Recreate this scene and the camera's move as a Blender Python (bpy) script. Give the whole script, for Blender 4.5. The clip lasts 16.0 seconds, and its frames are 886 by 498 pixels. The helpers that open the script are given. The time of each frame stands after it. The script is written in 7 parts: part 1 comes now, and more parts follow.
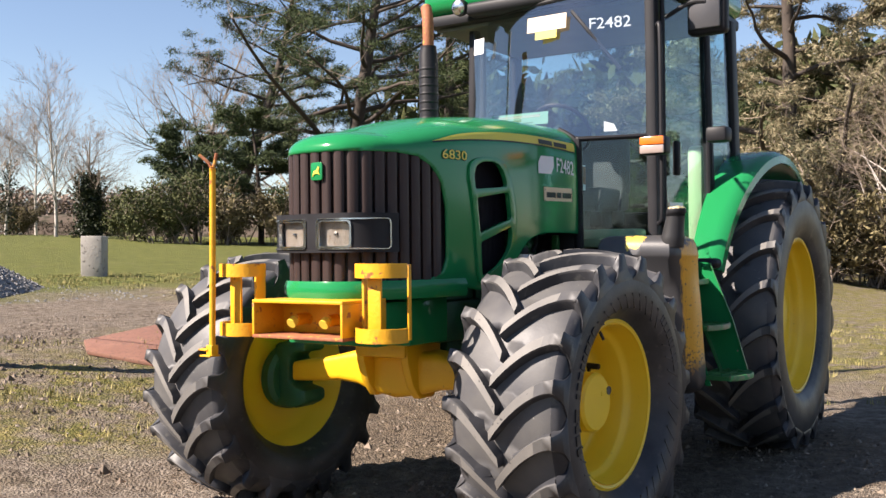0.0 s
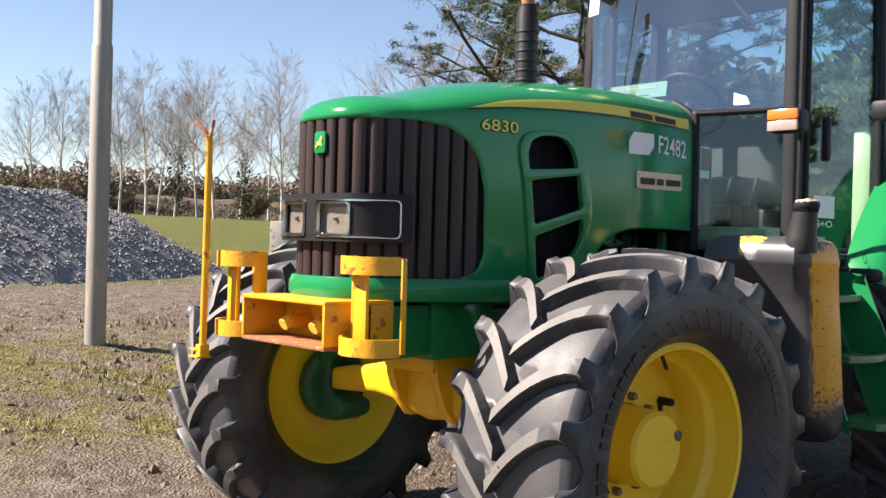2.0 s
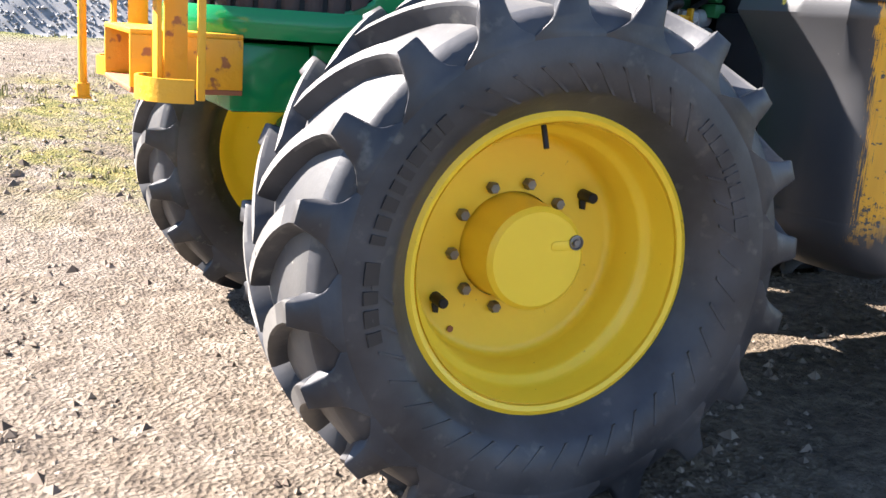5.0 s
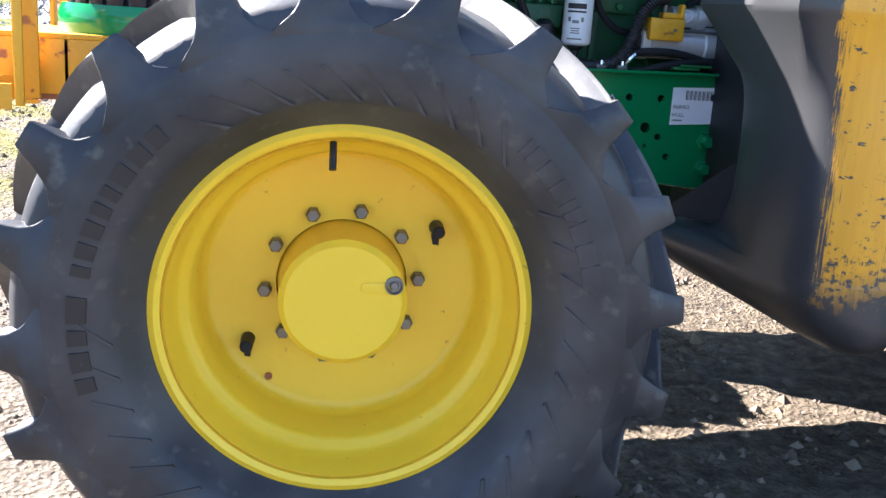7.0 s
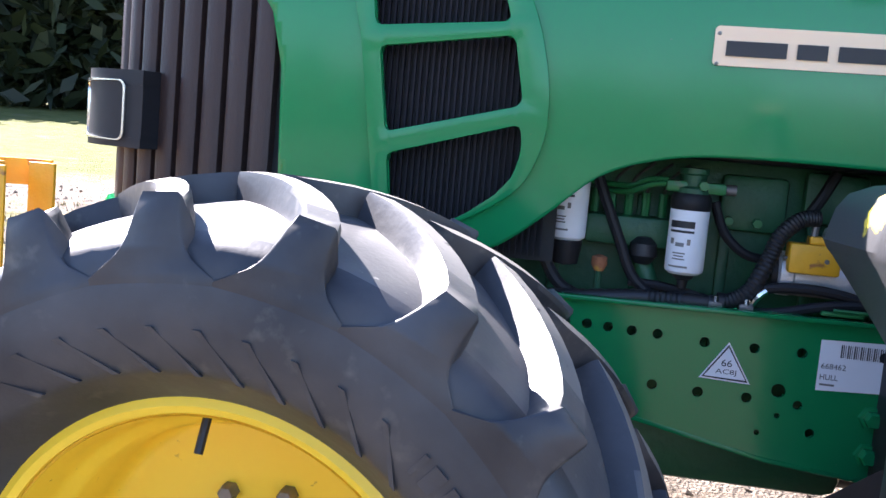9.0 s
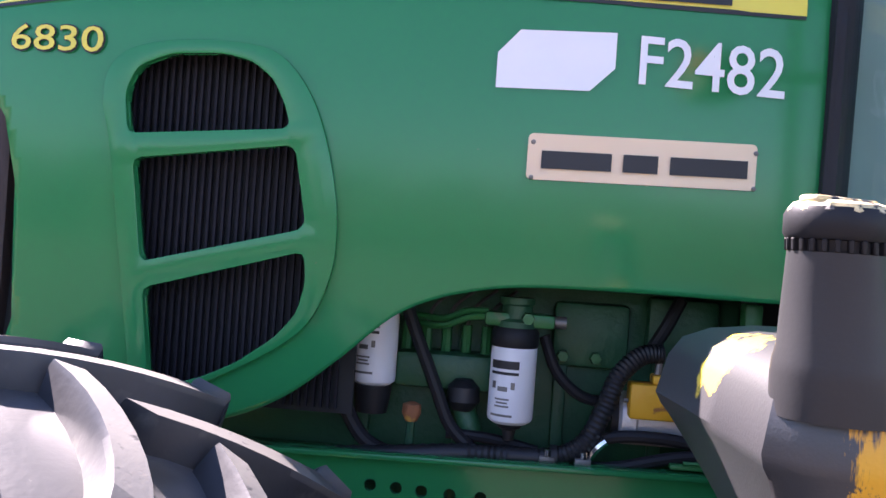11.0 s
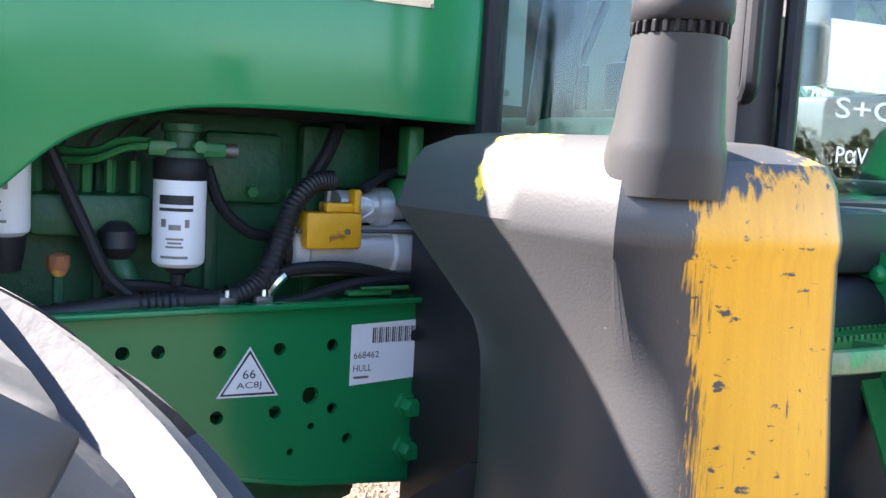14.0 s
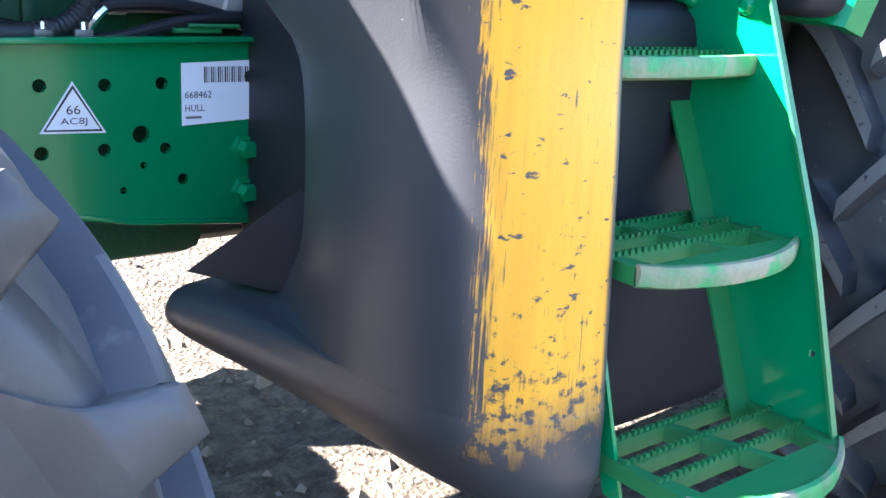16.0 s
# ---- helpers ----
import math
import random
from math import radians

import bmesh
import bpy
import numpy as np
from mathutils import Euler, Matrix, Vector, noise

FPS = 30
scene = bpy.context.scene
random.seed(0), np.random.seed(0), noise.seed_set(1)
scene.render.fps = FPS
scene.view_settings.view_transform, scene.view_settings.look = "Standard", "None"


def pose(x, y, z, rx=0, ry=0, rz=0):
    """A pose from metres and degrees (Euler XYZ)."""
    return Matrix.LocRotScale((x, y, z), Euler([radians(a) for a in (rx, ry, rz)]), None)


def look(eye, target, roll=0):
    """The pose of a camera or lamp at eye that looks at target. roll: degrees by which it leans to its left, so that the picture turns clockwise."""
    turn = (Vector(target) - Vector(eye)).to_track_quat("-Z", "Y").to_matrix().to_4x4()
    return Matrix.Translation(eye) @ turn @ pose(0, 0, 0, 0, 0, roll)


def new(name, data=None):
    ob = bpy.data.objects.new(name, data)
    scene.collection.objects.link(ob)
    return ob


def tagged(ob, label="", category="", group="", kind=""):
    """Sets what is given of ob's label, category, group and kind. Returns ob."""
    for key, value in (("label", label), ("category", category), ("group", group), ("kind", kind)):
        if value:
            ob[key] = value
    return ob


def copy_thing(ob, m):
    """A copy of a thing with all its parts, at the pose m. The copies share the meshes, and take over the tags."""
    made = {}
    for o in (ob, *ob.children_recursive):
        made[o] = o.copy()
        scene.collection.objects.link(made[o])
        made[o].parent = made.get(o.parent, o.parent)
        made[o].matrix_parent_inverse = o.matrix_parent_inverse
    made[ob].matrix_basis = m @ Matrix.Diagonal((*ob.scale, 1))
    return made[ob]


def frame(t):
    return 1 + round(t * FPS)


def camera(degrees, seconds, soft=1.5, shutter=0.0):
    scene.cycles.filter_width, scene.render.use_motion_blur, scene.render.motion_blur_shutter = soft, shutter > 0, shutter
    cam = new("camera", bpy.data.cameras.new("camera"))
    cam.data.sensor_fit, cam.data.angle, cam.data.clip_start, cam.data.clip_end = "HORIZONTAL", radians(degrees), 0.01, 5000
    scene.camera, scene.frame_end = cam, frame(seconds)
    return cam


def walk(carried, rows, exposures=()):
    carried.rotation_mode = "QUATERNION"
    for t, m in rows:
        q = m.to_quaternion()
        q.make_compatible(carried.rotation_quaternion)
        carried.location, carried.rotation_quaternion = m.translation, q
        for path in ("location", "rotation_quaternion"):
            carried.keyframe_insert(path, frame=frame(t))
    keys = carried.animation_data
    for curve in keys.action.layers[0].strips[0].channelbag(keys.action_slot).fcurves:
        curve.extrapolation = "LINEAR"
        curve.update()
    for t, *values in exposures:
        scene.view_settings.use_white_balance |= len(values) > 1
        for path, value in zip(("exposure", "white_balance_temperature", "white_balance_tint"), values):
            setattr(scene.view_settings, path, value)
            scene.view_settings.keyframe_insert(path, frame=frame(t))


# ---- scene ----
cam = camera(49.1, 16.0)
PATH = [
    (0, (3.849, 2.766, 1.302), (2.246, 1.718, 1.306), -0.6),
    (0.5, (3.568, 2.777, 1.305), (2.009, 1.666, 1.287), -1.0),
    (1, (3.271, 2.843, 1.296), (1.780, 1.642, 1.277), 0.7),
    (1.5, (3.006, 2.873, 1.289), (1.590, 1.584, 1.284), 2.0),
    (2, (2.697, 2.841, 1.300), (1.381, 1.452, 1.291), 1.6),
    (2.5, (2.394, 2.823, 1.303), (1.153, 1.367, 1.248), 1.6),
    (3, (2.148, 2.758, 1.284), (0.927, 1.289, 1.165), 1.3),
    (3.5, (1.882, 2.755, 1.249), (0.730, 1.242, 1.032), 0.8),
    (4, (1.559, 2.917, 1.159), (0.572, 1.307, 0.855), 2.0),
    (4.2, (1.497, 2.920, 1.195), (0.542, 1.306, 0.810), 2.9),
    (6.3, (0.503, 2.963, 1.163), (-0.072, 1.201, 0.685), 4.2),
    (6.5, (0.399, 2.937, 1.181), (-0.121, 1.159, 0.700), 3.8),
    (7, (0.151, 2.865, 1.213), (-0.223, 1.044, 0.760), 3.8),
    (7.5, (-0.047, 2.718, 1.229), (-0.246, 0.861, 0.814), 3.8),
    (8, (-0.191, 2.551, 1.286), (-0.231, 0.674, 0.919), 4.3),
    (8.2, (-0.259, 2.512, 1.303), (-0.216, 0.628, 0.973), 4.5),
    (10.3, (-0.645, 2.017, 1.455), (-0.306, 0.134, 1.414), 5.7),
    (10.5, (-0.643, 1.996, 1.446), (-0.387, 0.098, 1.435), 5.3),
    (11, (-0.643, 1.964, 1.452), (-0.562, 0.052, 1.438), 4.2),
    (11.5, (-0.609, 1.915, 1.434), (-0.722, 0.005, 1.397), 4.4),
    (12, (-0.528, 1.821, 1.423), (-0.886, -0.058, 1.372), 3.6),
    (12.5, (-0.466, 1.770, 1.403), (-0.987, -0.069, 1.304), 3.6),
    (13, (-0.429, 1.757, 1.377), (-1.109, -0.028, 1.259), 4.0),
    (13.5, (-0.349, 1.767, 1.363), (-1.210, 0.065, 1.216), 3.5),
    (14, (-0.269, 1.751, 1.342), (-1.278, 0.136, 1.155), 3.1),
    (14.5, (-0.198, 1.710, 1.321), (-1.373, 0.217, 1.082), 2.7),
    (15, (-0.194, 1.717, 1.294), (-1.430, 0.294, 0.963), 2.4),
    (15.5, (-0.248, 1.749, 1.260), (-1.466, 0.346, 0.805), 2.6),
    (16, (-0.333, 1.853, 1.217), (-1.486, 0.418, 0.695), 3.4),
]
walk(cam, [(t, look(eye, target, roll)) for t, eye, target, roll in PATH],
     exposures=((0.0, 1.5, 6900, 18), (2.5, 1.62, 6800, 18), (4.0, 2.35, 6600, 16), (7.0, 3.1, 6050, 14), (8.2, 3.3, 6000, 15), (10.5, 3.0, 6200, 34),
                (11.5, 3.1, 6600, 31), (12.5, 3.4, 6700, 21), (14.0, 3.65, 6500, 17), (16.0, 4.15, 5750, 14)))

# ---- light ----
SUN_AZ, SUN_EL = -38.5, 41.0          # degrees from +x towards +y; above the horizon
to_sun = Vector((math.cos(radians(SUN_EL)) * math.cos(radians(SUN_AZ)), math.cos(radians(SUN_EL)) * math.sin(radians(SUN_AZ)), math.sin(radians(SUN_EL))))
world = bpy.data.worlds.new("sky")
scene.world = world
world.use_nodes = True
wn = world.node_tree
sky = wn.nodes.new("ShaderNodeTexSky")
sky.sky_type, sky.sun_disc = "NISHITA", False
sky.sun_elevation, sky.sun_rotation = radians(SUN_EL), radians(90 - SUN_AZ)
sky.air_density, sky.dust_density, sky.ozone_density = 1.0, 0.06, 2.5
wn.links.new(sky.outputs[0], wn.nodes["Background"].inputs[0])
wn.nodes["Background"].inputs[1].default_value = 0.060
sun = new("sun", bpy.data.lights.new("sun", "SUN"))
sun.data.energy, sun.data.angle, sun.data.color = 5.0, radians(0.5), (1.0, 0.94, 0.85)
sun.matrix_world = look(to_sun * 50, (0, 0, 0))


# ---- materials ----
def mat(name, base, rough=0.6, metal=0.0, second=None, scale=8.0, amount=0.5, bump=0.0, bump_scale=60.0, coat=0.0,
        third=None, third_scale=40.0, third_at=(0.6, 0.7), rough_var=0.0, stretch=(1, 1, 1), spec=0.5, random_tone=0.0):
    """A surface of a base colour with a second tone in broad patches, a third in small marks, and fine relief."""
    m = bpy.data.materials.new(name)
    m.use_nodes = True
    nt = m.node_tree
    n, l = nt.nodes, nt.links
    b = n["Principled BSDF"]
    b.inputs["Roughness"].default_value, b.inputs["Metallic"].default_value = rough, metal
    b.inputs["Coat Weight"].default_value = coat
    b.inputs["Coat Roughness"].default_value = 0.12
    b.inputs["Specular IOR Level"].default_value = spec
    co = n.new("ShaderNodeTexCoord")
    mp = n.new("ShaderNodeMapping")
    mp.inputs["Scale"].default_value = stretch
    l.new(co.outputs["Object"], mp.inputs["Vector"])
    colour = n.new("ShaderNodeRGB")
    colour.outputs[0].default_value = (*base, 1)
    out = colour.outputs[0]

    def noise_tex(s, detail=5.0):
        t = n.new("ShaderNodeTexNoise")
        t.inputs["Scale"].default_value, t.inputs["Detail"].default_value = s, detail
        l.new(mp.outputs[0], t.inputs["Vector"])
        return t

    def mixed(a, fac, col):
        x = n.new("ShaderNodeMix")
        x.data_type = "RGBA"
        l.new(fac, x.inputs["Factor"])
        l.new(a, x.inputs["A"])
        x.inputs["B"].default_value = (*col, 1)
        return x.outputs["Result"]

    def ramp(src, lo, hi, top=1.0):
        r = n.new("ShaderNodeMapRange")
        r.inputs["From Min"].default_value, r.inputs["From Max"].default_value = lo, hi
        r.inputs["To Max"].default_value = top
        l.new(src, r.inputs["Value"])
        return r.outputs[0]

    if second:
        out = mixed(out, ramp(noise_tex(scale).outputs["Fac"], 0.35, 0.7, amount), second)
    if third:
        out = mixed(out, ramp(noise_tex(third_scale, 8).outputs["Fac"], *third_at), third)
    if random_tone:
        info = n.new("ShaderNodeObjectInfo")
        hsv = n.new("ShaderNodeHueSaturation")
        r = n.new("ShaderNodeMapRange")
        r.inputs["To Min"].default_value, r.inputs["To Max"].default_value = 1 - random_tone, 1 + random_tone
        l.new(info.outputs["Random"], r.inputs["Value"])
        l.new(r.outputs[0], hsv.inputs["Value"])
        l.new(out, hsv.inputs["Color"])
        out = hsv.outputs[0]
    l.new(out, b.inputs["Base Color"])
    if rough_var:
        r = n.new("ShaderNodeMapRange")
        r.inputs["To Min"].default_value, r.inputs["To Max"].default_value = max(0.02, rough - rough_var), min(1, rough + rough_var)
        l.new(noise_tex(scale * 2.3).outputs["Fac"], r.inputs["Value"])
        l.new(r.outputs[0], b.inputs["Roughness"])
    if bump:
        bp = n.new("ShaderNodeBump")
        bp.inputs["Strength"].default_value, bp.inputs["Distance"].default_value = bump, 0.01
        l.new(noise_tex(bump_scale, 6).outputs["Fac"], bp.inputs["Height"])
        l.new(bp.outputs[0], b.inputs["Normal"])
    return m


GREEN = mat("green_paint", (0.006, 0.185, 0.058), 0.14, second=(0.008, 0.205, 0.066), scale=2.5, coat=0.1, rough_var=0.05, spec=0.32, third=(0.05, 0.17, 0.07), third_scale=60, third_at=(0.74, 0.80))
GREEN_WORN = mat("worn_green_paint", (0.012, 0.150, 0.040), 0.42, second=(0.05, 0.17, 0.05), scale=5, third=(0.16, 0.12, 0.08), third_scale=14, third_at=(0.66, 0.74), bump=0.15)
# dirty green, also darkened to put the engine bay's deep shade into the colour
GREEN_DARK = mat("dirty_shaded_green_casting", (0.014, 0.105, 0.042), 0.5, second=(0.010, 0.040, 0.022), scale=9, bump=0.25)
YELLOW = mat("yellow_rim_paint", (0.86, 0.58, 0.03), 0.42, second=(0.82, 0.53, 0.025), scale=5, third=(0.30, 0.15, 0.03), third_scale=46, third_at=(0.71, 0.78), bump=0.05)
YELLOW_OLD = mat("old_yellow_paint", (0.72, 0.36, 0.01), 0.5, second=(0.62, 0.27, 0.01), scale=7, third=(0.30, 0.11, 0.03), third_scale=22, third_at=(0.62, 0.67), bump=0.25)
YELLOW_LINE = mat("yellow_decal", (0.72, 0.60, 0.07), 0.4, second=(0.62, 0.52, 0.06), scale=6)
AXLE_PAINT = mat("thick_orange_yellow_paint", (0.78, 0.42, 0.012), 0.42, second=(0.70, 0.34, 0.012), scale=6, third=(0.36, 0.17, 0.03), third_scale=30, third_at=(0.70, 0.76), bump=0.2, bump_scale=30)
RUST = mat("rusty_steel", (0.26, 0.085, 0.035), 0.75, second=(0.34, 0.14, 0.06), scale=9, third=(0.5, 0.26, 0.04), third_scale=30, third_at=(0.6, 0.66), bump=0.4)
SHEET = mat("dull_rusty_sheet", (0.17, 0.075, 0.048), 0.8, second=(0.24, 0.115, 0.075), scale=6, third=(0.10, 0.05, 0.035), third_scale=30, third_at=(0.55, 0.65), bump=0.3)
RUBBER = mat("sidewall_rubber", (0.015, 0.016, 0.020), 0.46, spec=0.4, second=(0.066, 0.066, 0.070), scale=4.2, amount=0.95, third=(0.12, 0.115, 0.10), third_scale=22, third_at=(0.60, 0.85), bump=0.06, bump_scale=70, rough_var=0.12)
TREAD = mat("worn_lug_rubber", (0.125, 0.120, 0.112), 0.65, second=(0.195, 0.182, 0.162), scale=5, amount=0.8, third=(0.03, 0.03, 0.032), third_scale=60, third_at=(0.64, 0.72), bump=0.06, bump_scale=140, rough_var=0.1)
GROOVE = mat("dusty_groove_rubber", (0.058, 0.058, 0.062), 0.5, spec=0.35, second=(0.105, 0.101, 0.094), scale=6, amount=0.8, third=(0.30, 0.29, 0.25), third_scale=55, third_at=(0.70, 0.80), bump=0.06, bump_scale=120, rough_var=0.12)
BLACK = mat("black_plastic", (0.013, 0.013, 0.015), 0.5, second=(0.023, 0.023, 0.026), scale=6, spec=0.22, bump=0.03, bump_scale=200)
TANK = mat("grey_black_plastic", (0.045, 0.045, 0.050), 0.42, second=(0.075, 0.073, 0.072), scale=4, third=(0.3, 0.29, 0.26), third_scale=45, third_at=(0.76, 0.80), bump=0.1, bump_scale=180)
GRILLE = mat("brown_grille_plastic", (0.034, 0.021, 0.019), 0.45, second=(0.052, 0.035, 0.030), scale=4, spec=0.3, bump=0.15, bump_scale=300, stretch=(1, 1, 0.3))
BAR_BLACK = mat("screen_bar_black", (0.010, 0.009, 0.014), 0.6, second=(0.018, 0.016, 0.022), scale=9, spec=0.2)
# near-black that paints the shade of gaps and holes on backing sheets and discs
DARK = mat("cavity_shade", (0.008, 0.009, 0.010), 0.7, second=(0.014, 0.016, 0.016), scale=10)
ALLOY = mat("cast_aluminium", (0.74, 0.75, 0.76), 0.42, 0.55, second=(0.55, 0.55, 0.55), scale=14, bump=0.15, bump_scale=160)
CHROME = mat("bright_metal", (0.72, 0.72, 0.70), 0.22, 1.0, second=(0.5, 0.5, 0.48), scale=20)
STEEL = mat("dull_steel", (0.22, 0.21, 0.20), 0.5, 0.7, second=(0.10, 0.09, 0.08), scale=18, bump=0.2)
WHITE = mat("white_label", (0.78, 0.78, 0.80), 0.45, second=(0.68, 0.68, 0.69), scale=7)
CREAM = mat("cream_sign", (0.80, 0.60, 0.40), 0.4, second=(0.74, 0.54, 0.35), scale=6)
INK = mat("black_ink", (0.012, 0.012, 0.014), 0.5)
ORANGE = mat("orange_plastic", (0.75, 0.16, 0.02), 0.2, coat=0.5)
CLEAR = mat("clear_lens_plastic", (0.34, 0.27, 0.24), 0.2, second=(0.26, 0.20, 0.18), scale=30)
# darker copy of the cab trim grey, with the inside shade in its colour
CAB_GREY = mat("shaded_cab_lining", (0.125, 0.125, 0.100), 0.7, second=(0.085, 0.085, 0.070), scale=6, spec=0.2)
NECK = mat("dark_moulded_plastic", (0.024, 0.024, 0.026), 0.45, second=(0.040, 0.039, 0.038), scale=7, spec=0.35, bump=0.03, bump_scale=180)
GREY_TRIM = mat("grey_cab_trim", (0.26, 0.26, 0.24), 0.6, second=(0.33, 0.32, 0.29), scale=5)


def glass(name, tint, rough=0.0, shine=0.03):
    m = bpy.data.materials.new(name)
    m.use_nodes = True
    n, l = m.node_tree.nodes, m.node_tree.links
    n.remove(n["Principled BSDF"])
    tr = n.new("ShaderNodeBsdfTransparent")
    tr.inputs[0].default_value = (*tint, 1)
    gl = n.new("ShaderNodeBsdfGlossy")
    gl.inputs["Roughness"].default_value = rough
    fr = n.new("ShaderNodeLayerWeight")
    fr.inputs[0].default_value = 0.5
    rise = n.new("ShaderNodeMath")
    rise.operation, rise.inputs[1].default_value = "POWER", 5.5
    l.new(fr.outputs["Facing"], rise.inputs[0])
    add = n.new("ShaderNodeMath")
    add.operation, add.inputs[1].default_value, add.inputs[2].default_value = "MULTIPLY_ADD", 0.85, 0.035 + shine
    l.new(rise.outputs[0], add.inputs[0])
    mx = n.new("ShaderNodeMixShader")
    l.new(add.outputs[0], mx.inputs[0])
    l.new(tr.outputs[0], mx.inputs[1])
    l.new(gl.outputs[0], mx.inputs[2])
    l.new(mx.outputs[0], n["Material Output"].inputs[0])
    return m


GLASS = glass("cab_glass", (0.80, 0.92, 0.93), 0.0, 0.005)
SCREEN = glass("windscreen_glass", (0.84, 0.93, 0.94), 0.0, 0.26)
LENS = glass("lamp_lens", (0.9, 0.9, 0.9), 0.05)


# ---- mesh tools ----
def mesh_of(name, verts, faces, material, smooth=True):
    me = bpy.data.meshes.new(name)
    me.from_pydata([tuple(v) for v in verts], [], [tuple(f) for f in faces])
    me.materials.append(material)
    me.shade_smooth() if smooth else None
    return me


def part(name, bm, material, parent=None, label="", angle=35):
    """Links a bmesh, or a pair of vertices and faces, as one mesh object under a thing or a part."""
    me = bpy.data.meshes.new(name)
    if isinstance(bm, tuple):
        me.from_pydata([tuple(v) for v in bm[0]], [], [tuple(f) for f in bm[1]])
        b2 = bmesh.new()
        b2.from_mesh(me)
        bm = b2
    bmesh.ops.recalc_face_normals(bm, faces=bm.faces)
    for e in bm.edges:
        e.smooth = not (len(e.link_faces) == 2 and e.calc_face_angle(0) > radians(angle))
    for f in bm.faces:
        f.smooth = True
    bm.to_mesh(me)
    bm.free()
    me.materials.append(material)
    ob = new(name, me)
    if parent:
        ob.parent = parent
        ob.matrix_parent_inverse = parent.matrix_basis.inverted()
    if label:
        ob["label"] = label
    return ob


def thing(name, label, category, group="", at=(0, 0, 0)):
    ob = new(name)
    ob.location = at
    ob.empty_display_size = 0.1
    return tagged(ob, label, category, group)


def box(lo, hi, bevel=0.0, seg=2, m=None, bm=None):
    """A bevelled box between two corners, turned by m about the origin."""
    b = bmesh.new()
    r = bmesh.ops.create_cube(b, size=1)
    c, s = (Vector(lo) + Vector(hi)) / 2, Vector(hi) - Vector(lo)
    for v in r["verts"]:
        v.co = Vector((v.co.x * s.x, v.co.y * s.y, v.co.z * s.z)) + c
    if bevel:
        bmesh.ops.bevel(b, geom=b.edges[:], offset=bevel, segments=seg, profile=0.5, affect="EDGES", clamp_overlap=True)
    if m is not None:
        bmesh.ops.transform(b, matrix=m, verts=b.verts)
    return b if bm is None else join(bm, b)


def join(a, b):
    me = bpy.data.meshes.new("t")
    b.to_mesh(me)
    b.free()
    a.from_mesh(me)
    bpy.data.meshes.remove(me)
    return a


def lathe(profile, seg=32, m=None, bm=None, closed=False):
    """Turns (radius, height) pairs round z."""
    b = bmesh.new()
    rings = []
    for r, h in profile:
        if r < 1e-6:
            rings.append([b.verts.new((0, 0, h))])
        else:
            rings.append([b.verts.new((r * math.cos(2 * math.pi * i / seg), r * math.sin(2 * math.pi * i / seg), h)) for i in range(seg)])
    pairs = list(zip(rings, rings[1:])) + ([(rings[-1], rings[0])] if closed else [])
    for p, q in pairs:
        for i in range(seg):
            j = (i + 1) % seg
            if len(p) == 1 and len(q) > 1:
                b.faces.new((p[0], q[i], q[j]))
            elif len(q) == 1 and len(p) > 1:
                b.faces.new((p[i], p[j], q[0]))
            elif len(p) > 1:
                b.faces.new((p[i], p[j], q[j], q[i]))
    if m is not None:
        bmesh.ops.transform(b, matrix=m, verts=b.verts)
    return b if bm is None else join(bm, b)


def along(a, b):
    """The matrix that lays z from a towards b, with its origin at a."""
    a, b = Vector(a), Vector(b)
    return Matrix.Translation(a) @ (b - a).to_track_quat("Z", "Y").to_matrix().to_4x4()


def rod(a, b, r, seg=14, r2=None, bm=None, bevel=0.0):
    h = (Vector(b) - Vector(a)).length
    r2 = r if r2 is None else r2
    prof = [(0, 0), (r - bevel, 0), (r, bevel), (r2, h - bevel), (r2 - bevel, h), (0, h)] if bevel else [(0, 0), (r, 0), (r2, h), (0, h)]
    return lathe(prof, seg, along(a, b), bm)


def smooth_path(pts, steps=8):
    pts = [Vector(p) for p in pts]
    out = []
    for i in range(len(pts) - 1):
        p0, p1, p2, p3 = pts[max(i - 1, 0)], pts[i], pts[i + 1], pts[min(i + 2, len(pts) - 1)]
        for k in range(steps):
            t = k / steps
            out.append(0.5 * ((2 * p1) + (p2 - p0) * t + (2 * p0 - 5 * p1 + 4 * p2 - p3) * t * t + (3 * p1 - p0 - 3 * p2 + p3) * t ** 3))
    return out + [pts[-1]]


def tube(pts, r, seg=10, bm=None, steps=8, ridge=0.0, taper=None):
    """A round hose through points; ridge makes it corrugated."""
    path = smooth_path(pts, steps) if steps else [Vector(p) for p in pts]
    b = bmesh.new()
    up, rings = None, []
    for i, p in enumerate(path):
        d = (path[min(i + 1, len(path) - 1)] - path[max(i - 1, 0)]).normalized()
        up = d.orthogonal().normalized() if up is None else (up - d * up.dot(d)).normalized()
        side = d.cross(up)
        k = r if taper is None else r + (taper - r) * i / (len(path) - 1)
        k = k + (ridge if i % 2 else 0)
        rings.append([b.verts.new(p + k * (math.cos(2 * math.pi * j / seg) * up + math.sin(2 * math.pi * j / seg) * side)) for j in range(seg)])
    for p, q in zip(rings, rings[1:]):
        for j in range(seg):
            b.faces.new((p[j], p[(j + 1) % seg], q[(j + 1) % seg], q[j]))
    b.faces.new(rings[0][::-1])
    b.faces.new(rings[-1])
    return b if bm is None else join(bm, b)


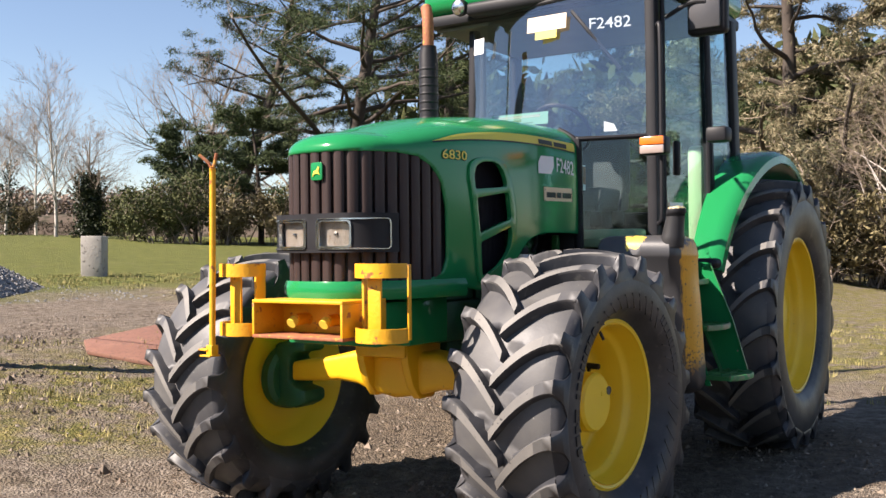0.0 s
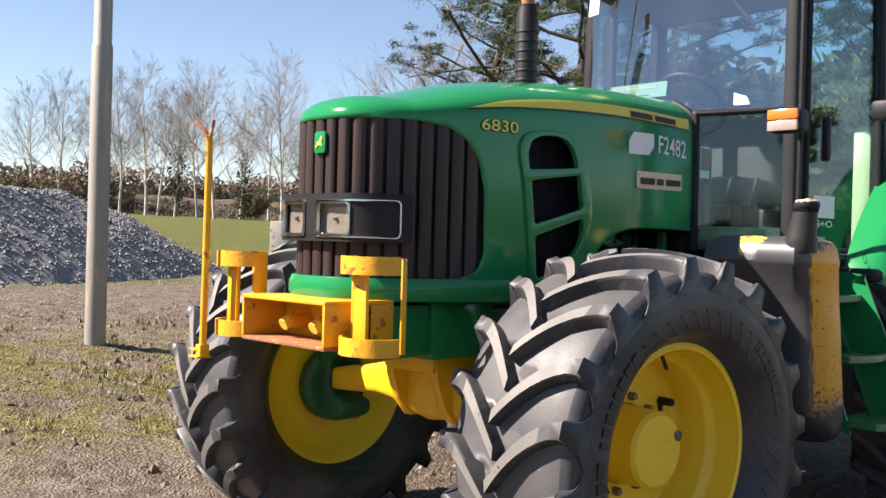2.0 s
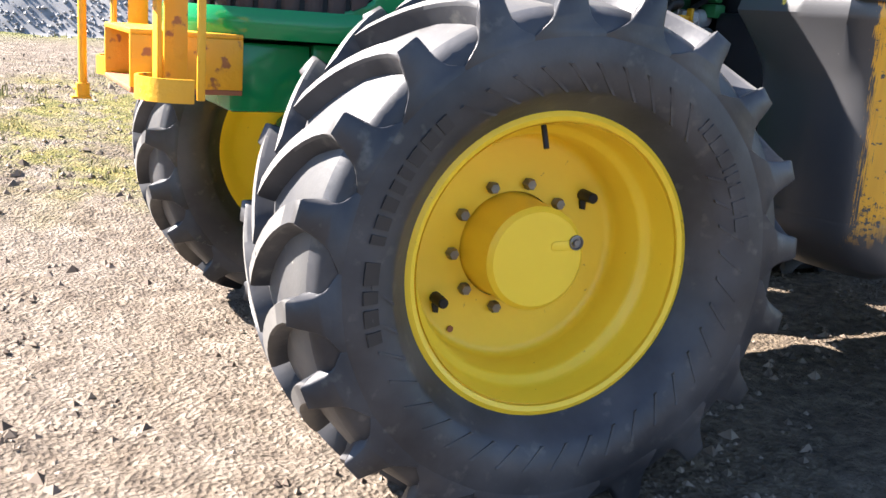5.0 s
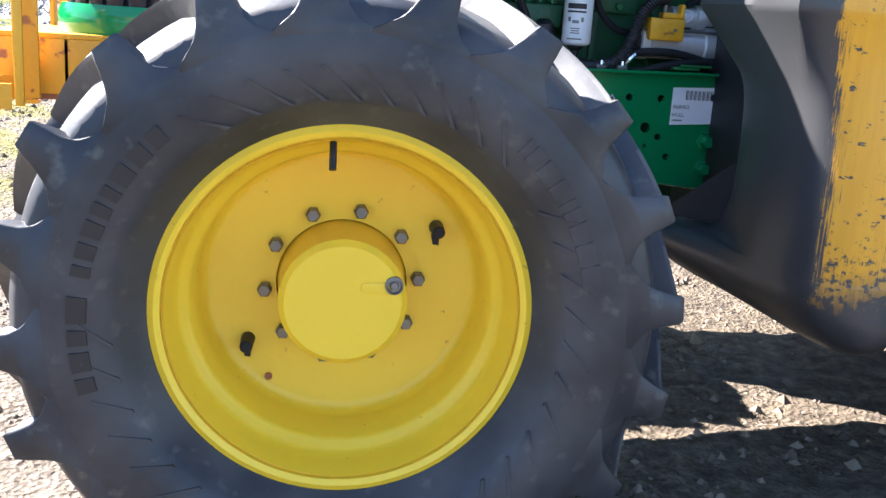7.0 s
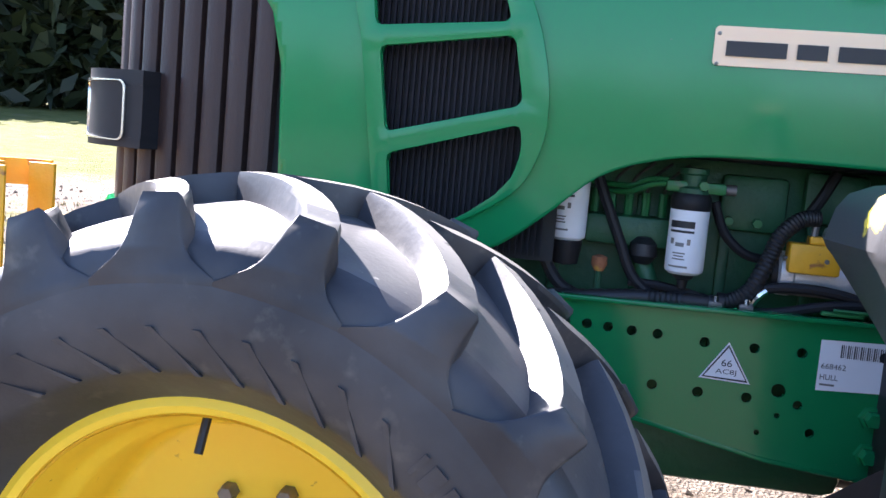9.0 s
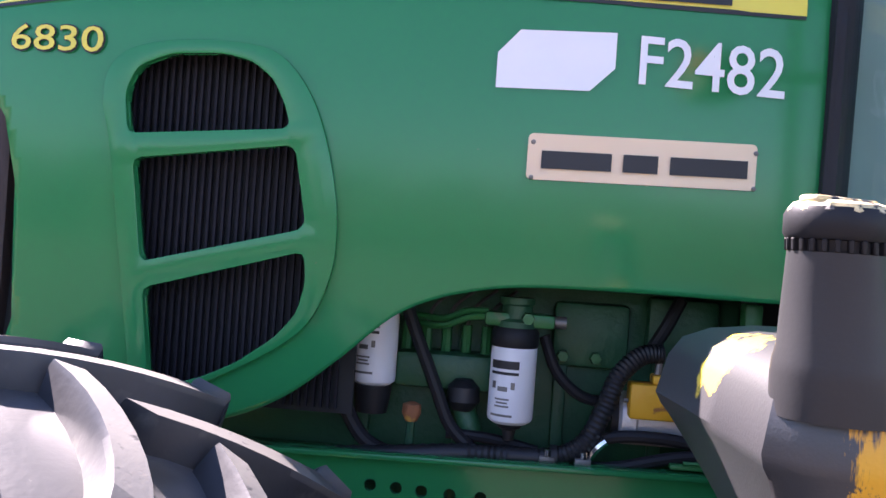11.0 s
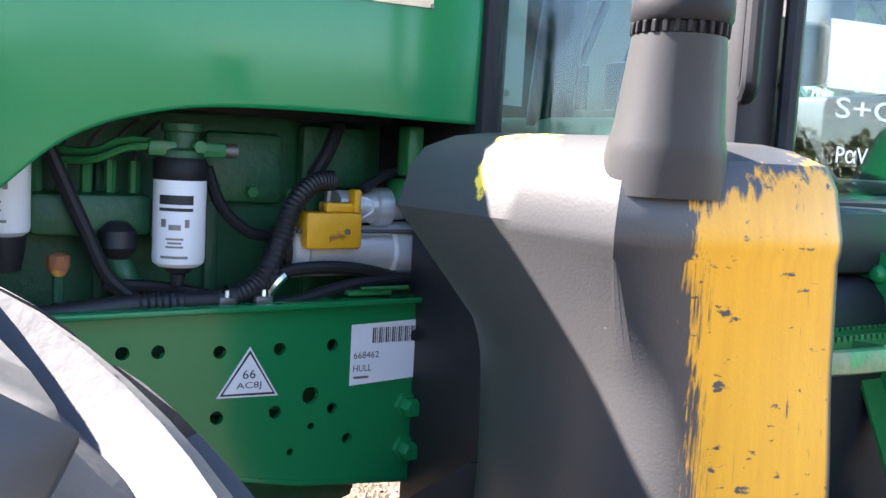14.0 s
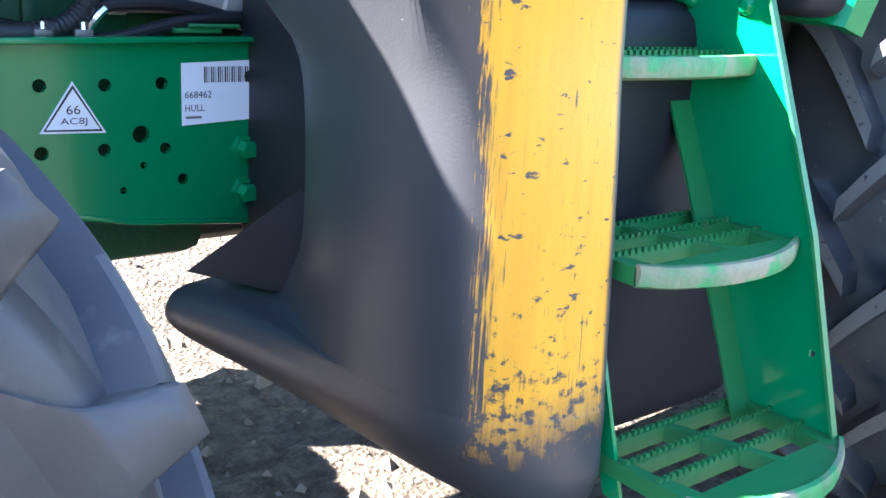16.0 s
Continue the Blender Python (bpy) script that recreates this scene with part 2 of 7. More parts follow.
def prism(outline, depth, m=None, bevel=0.0, bm=None, seg=2, holes=()):
    """A plate: a flat outline in x, y, thick from z = 0 to depth."""
    b = bmesh.new()
    lo = [b.verts.new((x, y, 0)) for x, y in outline]
    if holes:
        edges = [b.edges.new((lo[i], lo[(i + 1) % len(lo)])) for i in range(len(lo))]
        for h in holes:
            vs = [b.verts.new((x, y, 0)) for x, y in h]
            edges += [b.edges.new((vs[i], vs[(i + 1) % len(vs)])) for i in range(len(vs))]
        bmesh.ops.triangle_fill(b, use_beauty=True, use_dissolve=False, edges=edges)
    else:
        b.faces.new(lo)
    r = bmesh.ops.extrude_face_region(b, geom=b.faces[:])
    bmesh.ops.translate(b, verts=[g for g in r["geom"] if isinstance(g, bmesh.types.BMVert)], vec=(0, 0, depth))
    bmesh.ops.recalc_face_normals(b, faces=b.faces)
    if bevel:
        es = [e for e in b.edges if len(e.link_faces) == 2 and e.calc_face_angle(0) > 0.6]
        bmesh.ops.bevel(b, geom=es, offset=bevel, segments=seg, profile=0.5, affect="EDGES", clamp_overlap=True)
    if m is not None:
        bmesh.ops.transform(b, matrix=m, verts=b.verts)
    return b if bm is None else join(bm, b)


def circle(cx, cy, r, seg=14):
    return [(cx + r * math.cos(2 * math.pi * i / seg), cy + r * math.sin(2 * math.pi * i / seg)) for i in range(seg)]


def round_rect(x0, y0, x1, y1, r, seg=5):
    out = []
    for cx, cy, a in ((x1 - r, y1 - r, 0), (x0 + r, y1 - r, 90), (x0 + r, y0 + r, 180), (x1 - r, y0 + r, 270)):
        out += [(cx + r * math.cos(radians(a + 90 * i / seg)), cy + r * math.sin(radians(a + 90 * i / seg))) for i in range(seg + 1)]
    return out


SIDE = Matrix(((1, 0, 0, 0), (0, 0, 1, 0), (0, 1, 0, 0), (0, 0, 0, 1)))      # a flat outline in x, z; thickness towards +y


def side_at(y):
    return Matrix.Translation((0, y, 0)) @ SIDE


def lerp_curve(pts, x):
    """A smooth curve through (x, y) pairs, by x."""
    xs, ys = [p[0] for p in pts], [p[1] for p in pts]
    if xs[0] > xs[-1]:
        xs, ys = xs[::-1], ys[::-1]
    if x <= xs[0]:
        return ys[0]
    if x >= xs[-1]:
        return ys[-1]
    i = max(k for k in range(len(xs) - 1) if xs[k] <= x)
    h = xs[i + 1] - xs[i]
    t = (x - xs[i]) / h

    def slope(k):
        if k in (0, len(xs) - 1):
            a = min(max(k, 1), len(xs) - 1)
            return (ys[a] - ys[a - 1]) / (xs[a] - xs[a - 1])
        return (ys[k + 1] - ys[k - 1]) / (xs[k + 1] - xs[k - 1])
    m0, m1 = slope(i) * h, slope(i + 1) * h
    return (2 * t ** 3 - 3 * t ** 2 + 1) * ys[i] + (t ** 3 - 2 * t ** 2 + t) * m0 + (-2 * t ** 3 + 3 * t ** 2) * ys[i + 1] + (t ** 3 - t ** 2) * m1


def inside(poly, x, y):
    c = False
    for i in range(len(poly)):
        (x0, y0), (x1, y1) = poly[i], poly[i - 1]
        if (y0 > y) != (y1 > y) and x < (x1 - x0) * (y - y0) / (y1 - y0) + x0:
            c = not c
    return c


def nearest_on(poly, x, y):
    best = None
    for i in range(len(poly)):
        (x0, y0), (x1, y1) = poly[i - 1], poly[i]
        dx, dy = x1 - x0, y1 - y0
        t = max(0, min(1, ((x - x0) * dx + (y - y0) * dy) / (dx * dx + dy * dy + 1e-12)))
        px, py = x0 + t * dx, y0 + t * dy
        d = (px - x) ** 2 + (py - y) ** 2
        if best is None or d < best[0]:
            best = (d, px, py)
    return best[1], best[2]


# ---- ground ----
def ground_z(x, y):
    """The yard: level under the tractor, rising gently to the lawn on the far side."""
    lift = lerp_curve([(1.1, 0.0), (1.8, 0.04), (2.8, 0.18), (4.6, 0.46), (6.8, 0.61), (12.7, 0.92), (40, 2.25), (170, 5.3), (900, 20)], -y)
    near = max(0.0, 1 - math.hypot(x, y) / 60)
    rough = 0.022 * noise.noise((x * 1.3, y * 1.3, 0)) + 0.018 * noise.noise((x * 4.1, y * 4.1, 3)) + 0.019 * noise.noise((x * 10, y * 10, 7)) + 0.011 * noise.noise((x * 23, y * 23, 2))
    return lift + rough * near - 0.012


def ground_material():
    m = bpy.data.materials.new("yard_and_grass")
    m.use_nodes = True
    n, l = m.node_tree.nodes, m.node_tree.links
    b = n["Principled BSDF"]
    b.inputs["Roughness"].default_value = 0.95
    b.inputs["Specular IOR Level"].default_value = 0.2
    co = n.new("ShaderNodeTexCoord")

    def tex(s, d=6.0):
        t = n.new("ShaderNodeTexNoise")
        t.inputs["Scale"].default_value, t.inputs["Detail"].default_value, t.inputs["Roughness"].default_value = s, d, 0.65
        l.new(co.outputs["Object"], t.inputs["Vector"])
        return t.outputs["Fac"]

    def rng(src, lo, hi, a=0.0, z=1.0):
        r = n.new("ShaderNodeMapRange")
        for k, v in (("From Min", lo), ("From Max", hi), ("To Min", a), ("To Max", z)):
            r.inputs[k].default_value = v
        l.new(src, r.inputs["Value"])
        return r.outputs[0]

    def ramp(src, stops):
        r = n.new("ShaderNodeValToRGB")
        while len(r.color_ramp.elements) < len(stops):
            r.color_ramp.elements.new(0.5)
        for e, (p, c) in zip(r.color_ramp.elements, stops):
            e.position, e.color = p, (*c, 1)
        l.new(src, r.inputs[0])
        return r.outputs[0]

    def mix(f, a, c):
        x = n.new("ShaderNodeMix")
        x.data_type = "RGBA"
        l.new(f, x.inputs["Factor"])
        l.new(a, x.inputs["A"])
        l.new(c, x.inputs["B"])
        return x.outputs["Result"]

    def calc(op, a, c):
        x = n.new("ShaderNodeMath")
        x.operation = op
        for i, v in enumerate((a, c)):
            if isinstance(v, (int, float)):
                x.inputs[i].default_value = v
            else:
                l.new(v, x.inputs[i])
        return x.outputs[0]

    dirt = ramp(tex(9), [(0.3, (0.075, 0.056, 0.041)), (0.5, (0.188, 0.150, 0.113)), (0.7, (0.35, 0.295, 0.232))])
    stones = n.new("ShaderNodeTexVoronoi")
    stones.inputs["Scale"].default_value = 55
    l.new(co.outputs["Object"], stones.inputs["Vector"])
    pebble = ramp(stones.outputs["Color"], [(0.0, (0.075, 0.06, 0.048)), (0.6, (0.24, 0.20, 0.158)), (1.0, (0.40, 0.345, 0.28))])
    dirt = mix(calc("MULTIPLY", rng(tex(1.7), 0.42, 0.62), 0.7), dirt, pebble)
    grass = ramp(tex(14), [(0.3, (0.07, 0.075, 0.018)), (0.5, (0.17, 0.155, 0.045)), (0.72, (0.36, 0.28, 0.11))])
    lawn = ramp(tex(3), [(0.3, (0.085, 0.105, 0.024)), (0.6, (0.155, 0.160, 0.042)), (0.8, (0.25, 0.21, 0.075))])
    xyz = n.new("ShaderNodeSeparateXYZ")
    l.new(co.outputs["Object"], xyz.inputs[0])
    wander = calc("MULTIPLY", calc("SUBTRACT", tex(0.55, 3), 0.5), 3.4)
    yy = calc("ADD", xyz.outputs["Y"], wander)
    # a grassy strip beyond the tractor, trodden mud beside the gravel heap, lawn past it, thin dry grass behind
    strip = calc("MULTIPLY", rng(yy, -2.0, -2.9), rng(yy, -5.6, -4.6))
    beyond = rng(calc("ADD", yy, calc("MULTIPLY", xyz.outputs["X"], -0.22)), -7.6, -9.2)
    behind = rng(calc("ADD", xyz.outputs["X"], wander), -5.4, -7.4)
    patchy = rng(tex(2.6), 0.40, 0.56)
    c = mix(calc("MULTIPLY", calc("MAXIMUM", strip, behind), patchy), dirt, grass)
    c = mix(calc("MULTIPLY", beyond, rng(tex(1.1), 0.25, 0.40)), c, lawn)
    # dark soil churned up beside the tank and between the wheels, darkened to add shade there, and darker clods in the
    # yard
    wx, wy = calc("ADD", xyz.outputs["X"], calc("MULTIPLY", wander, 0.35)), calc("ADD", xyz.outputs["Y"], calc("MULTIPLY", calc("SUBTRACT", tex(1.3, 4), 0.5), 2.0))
    under_shade = calc("MULTIPLY", calc("MULTIPLY", rng(wx, -0.20, -0.60), rng(wx, -4.2, -3.4)), calc("MULTIPLY", rng(wy, 1.75, 1.25), rng(wy, -2.4, -1.6)))
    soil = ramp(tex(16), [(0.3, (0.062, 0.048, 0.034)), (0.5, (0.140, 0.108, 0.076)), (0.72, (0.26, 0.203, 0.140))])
    c = mix(calc("MULTIPLY", under_shade, rng(tex(3.4), 0.30, 0.45)), c, soil)
    churn = calc("MULTIPLY", rng(tex(2.1, 8), 0.54, 0.62), rng(yy, -6.8, -5.8))
    c = mix(calc("MULTIPLY", churn, 0.5), c, soil)
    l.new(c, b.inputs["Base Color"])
    bp = n.new("ShaderNodeBump")
    bp.inputs["Strength"].default_value, bp.inputs["Distance"].default_value = 1.0, 0.065
    l.new(calc("ADD", tex(28, 8), calc("MULTIPLY", stones.outputs["Distance"], 0.5)), bp.inputs["Height"])
    l.new(bp.outputs[0], b.inputs["Normal"])
    return m


GROUND = ground_material()


def build_ground():
    N, k = 300, 7.2
    span = [math.copysign((math.exp(abs(i) / (N / 2) * k) - 1) / (math.exp(k) - 1) * 700 + abs(i) * 0.022, i) for i in range(-N // 2, N // 2 + 1)]
    verts = [(x - 0.6, y + 0.4, ground_z(x - 0.6, y + 0.4)) for y in span for x in span]
    w = len(span)
    faces = [(j * w + i, j * w + i + 1, (j + 1) * w + i + 1, (j + 1) * w + i) for j in range(w - 1) for i in range(w - 1)]
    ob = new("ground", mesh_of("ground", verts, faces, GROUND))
    tagged(ob, "muddy gravel yard with patchy grass running into lawn", "ground", kind="structure")


build_ground()

# ---- tractor ----
tractor = thing("tractor", "green farm tractor with yellow wheels and dark glazed cab", "tractor")

STEER = -4.0                                   # the front wheels are turned a little to the right
FRONT_AXLE, REAR_AXLE = (-0.052, 0.638), (-2.855, 0.850)


def tyre_mesh(R, width, bead, lugs, lug_h, sweep, floor, seat):
    """A farm tyre about the y axis, centred at the origin, with chevron lugs; flattened where it stands on the ground at z = floor."""
    h = width / 2
    base = R - lug_h
    prof = [(bead - 0.012, -seat + 0.03), (bead - 0.002, -seat + 0.002), (bead + 0.008, -seat - 0.010), (bead + 0.030, -0.5 * seat - 0.5 * h), (bead + 0.055, -0.965 * h), (bead + 0.38 * (base - bead), -1.03 * h), (bead + 0.62 * (base - bead), -1.02 * h),
            (bead + 0.82 * (base - bead), -0.965 * h), (base - 0.028, -0.86 * h), (base - 0.008, -0.5 * h), (base, 0)]
    prof = prof + [(r, -y) for r, y in prof[-2::-1]]
    dense = []
    for (r0, y0), (r1, y1) in zip(prof, prof[1:]):
        dense += [(r0 + (r1 - r0) * k / 2, y0 + (y1 - y0) * k / 2) for k in range(2)]
    dense.append(prof[-1])
    b = lathe(dense, 96, SIDE_AXLE)

    def surf(y):
        """Carcass radius at an offset from the middle."""
        return base - 0.028 * (abs(y) / h) ** 2

    crown = [v for v in b.verts]
    seat = {}
    for v in crown:
        seat.setdefault(round(math.atan2(v.co.x, v.co.z) * 48 / math.pi), []).append(v)
    for side in (-1, 1):
        for i in range(lugs):
            start = 2 * math.pi * (i + (0.25 if side > 0 else -0.25)) / lugs
            wob = 1 + 0.03 * math.sin(i * 2.7 + side)
            path = []
            for k in range(9):
                t = k / 8
                y = (-0.06 + 0.98 * t) * h
                path.append((y, surf(y) - 0.025, y, surf(y) + lug_h * (1 - 0.12 * t * t), start - sweep * wob * (1 - (1 - t) ** 1.55), 0.0215 + 0.005 * t))
            # the lug's outer end runs down flush into the wall and spreads between two pockets
            for q, (yo, drop, wid) in enumerate(((0.972, -0.022, 0.027), (0.992, -0.006, 0.030), (1.003, 0.012, 0.033), (1.010, 0.028, 0.037), (1.015, 0.043, 0.043), (1.018, 0.056, 0.053), (1.020, 0.068, 0.070), (1.018, 0.082, 0.092), (1.006, 0.100, 0.096))):
                path.append(((yo - 0.09) * h, base - drop - 0.045, yo * h, base - drop, start - sweep * wob * (1.0 - 0.012 * q), wid))
            rings = []
            for y0, r0, y1, r1, a, wid in path:
                ring = []
                for da, up in ((-1.28, 0), (-1.05, 0.88), (-0.90, 1), (0.90, 1), (1.05, 0.88), (1.28, 0)):
                    rr, yy = r0 + (r1 - r0) * up, y0 + (y1 - y0) * up
                    ang = a + da * wid / rr
                    ring.append(b.verts.new((rr * math.sin(ang), side * yy, rr * math.cos(ang))))
                rings.append(ring)
            # the lug grows out of the carcass
            c0 = rings[3][0].co
            near = min(seat.get(round(math.atan2(c0.x, c0.z) * 48 / math.pi), crown), key=lambda v: (v.co - c0).length)
            b.verts.remove(rings[3][0])
            rings[3][0] = near
            for p, q in zip(rings, rings[1:]):
                for k in range(5):
                    b.faces.new((p[k], p[k + 1], q[k + 1], q[k]))
            b.faces.new(rings[0][::-1])
            b.faces.new(rings[-1])
    for v in b.verts:
        if v.co.z < floor:
            v.co.y *= 1 + min(0.06, (floor - v.co.z) * 0.9)
            v.co.z = floor + (v.co.z - floor) * 0.04
    return b


SIDE_AXLE = Matrix(((1, 0, 0, 0), (0, 0, 1, 0), (0, -1, 0, 0), (0, 0, 0, 1)))     # lathe height towards +y


def wheel(name, at, R, width, rim_r, lugs, lug_h, sweep, disc_y, hub_r, hub_out, pcd, bolts, mirror, label, steer=0.0, seat=0.44):
    """A wheel whose outer face looks towards +y, or -y when mirrored."""
    w2 = width * seat
    t = 0.010
    prof = [(rim_r, w2), (rim_r - 0.012, w2 + 0.006), (rim_r - 0.023, w2 + 0.000), (rim_r - 0.0240, w2 - 0.011), (rim_r - 0.0275, w2 - 0.012), (rim_r - 0.0285, w2 - 0.004), (rim_r - 0.037, w2 - 0.05), (rim_r - 0.040, w2 - 0.075), (rim_r - 0.047, w2 - 0.09), (rim_r - 0.060, w2 - 0.098), (rim_r - 0.067, w2 - 0.11),
            (rim_r - 0.070, disc_y + 0.032), (rim_r - 0.075, disc_y + 0.014), (rim_r - 0.084, disc_y + 0.004), (rim_r - 0.096, disc_y + 0.001), (hub_r + 0.01, disc_y), (hub_r + 0.01, disc_y - t), (rim_r - 0.15, disc_y - t),
            (rim_r - 0.09, disc_y - 0.03), (rim_r - 0.06, -w2 + 0.08), (rim_r - 0.03, -w2 + 0.03), (rim_r, -w2), (rim_r + 0.012, -w2 + 0.004), (rim_r - 0.02, -w2 + 0.06),
            (rim_r - 0.05, disc_y - 0.02), (rim_r - 0.052, w2 - 0.10), (rim_r - 0.018, w2 - 0.05), (rim_r - 0.004, w2 - 0.008)]
    m = Matrix.Diagonal((1, -1, 1, 1)) if mirror else Matrix.Identity(4)
    put = Matrix.Translation(at) @ Matrix.Rotation(radians(steer), 4, "Z") @ m
    rim = part(name, lathe(prof, 96, put @ SIDE_AXLE, closed=True), YELLOW, tractor, label, 42)
    ty = tyre_mesh(R, width, rim_r, lugs, lug_h, sweep, -at[2] + 0.004, w2)
    bmesh.ops.transform(ty, matrix=put, verts=ty.verts)
    tyre = part("tyre", ty, RUBBER, rim, "black rubber tyre with worn grey chevron lugs", 52)
    tyre.data.materials.append(TREAD)
    tyre.data.materials.append(GROOVE)
    axle = put.inverted()
    # worn tops and grooves are greyer; lug sides stay dark to paint their shade
    for p in tyre.data.polygons:
        c = axle @ p.center
        far = math.hypot(c.x, c.z)
        nr = axle.to_3x3() @ p.normal
        out = abs(nr.x * c.x + nr.z * c.z) / far
        if far > R - 0.42 * lug_h and out > 0.62 and abs(c.y) < 0.97 * width / 2:
            p.material_index = 1
        elif far > R - 1.7 * lug_h and out > 0.35 and abs(c.y) < 0.985 * width / 2:
            p.material_index = 2
    hub = lathe([(0, hub_out), (hub_r - 0.012, hub_out), (hub_r, hub_out - 0.012), (hub_r + 0.004, disc_y + 0.01), (hub_r + 0.01, disc_y - 0.02), (hub_r - 0.03, disc_y - 0.05), (0, disc_y - 0.05)], 48, put @ SIDE_AXLE)
    part("hub", hub, YELLOW, rim, "", 30)
    for i in range(bolts):
        a = 2 * math.pi * (i + 0.66) / bolts
        c = Vector((pcd / 2 * math.sin(a), 0, pcd / 2 * math.cos(a)))
        o = lathe([(0, disc_y + 0.026), (0.012, disc_y + 0.026), (0.0155, disc_y + 0.02), (0.0155, disc_y), (0, disc_y - 0.002)], 6, put @ Matrix.Translation(c) @ SIDE_AXLE)
        part("wheel_bolt", o, STEEL, rim, "dark steel bolt head")
    return rim


def sidewall(m, rim):
    """Raised bars in place of the lettering, and the leaf-shaped ribs between them, on a front tyre's outer wall."""
    def arc(r0, r1, a0, a1, lean=0.0, lift=0.003):
        v, f = [], []
        n = 6
        for k in range(n + 1):
            a = radians(a0 + (a1 - a0) * k / n)
            for r in (r0, r1):
                aa = a + lean * (r - r0)
                t = (r - 0.366) / 0.258
                y = 0.26 * lerp_curve([(0.0, 0.84), (0.12, 0.93), (0.38, 1.03), (0.62, 1.02), (0.82, 0.965)], t)
                for o in (-0.004, lift):
                    v.append(m @ Vector((r * math.sin(aa), y + o, r * math.cos(aa))))
        for k in range(n):
            q = k * 4
            f += [(q + 1, q + 3, q + 7, q + 5), (q, q + 1, q + 5, q + 4), (q + 2, q + 6, q + 7, q + 3)]
        return v, f + [(0, 2, 3, 1), (4 * n, 4 * n + 1, 4 * n + 3, 4 * n + 2)]
    a = 42.0
    for w in (5.0, 5.5, 5.5, 4.0, 4.2, 5.0, 5.0, 4.0, 0, 7.5, 5.0, 6.0, 5.0):
        if w:
            part("wall_bar", arc(0.455, 0.488, a + 0.8, a + w - 0.8), INK, rim, "raised black bar on the tyre wall")
        a += w or 3.0
    a = -78.0
    for w in (5.5, 5.5, 5.0, 3.5, 2.2, 5.0, 5.0, 4.0, 2.2):
        part("wall_bar", arc(0.450, 0.485, a + 0.7, a + w - 0.7, 0, 0.002), RUBBER, rim, "raised bar on the tyre wall")
        a += w
    for a0 in range(-42, 36, 8):
        part("wall_rib", arc(0.415, 0.478, a0, a0 + 1.2, 2.2, 0.0025), RUBBER, rim)
    for a0 in range(96, 310, 9):
        part("wall_rib", arc(0.415, 0.470, a0, a0 + 1.0, -2.0, 0.002), RUBBER, rim)
    for x, z in ((0.250, 0.156), (0.150, -0.214), (-0.256, -0.154)):
        q = Vector((x, -0.047, z))
        part("rim_hole", prism(circle(0, 0, 0.0085, 10), 0.004, m @ Matrix.Translation(q) @ SIDE), RUST, rim, "small rusty hole")


def front_wheels():
    for mirror, y in ((False, 0.917), (True, -0.917)):
        c = Vector((FRONT_AXLE[0] + (-0.012 if mirror else 0.012), y, FRONT_AXLE[1]))
        rim = wheel("front_wheel", tuple(c), 0.668, 0.52, 0.366, 20, 0.043, 0.31, -0.050, 0.129, 0.103, 0.325, 10, mirror, "yellow-painted front wheel rim with dark bolts", STEER, 0.345)
        m = Matrix.Translation(c) @ Matrix.Rotation(radians(STEER), 4, "Z")
        if not mirror:
            c = Vector((0, 0, 0))
            part("hub_plug", lathe([(0, 0.110), (0.007, 0.110), (0.009, 0.105), (0.014, 0.105), (0.0155, 0.110), (0.0185, 0.109), (0.019, 0.099), (0, 0.099)], 20, m @ Matrix.Translation((-0.100, 0, 0.041)) @ SIDE_AXLE), STEEL, rim, "worn metal oil plug")
            part("valve_stem", rod(m @ Vector((0.031, 0.128, 0.325)), m @ Vector((0.031, 0.152, 0.276)), 0.007, 8), INK, rim, "black rubber valve stem")
            part("hub_boss", prism(round_rect(-0.096, -0.013, -0.034, 0.011, 0.011), 0.003, m @ Matrix.Translation((0, 0.1020, 0.034)) @ SIDE, 0.001), YELLOW, rim)
            sidewall(m, rim)
            for sx in (-1, 1):
                stud = part("stud", rod(m @ Vector((sx * 0.195, -0.052, sx * -0.130)), m @ Vector((sx * 0.195, 0.010, sx * -0.130)), 0.0155, 12, 0.0135, bevel=0.003), BLACK, rim, "dark rubber-capped wheel stud")
                part("stud_key", prism([(-0.006, -0.030), (0.006, -0.028), (0.010, -0.008), (0.004, 0.0), (-0.008, 0.0)], 0.010, m @ Matrix.Translation((sx * 0.195, -0.048, sx * -0.130 - 0.008)) @ SIDE), BLACK, stud)


def rear_wheels():
    for mirror, y in ((False, 0.98), (True, -0.98)):
        wheel("rear_wheel", (REAR_AXLE[0], y, REAR_AXLE[1]), 0.915, 0.56, 0.517, 21, 0.048, 0.27, 0.06, 0.15, 0.12, 0.335, 10, mirror, "yellow-painted rear wheel rim", 0.0, 0.41)


front_wheels()
rear_wheels()

# the bonnet's plan, from the nose back along its left side
PLAN = smooth_path([(0.642, 0, 0), (0.636, 0.09, 0), (0.600, 0.175, 0), (0.515, 0.252, 0), (0.365, 0.314, 0), (0.19, 0.360, 0), (0, 0.390, 0), (-0.3, 0.412, 0), (-0.7, 0.426, 0), (-1.17, 0.406, 0)], 24)
ARC = [0.0]
for p_, q_ in zip(PLAN, PLAN[1:]):
    ARC.append(ARC[-1] + (q_ - p_).length)


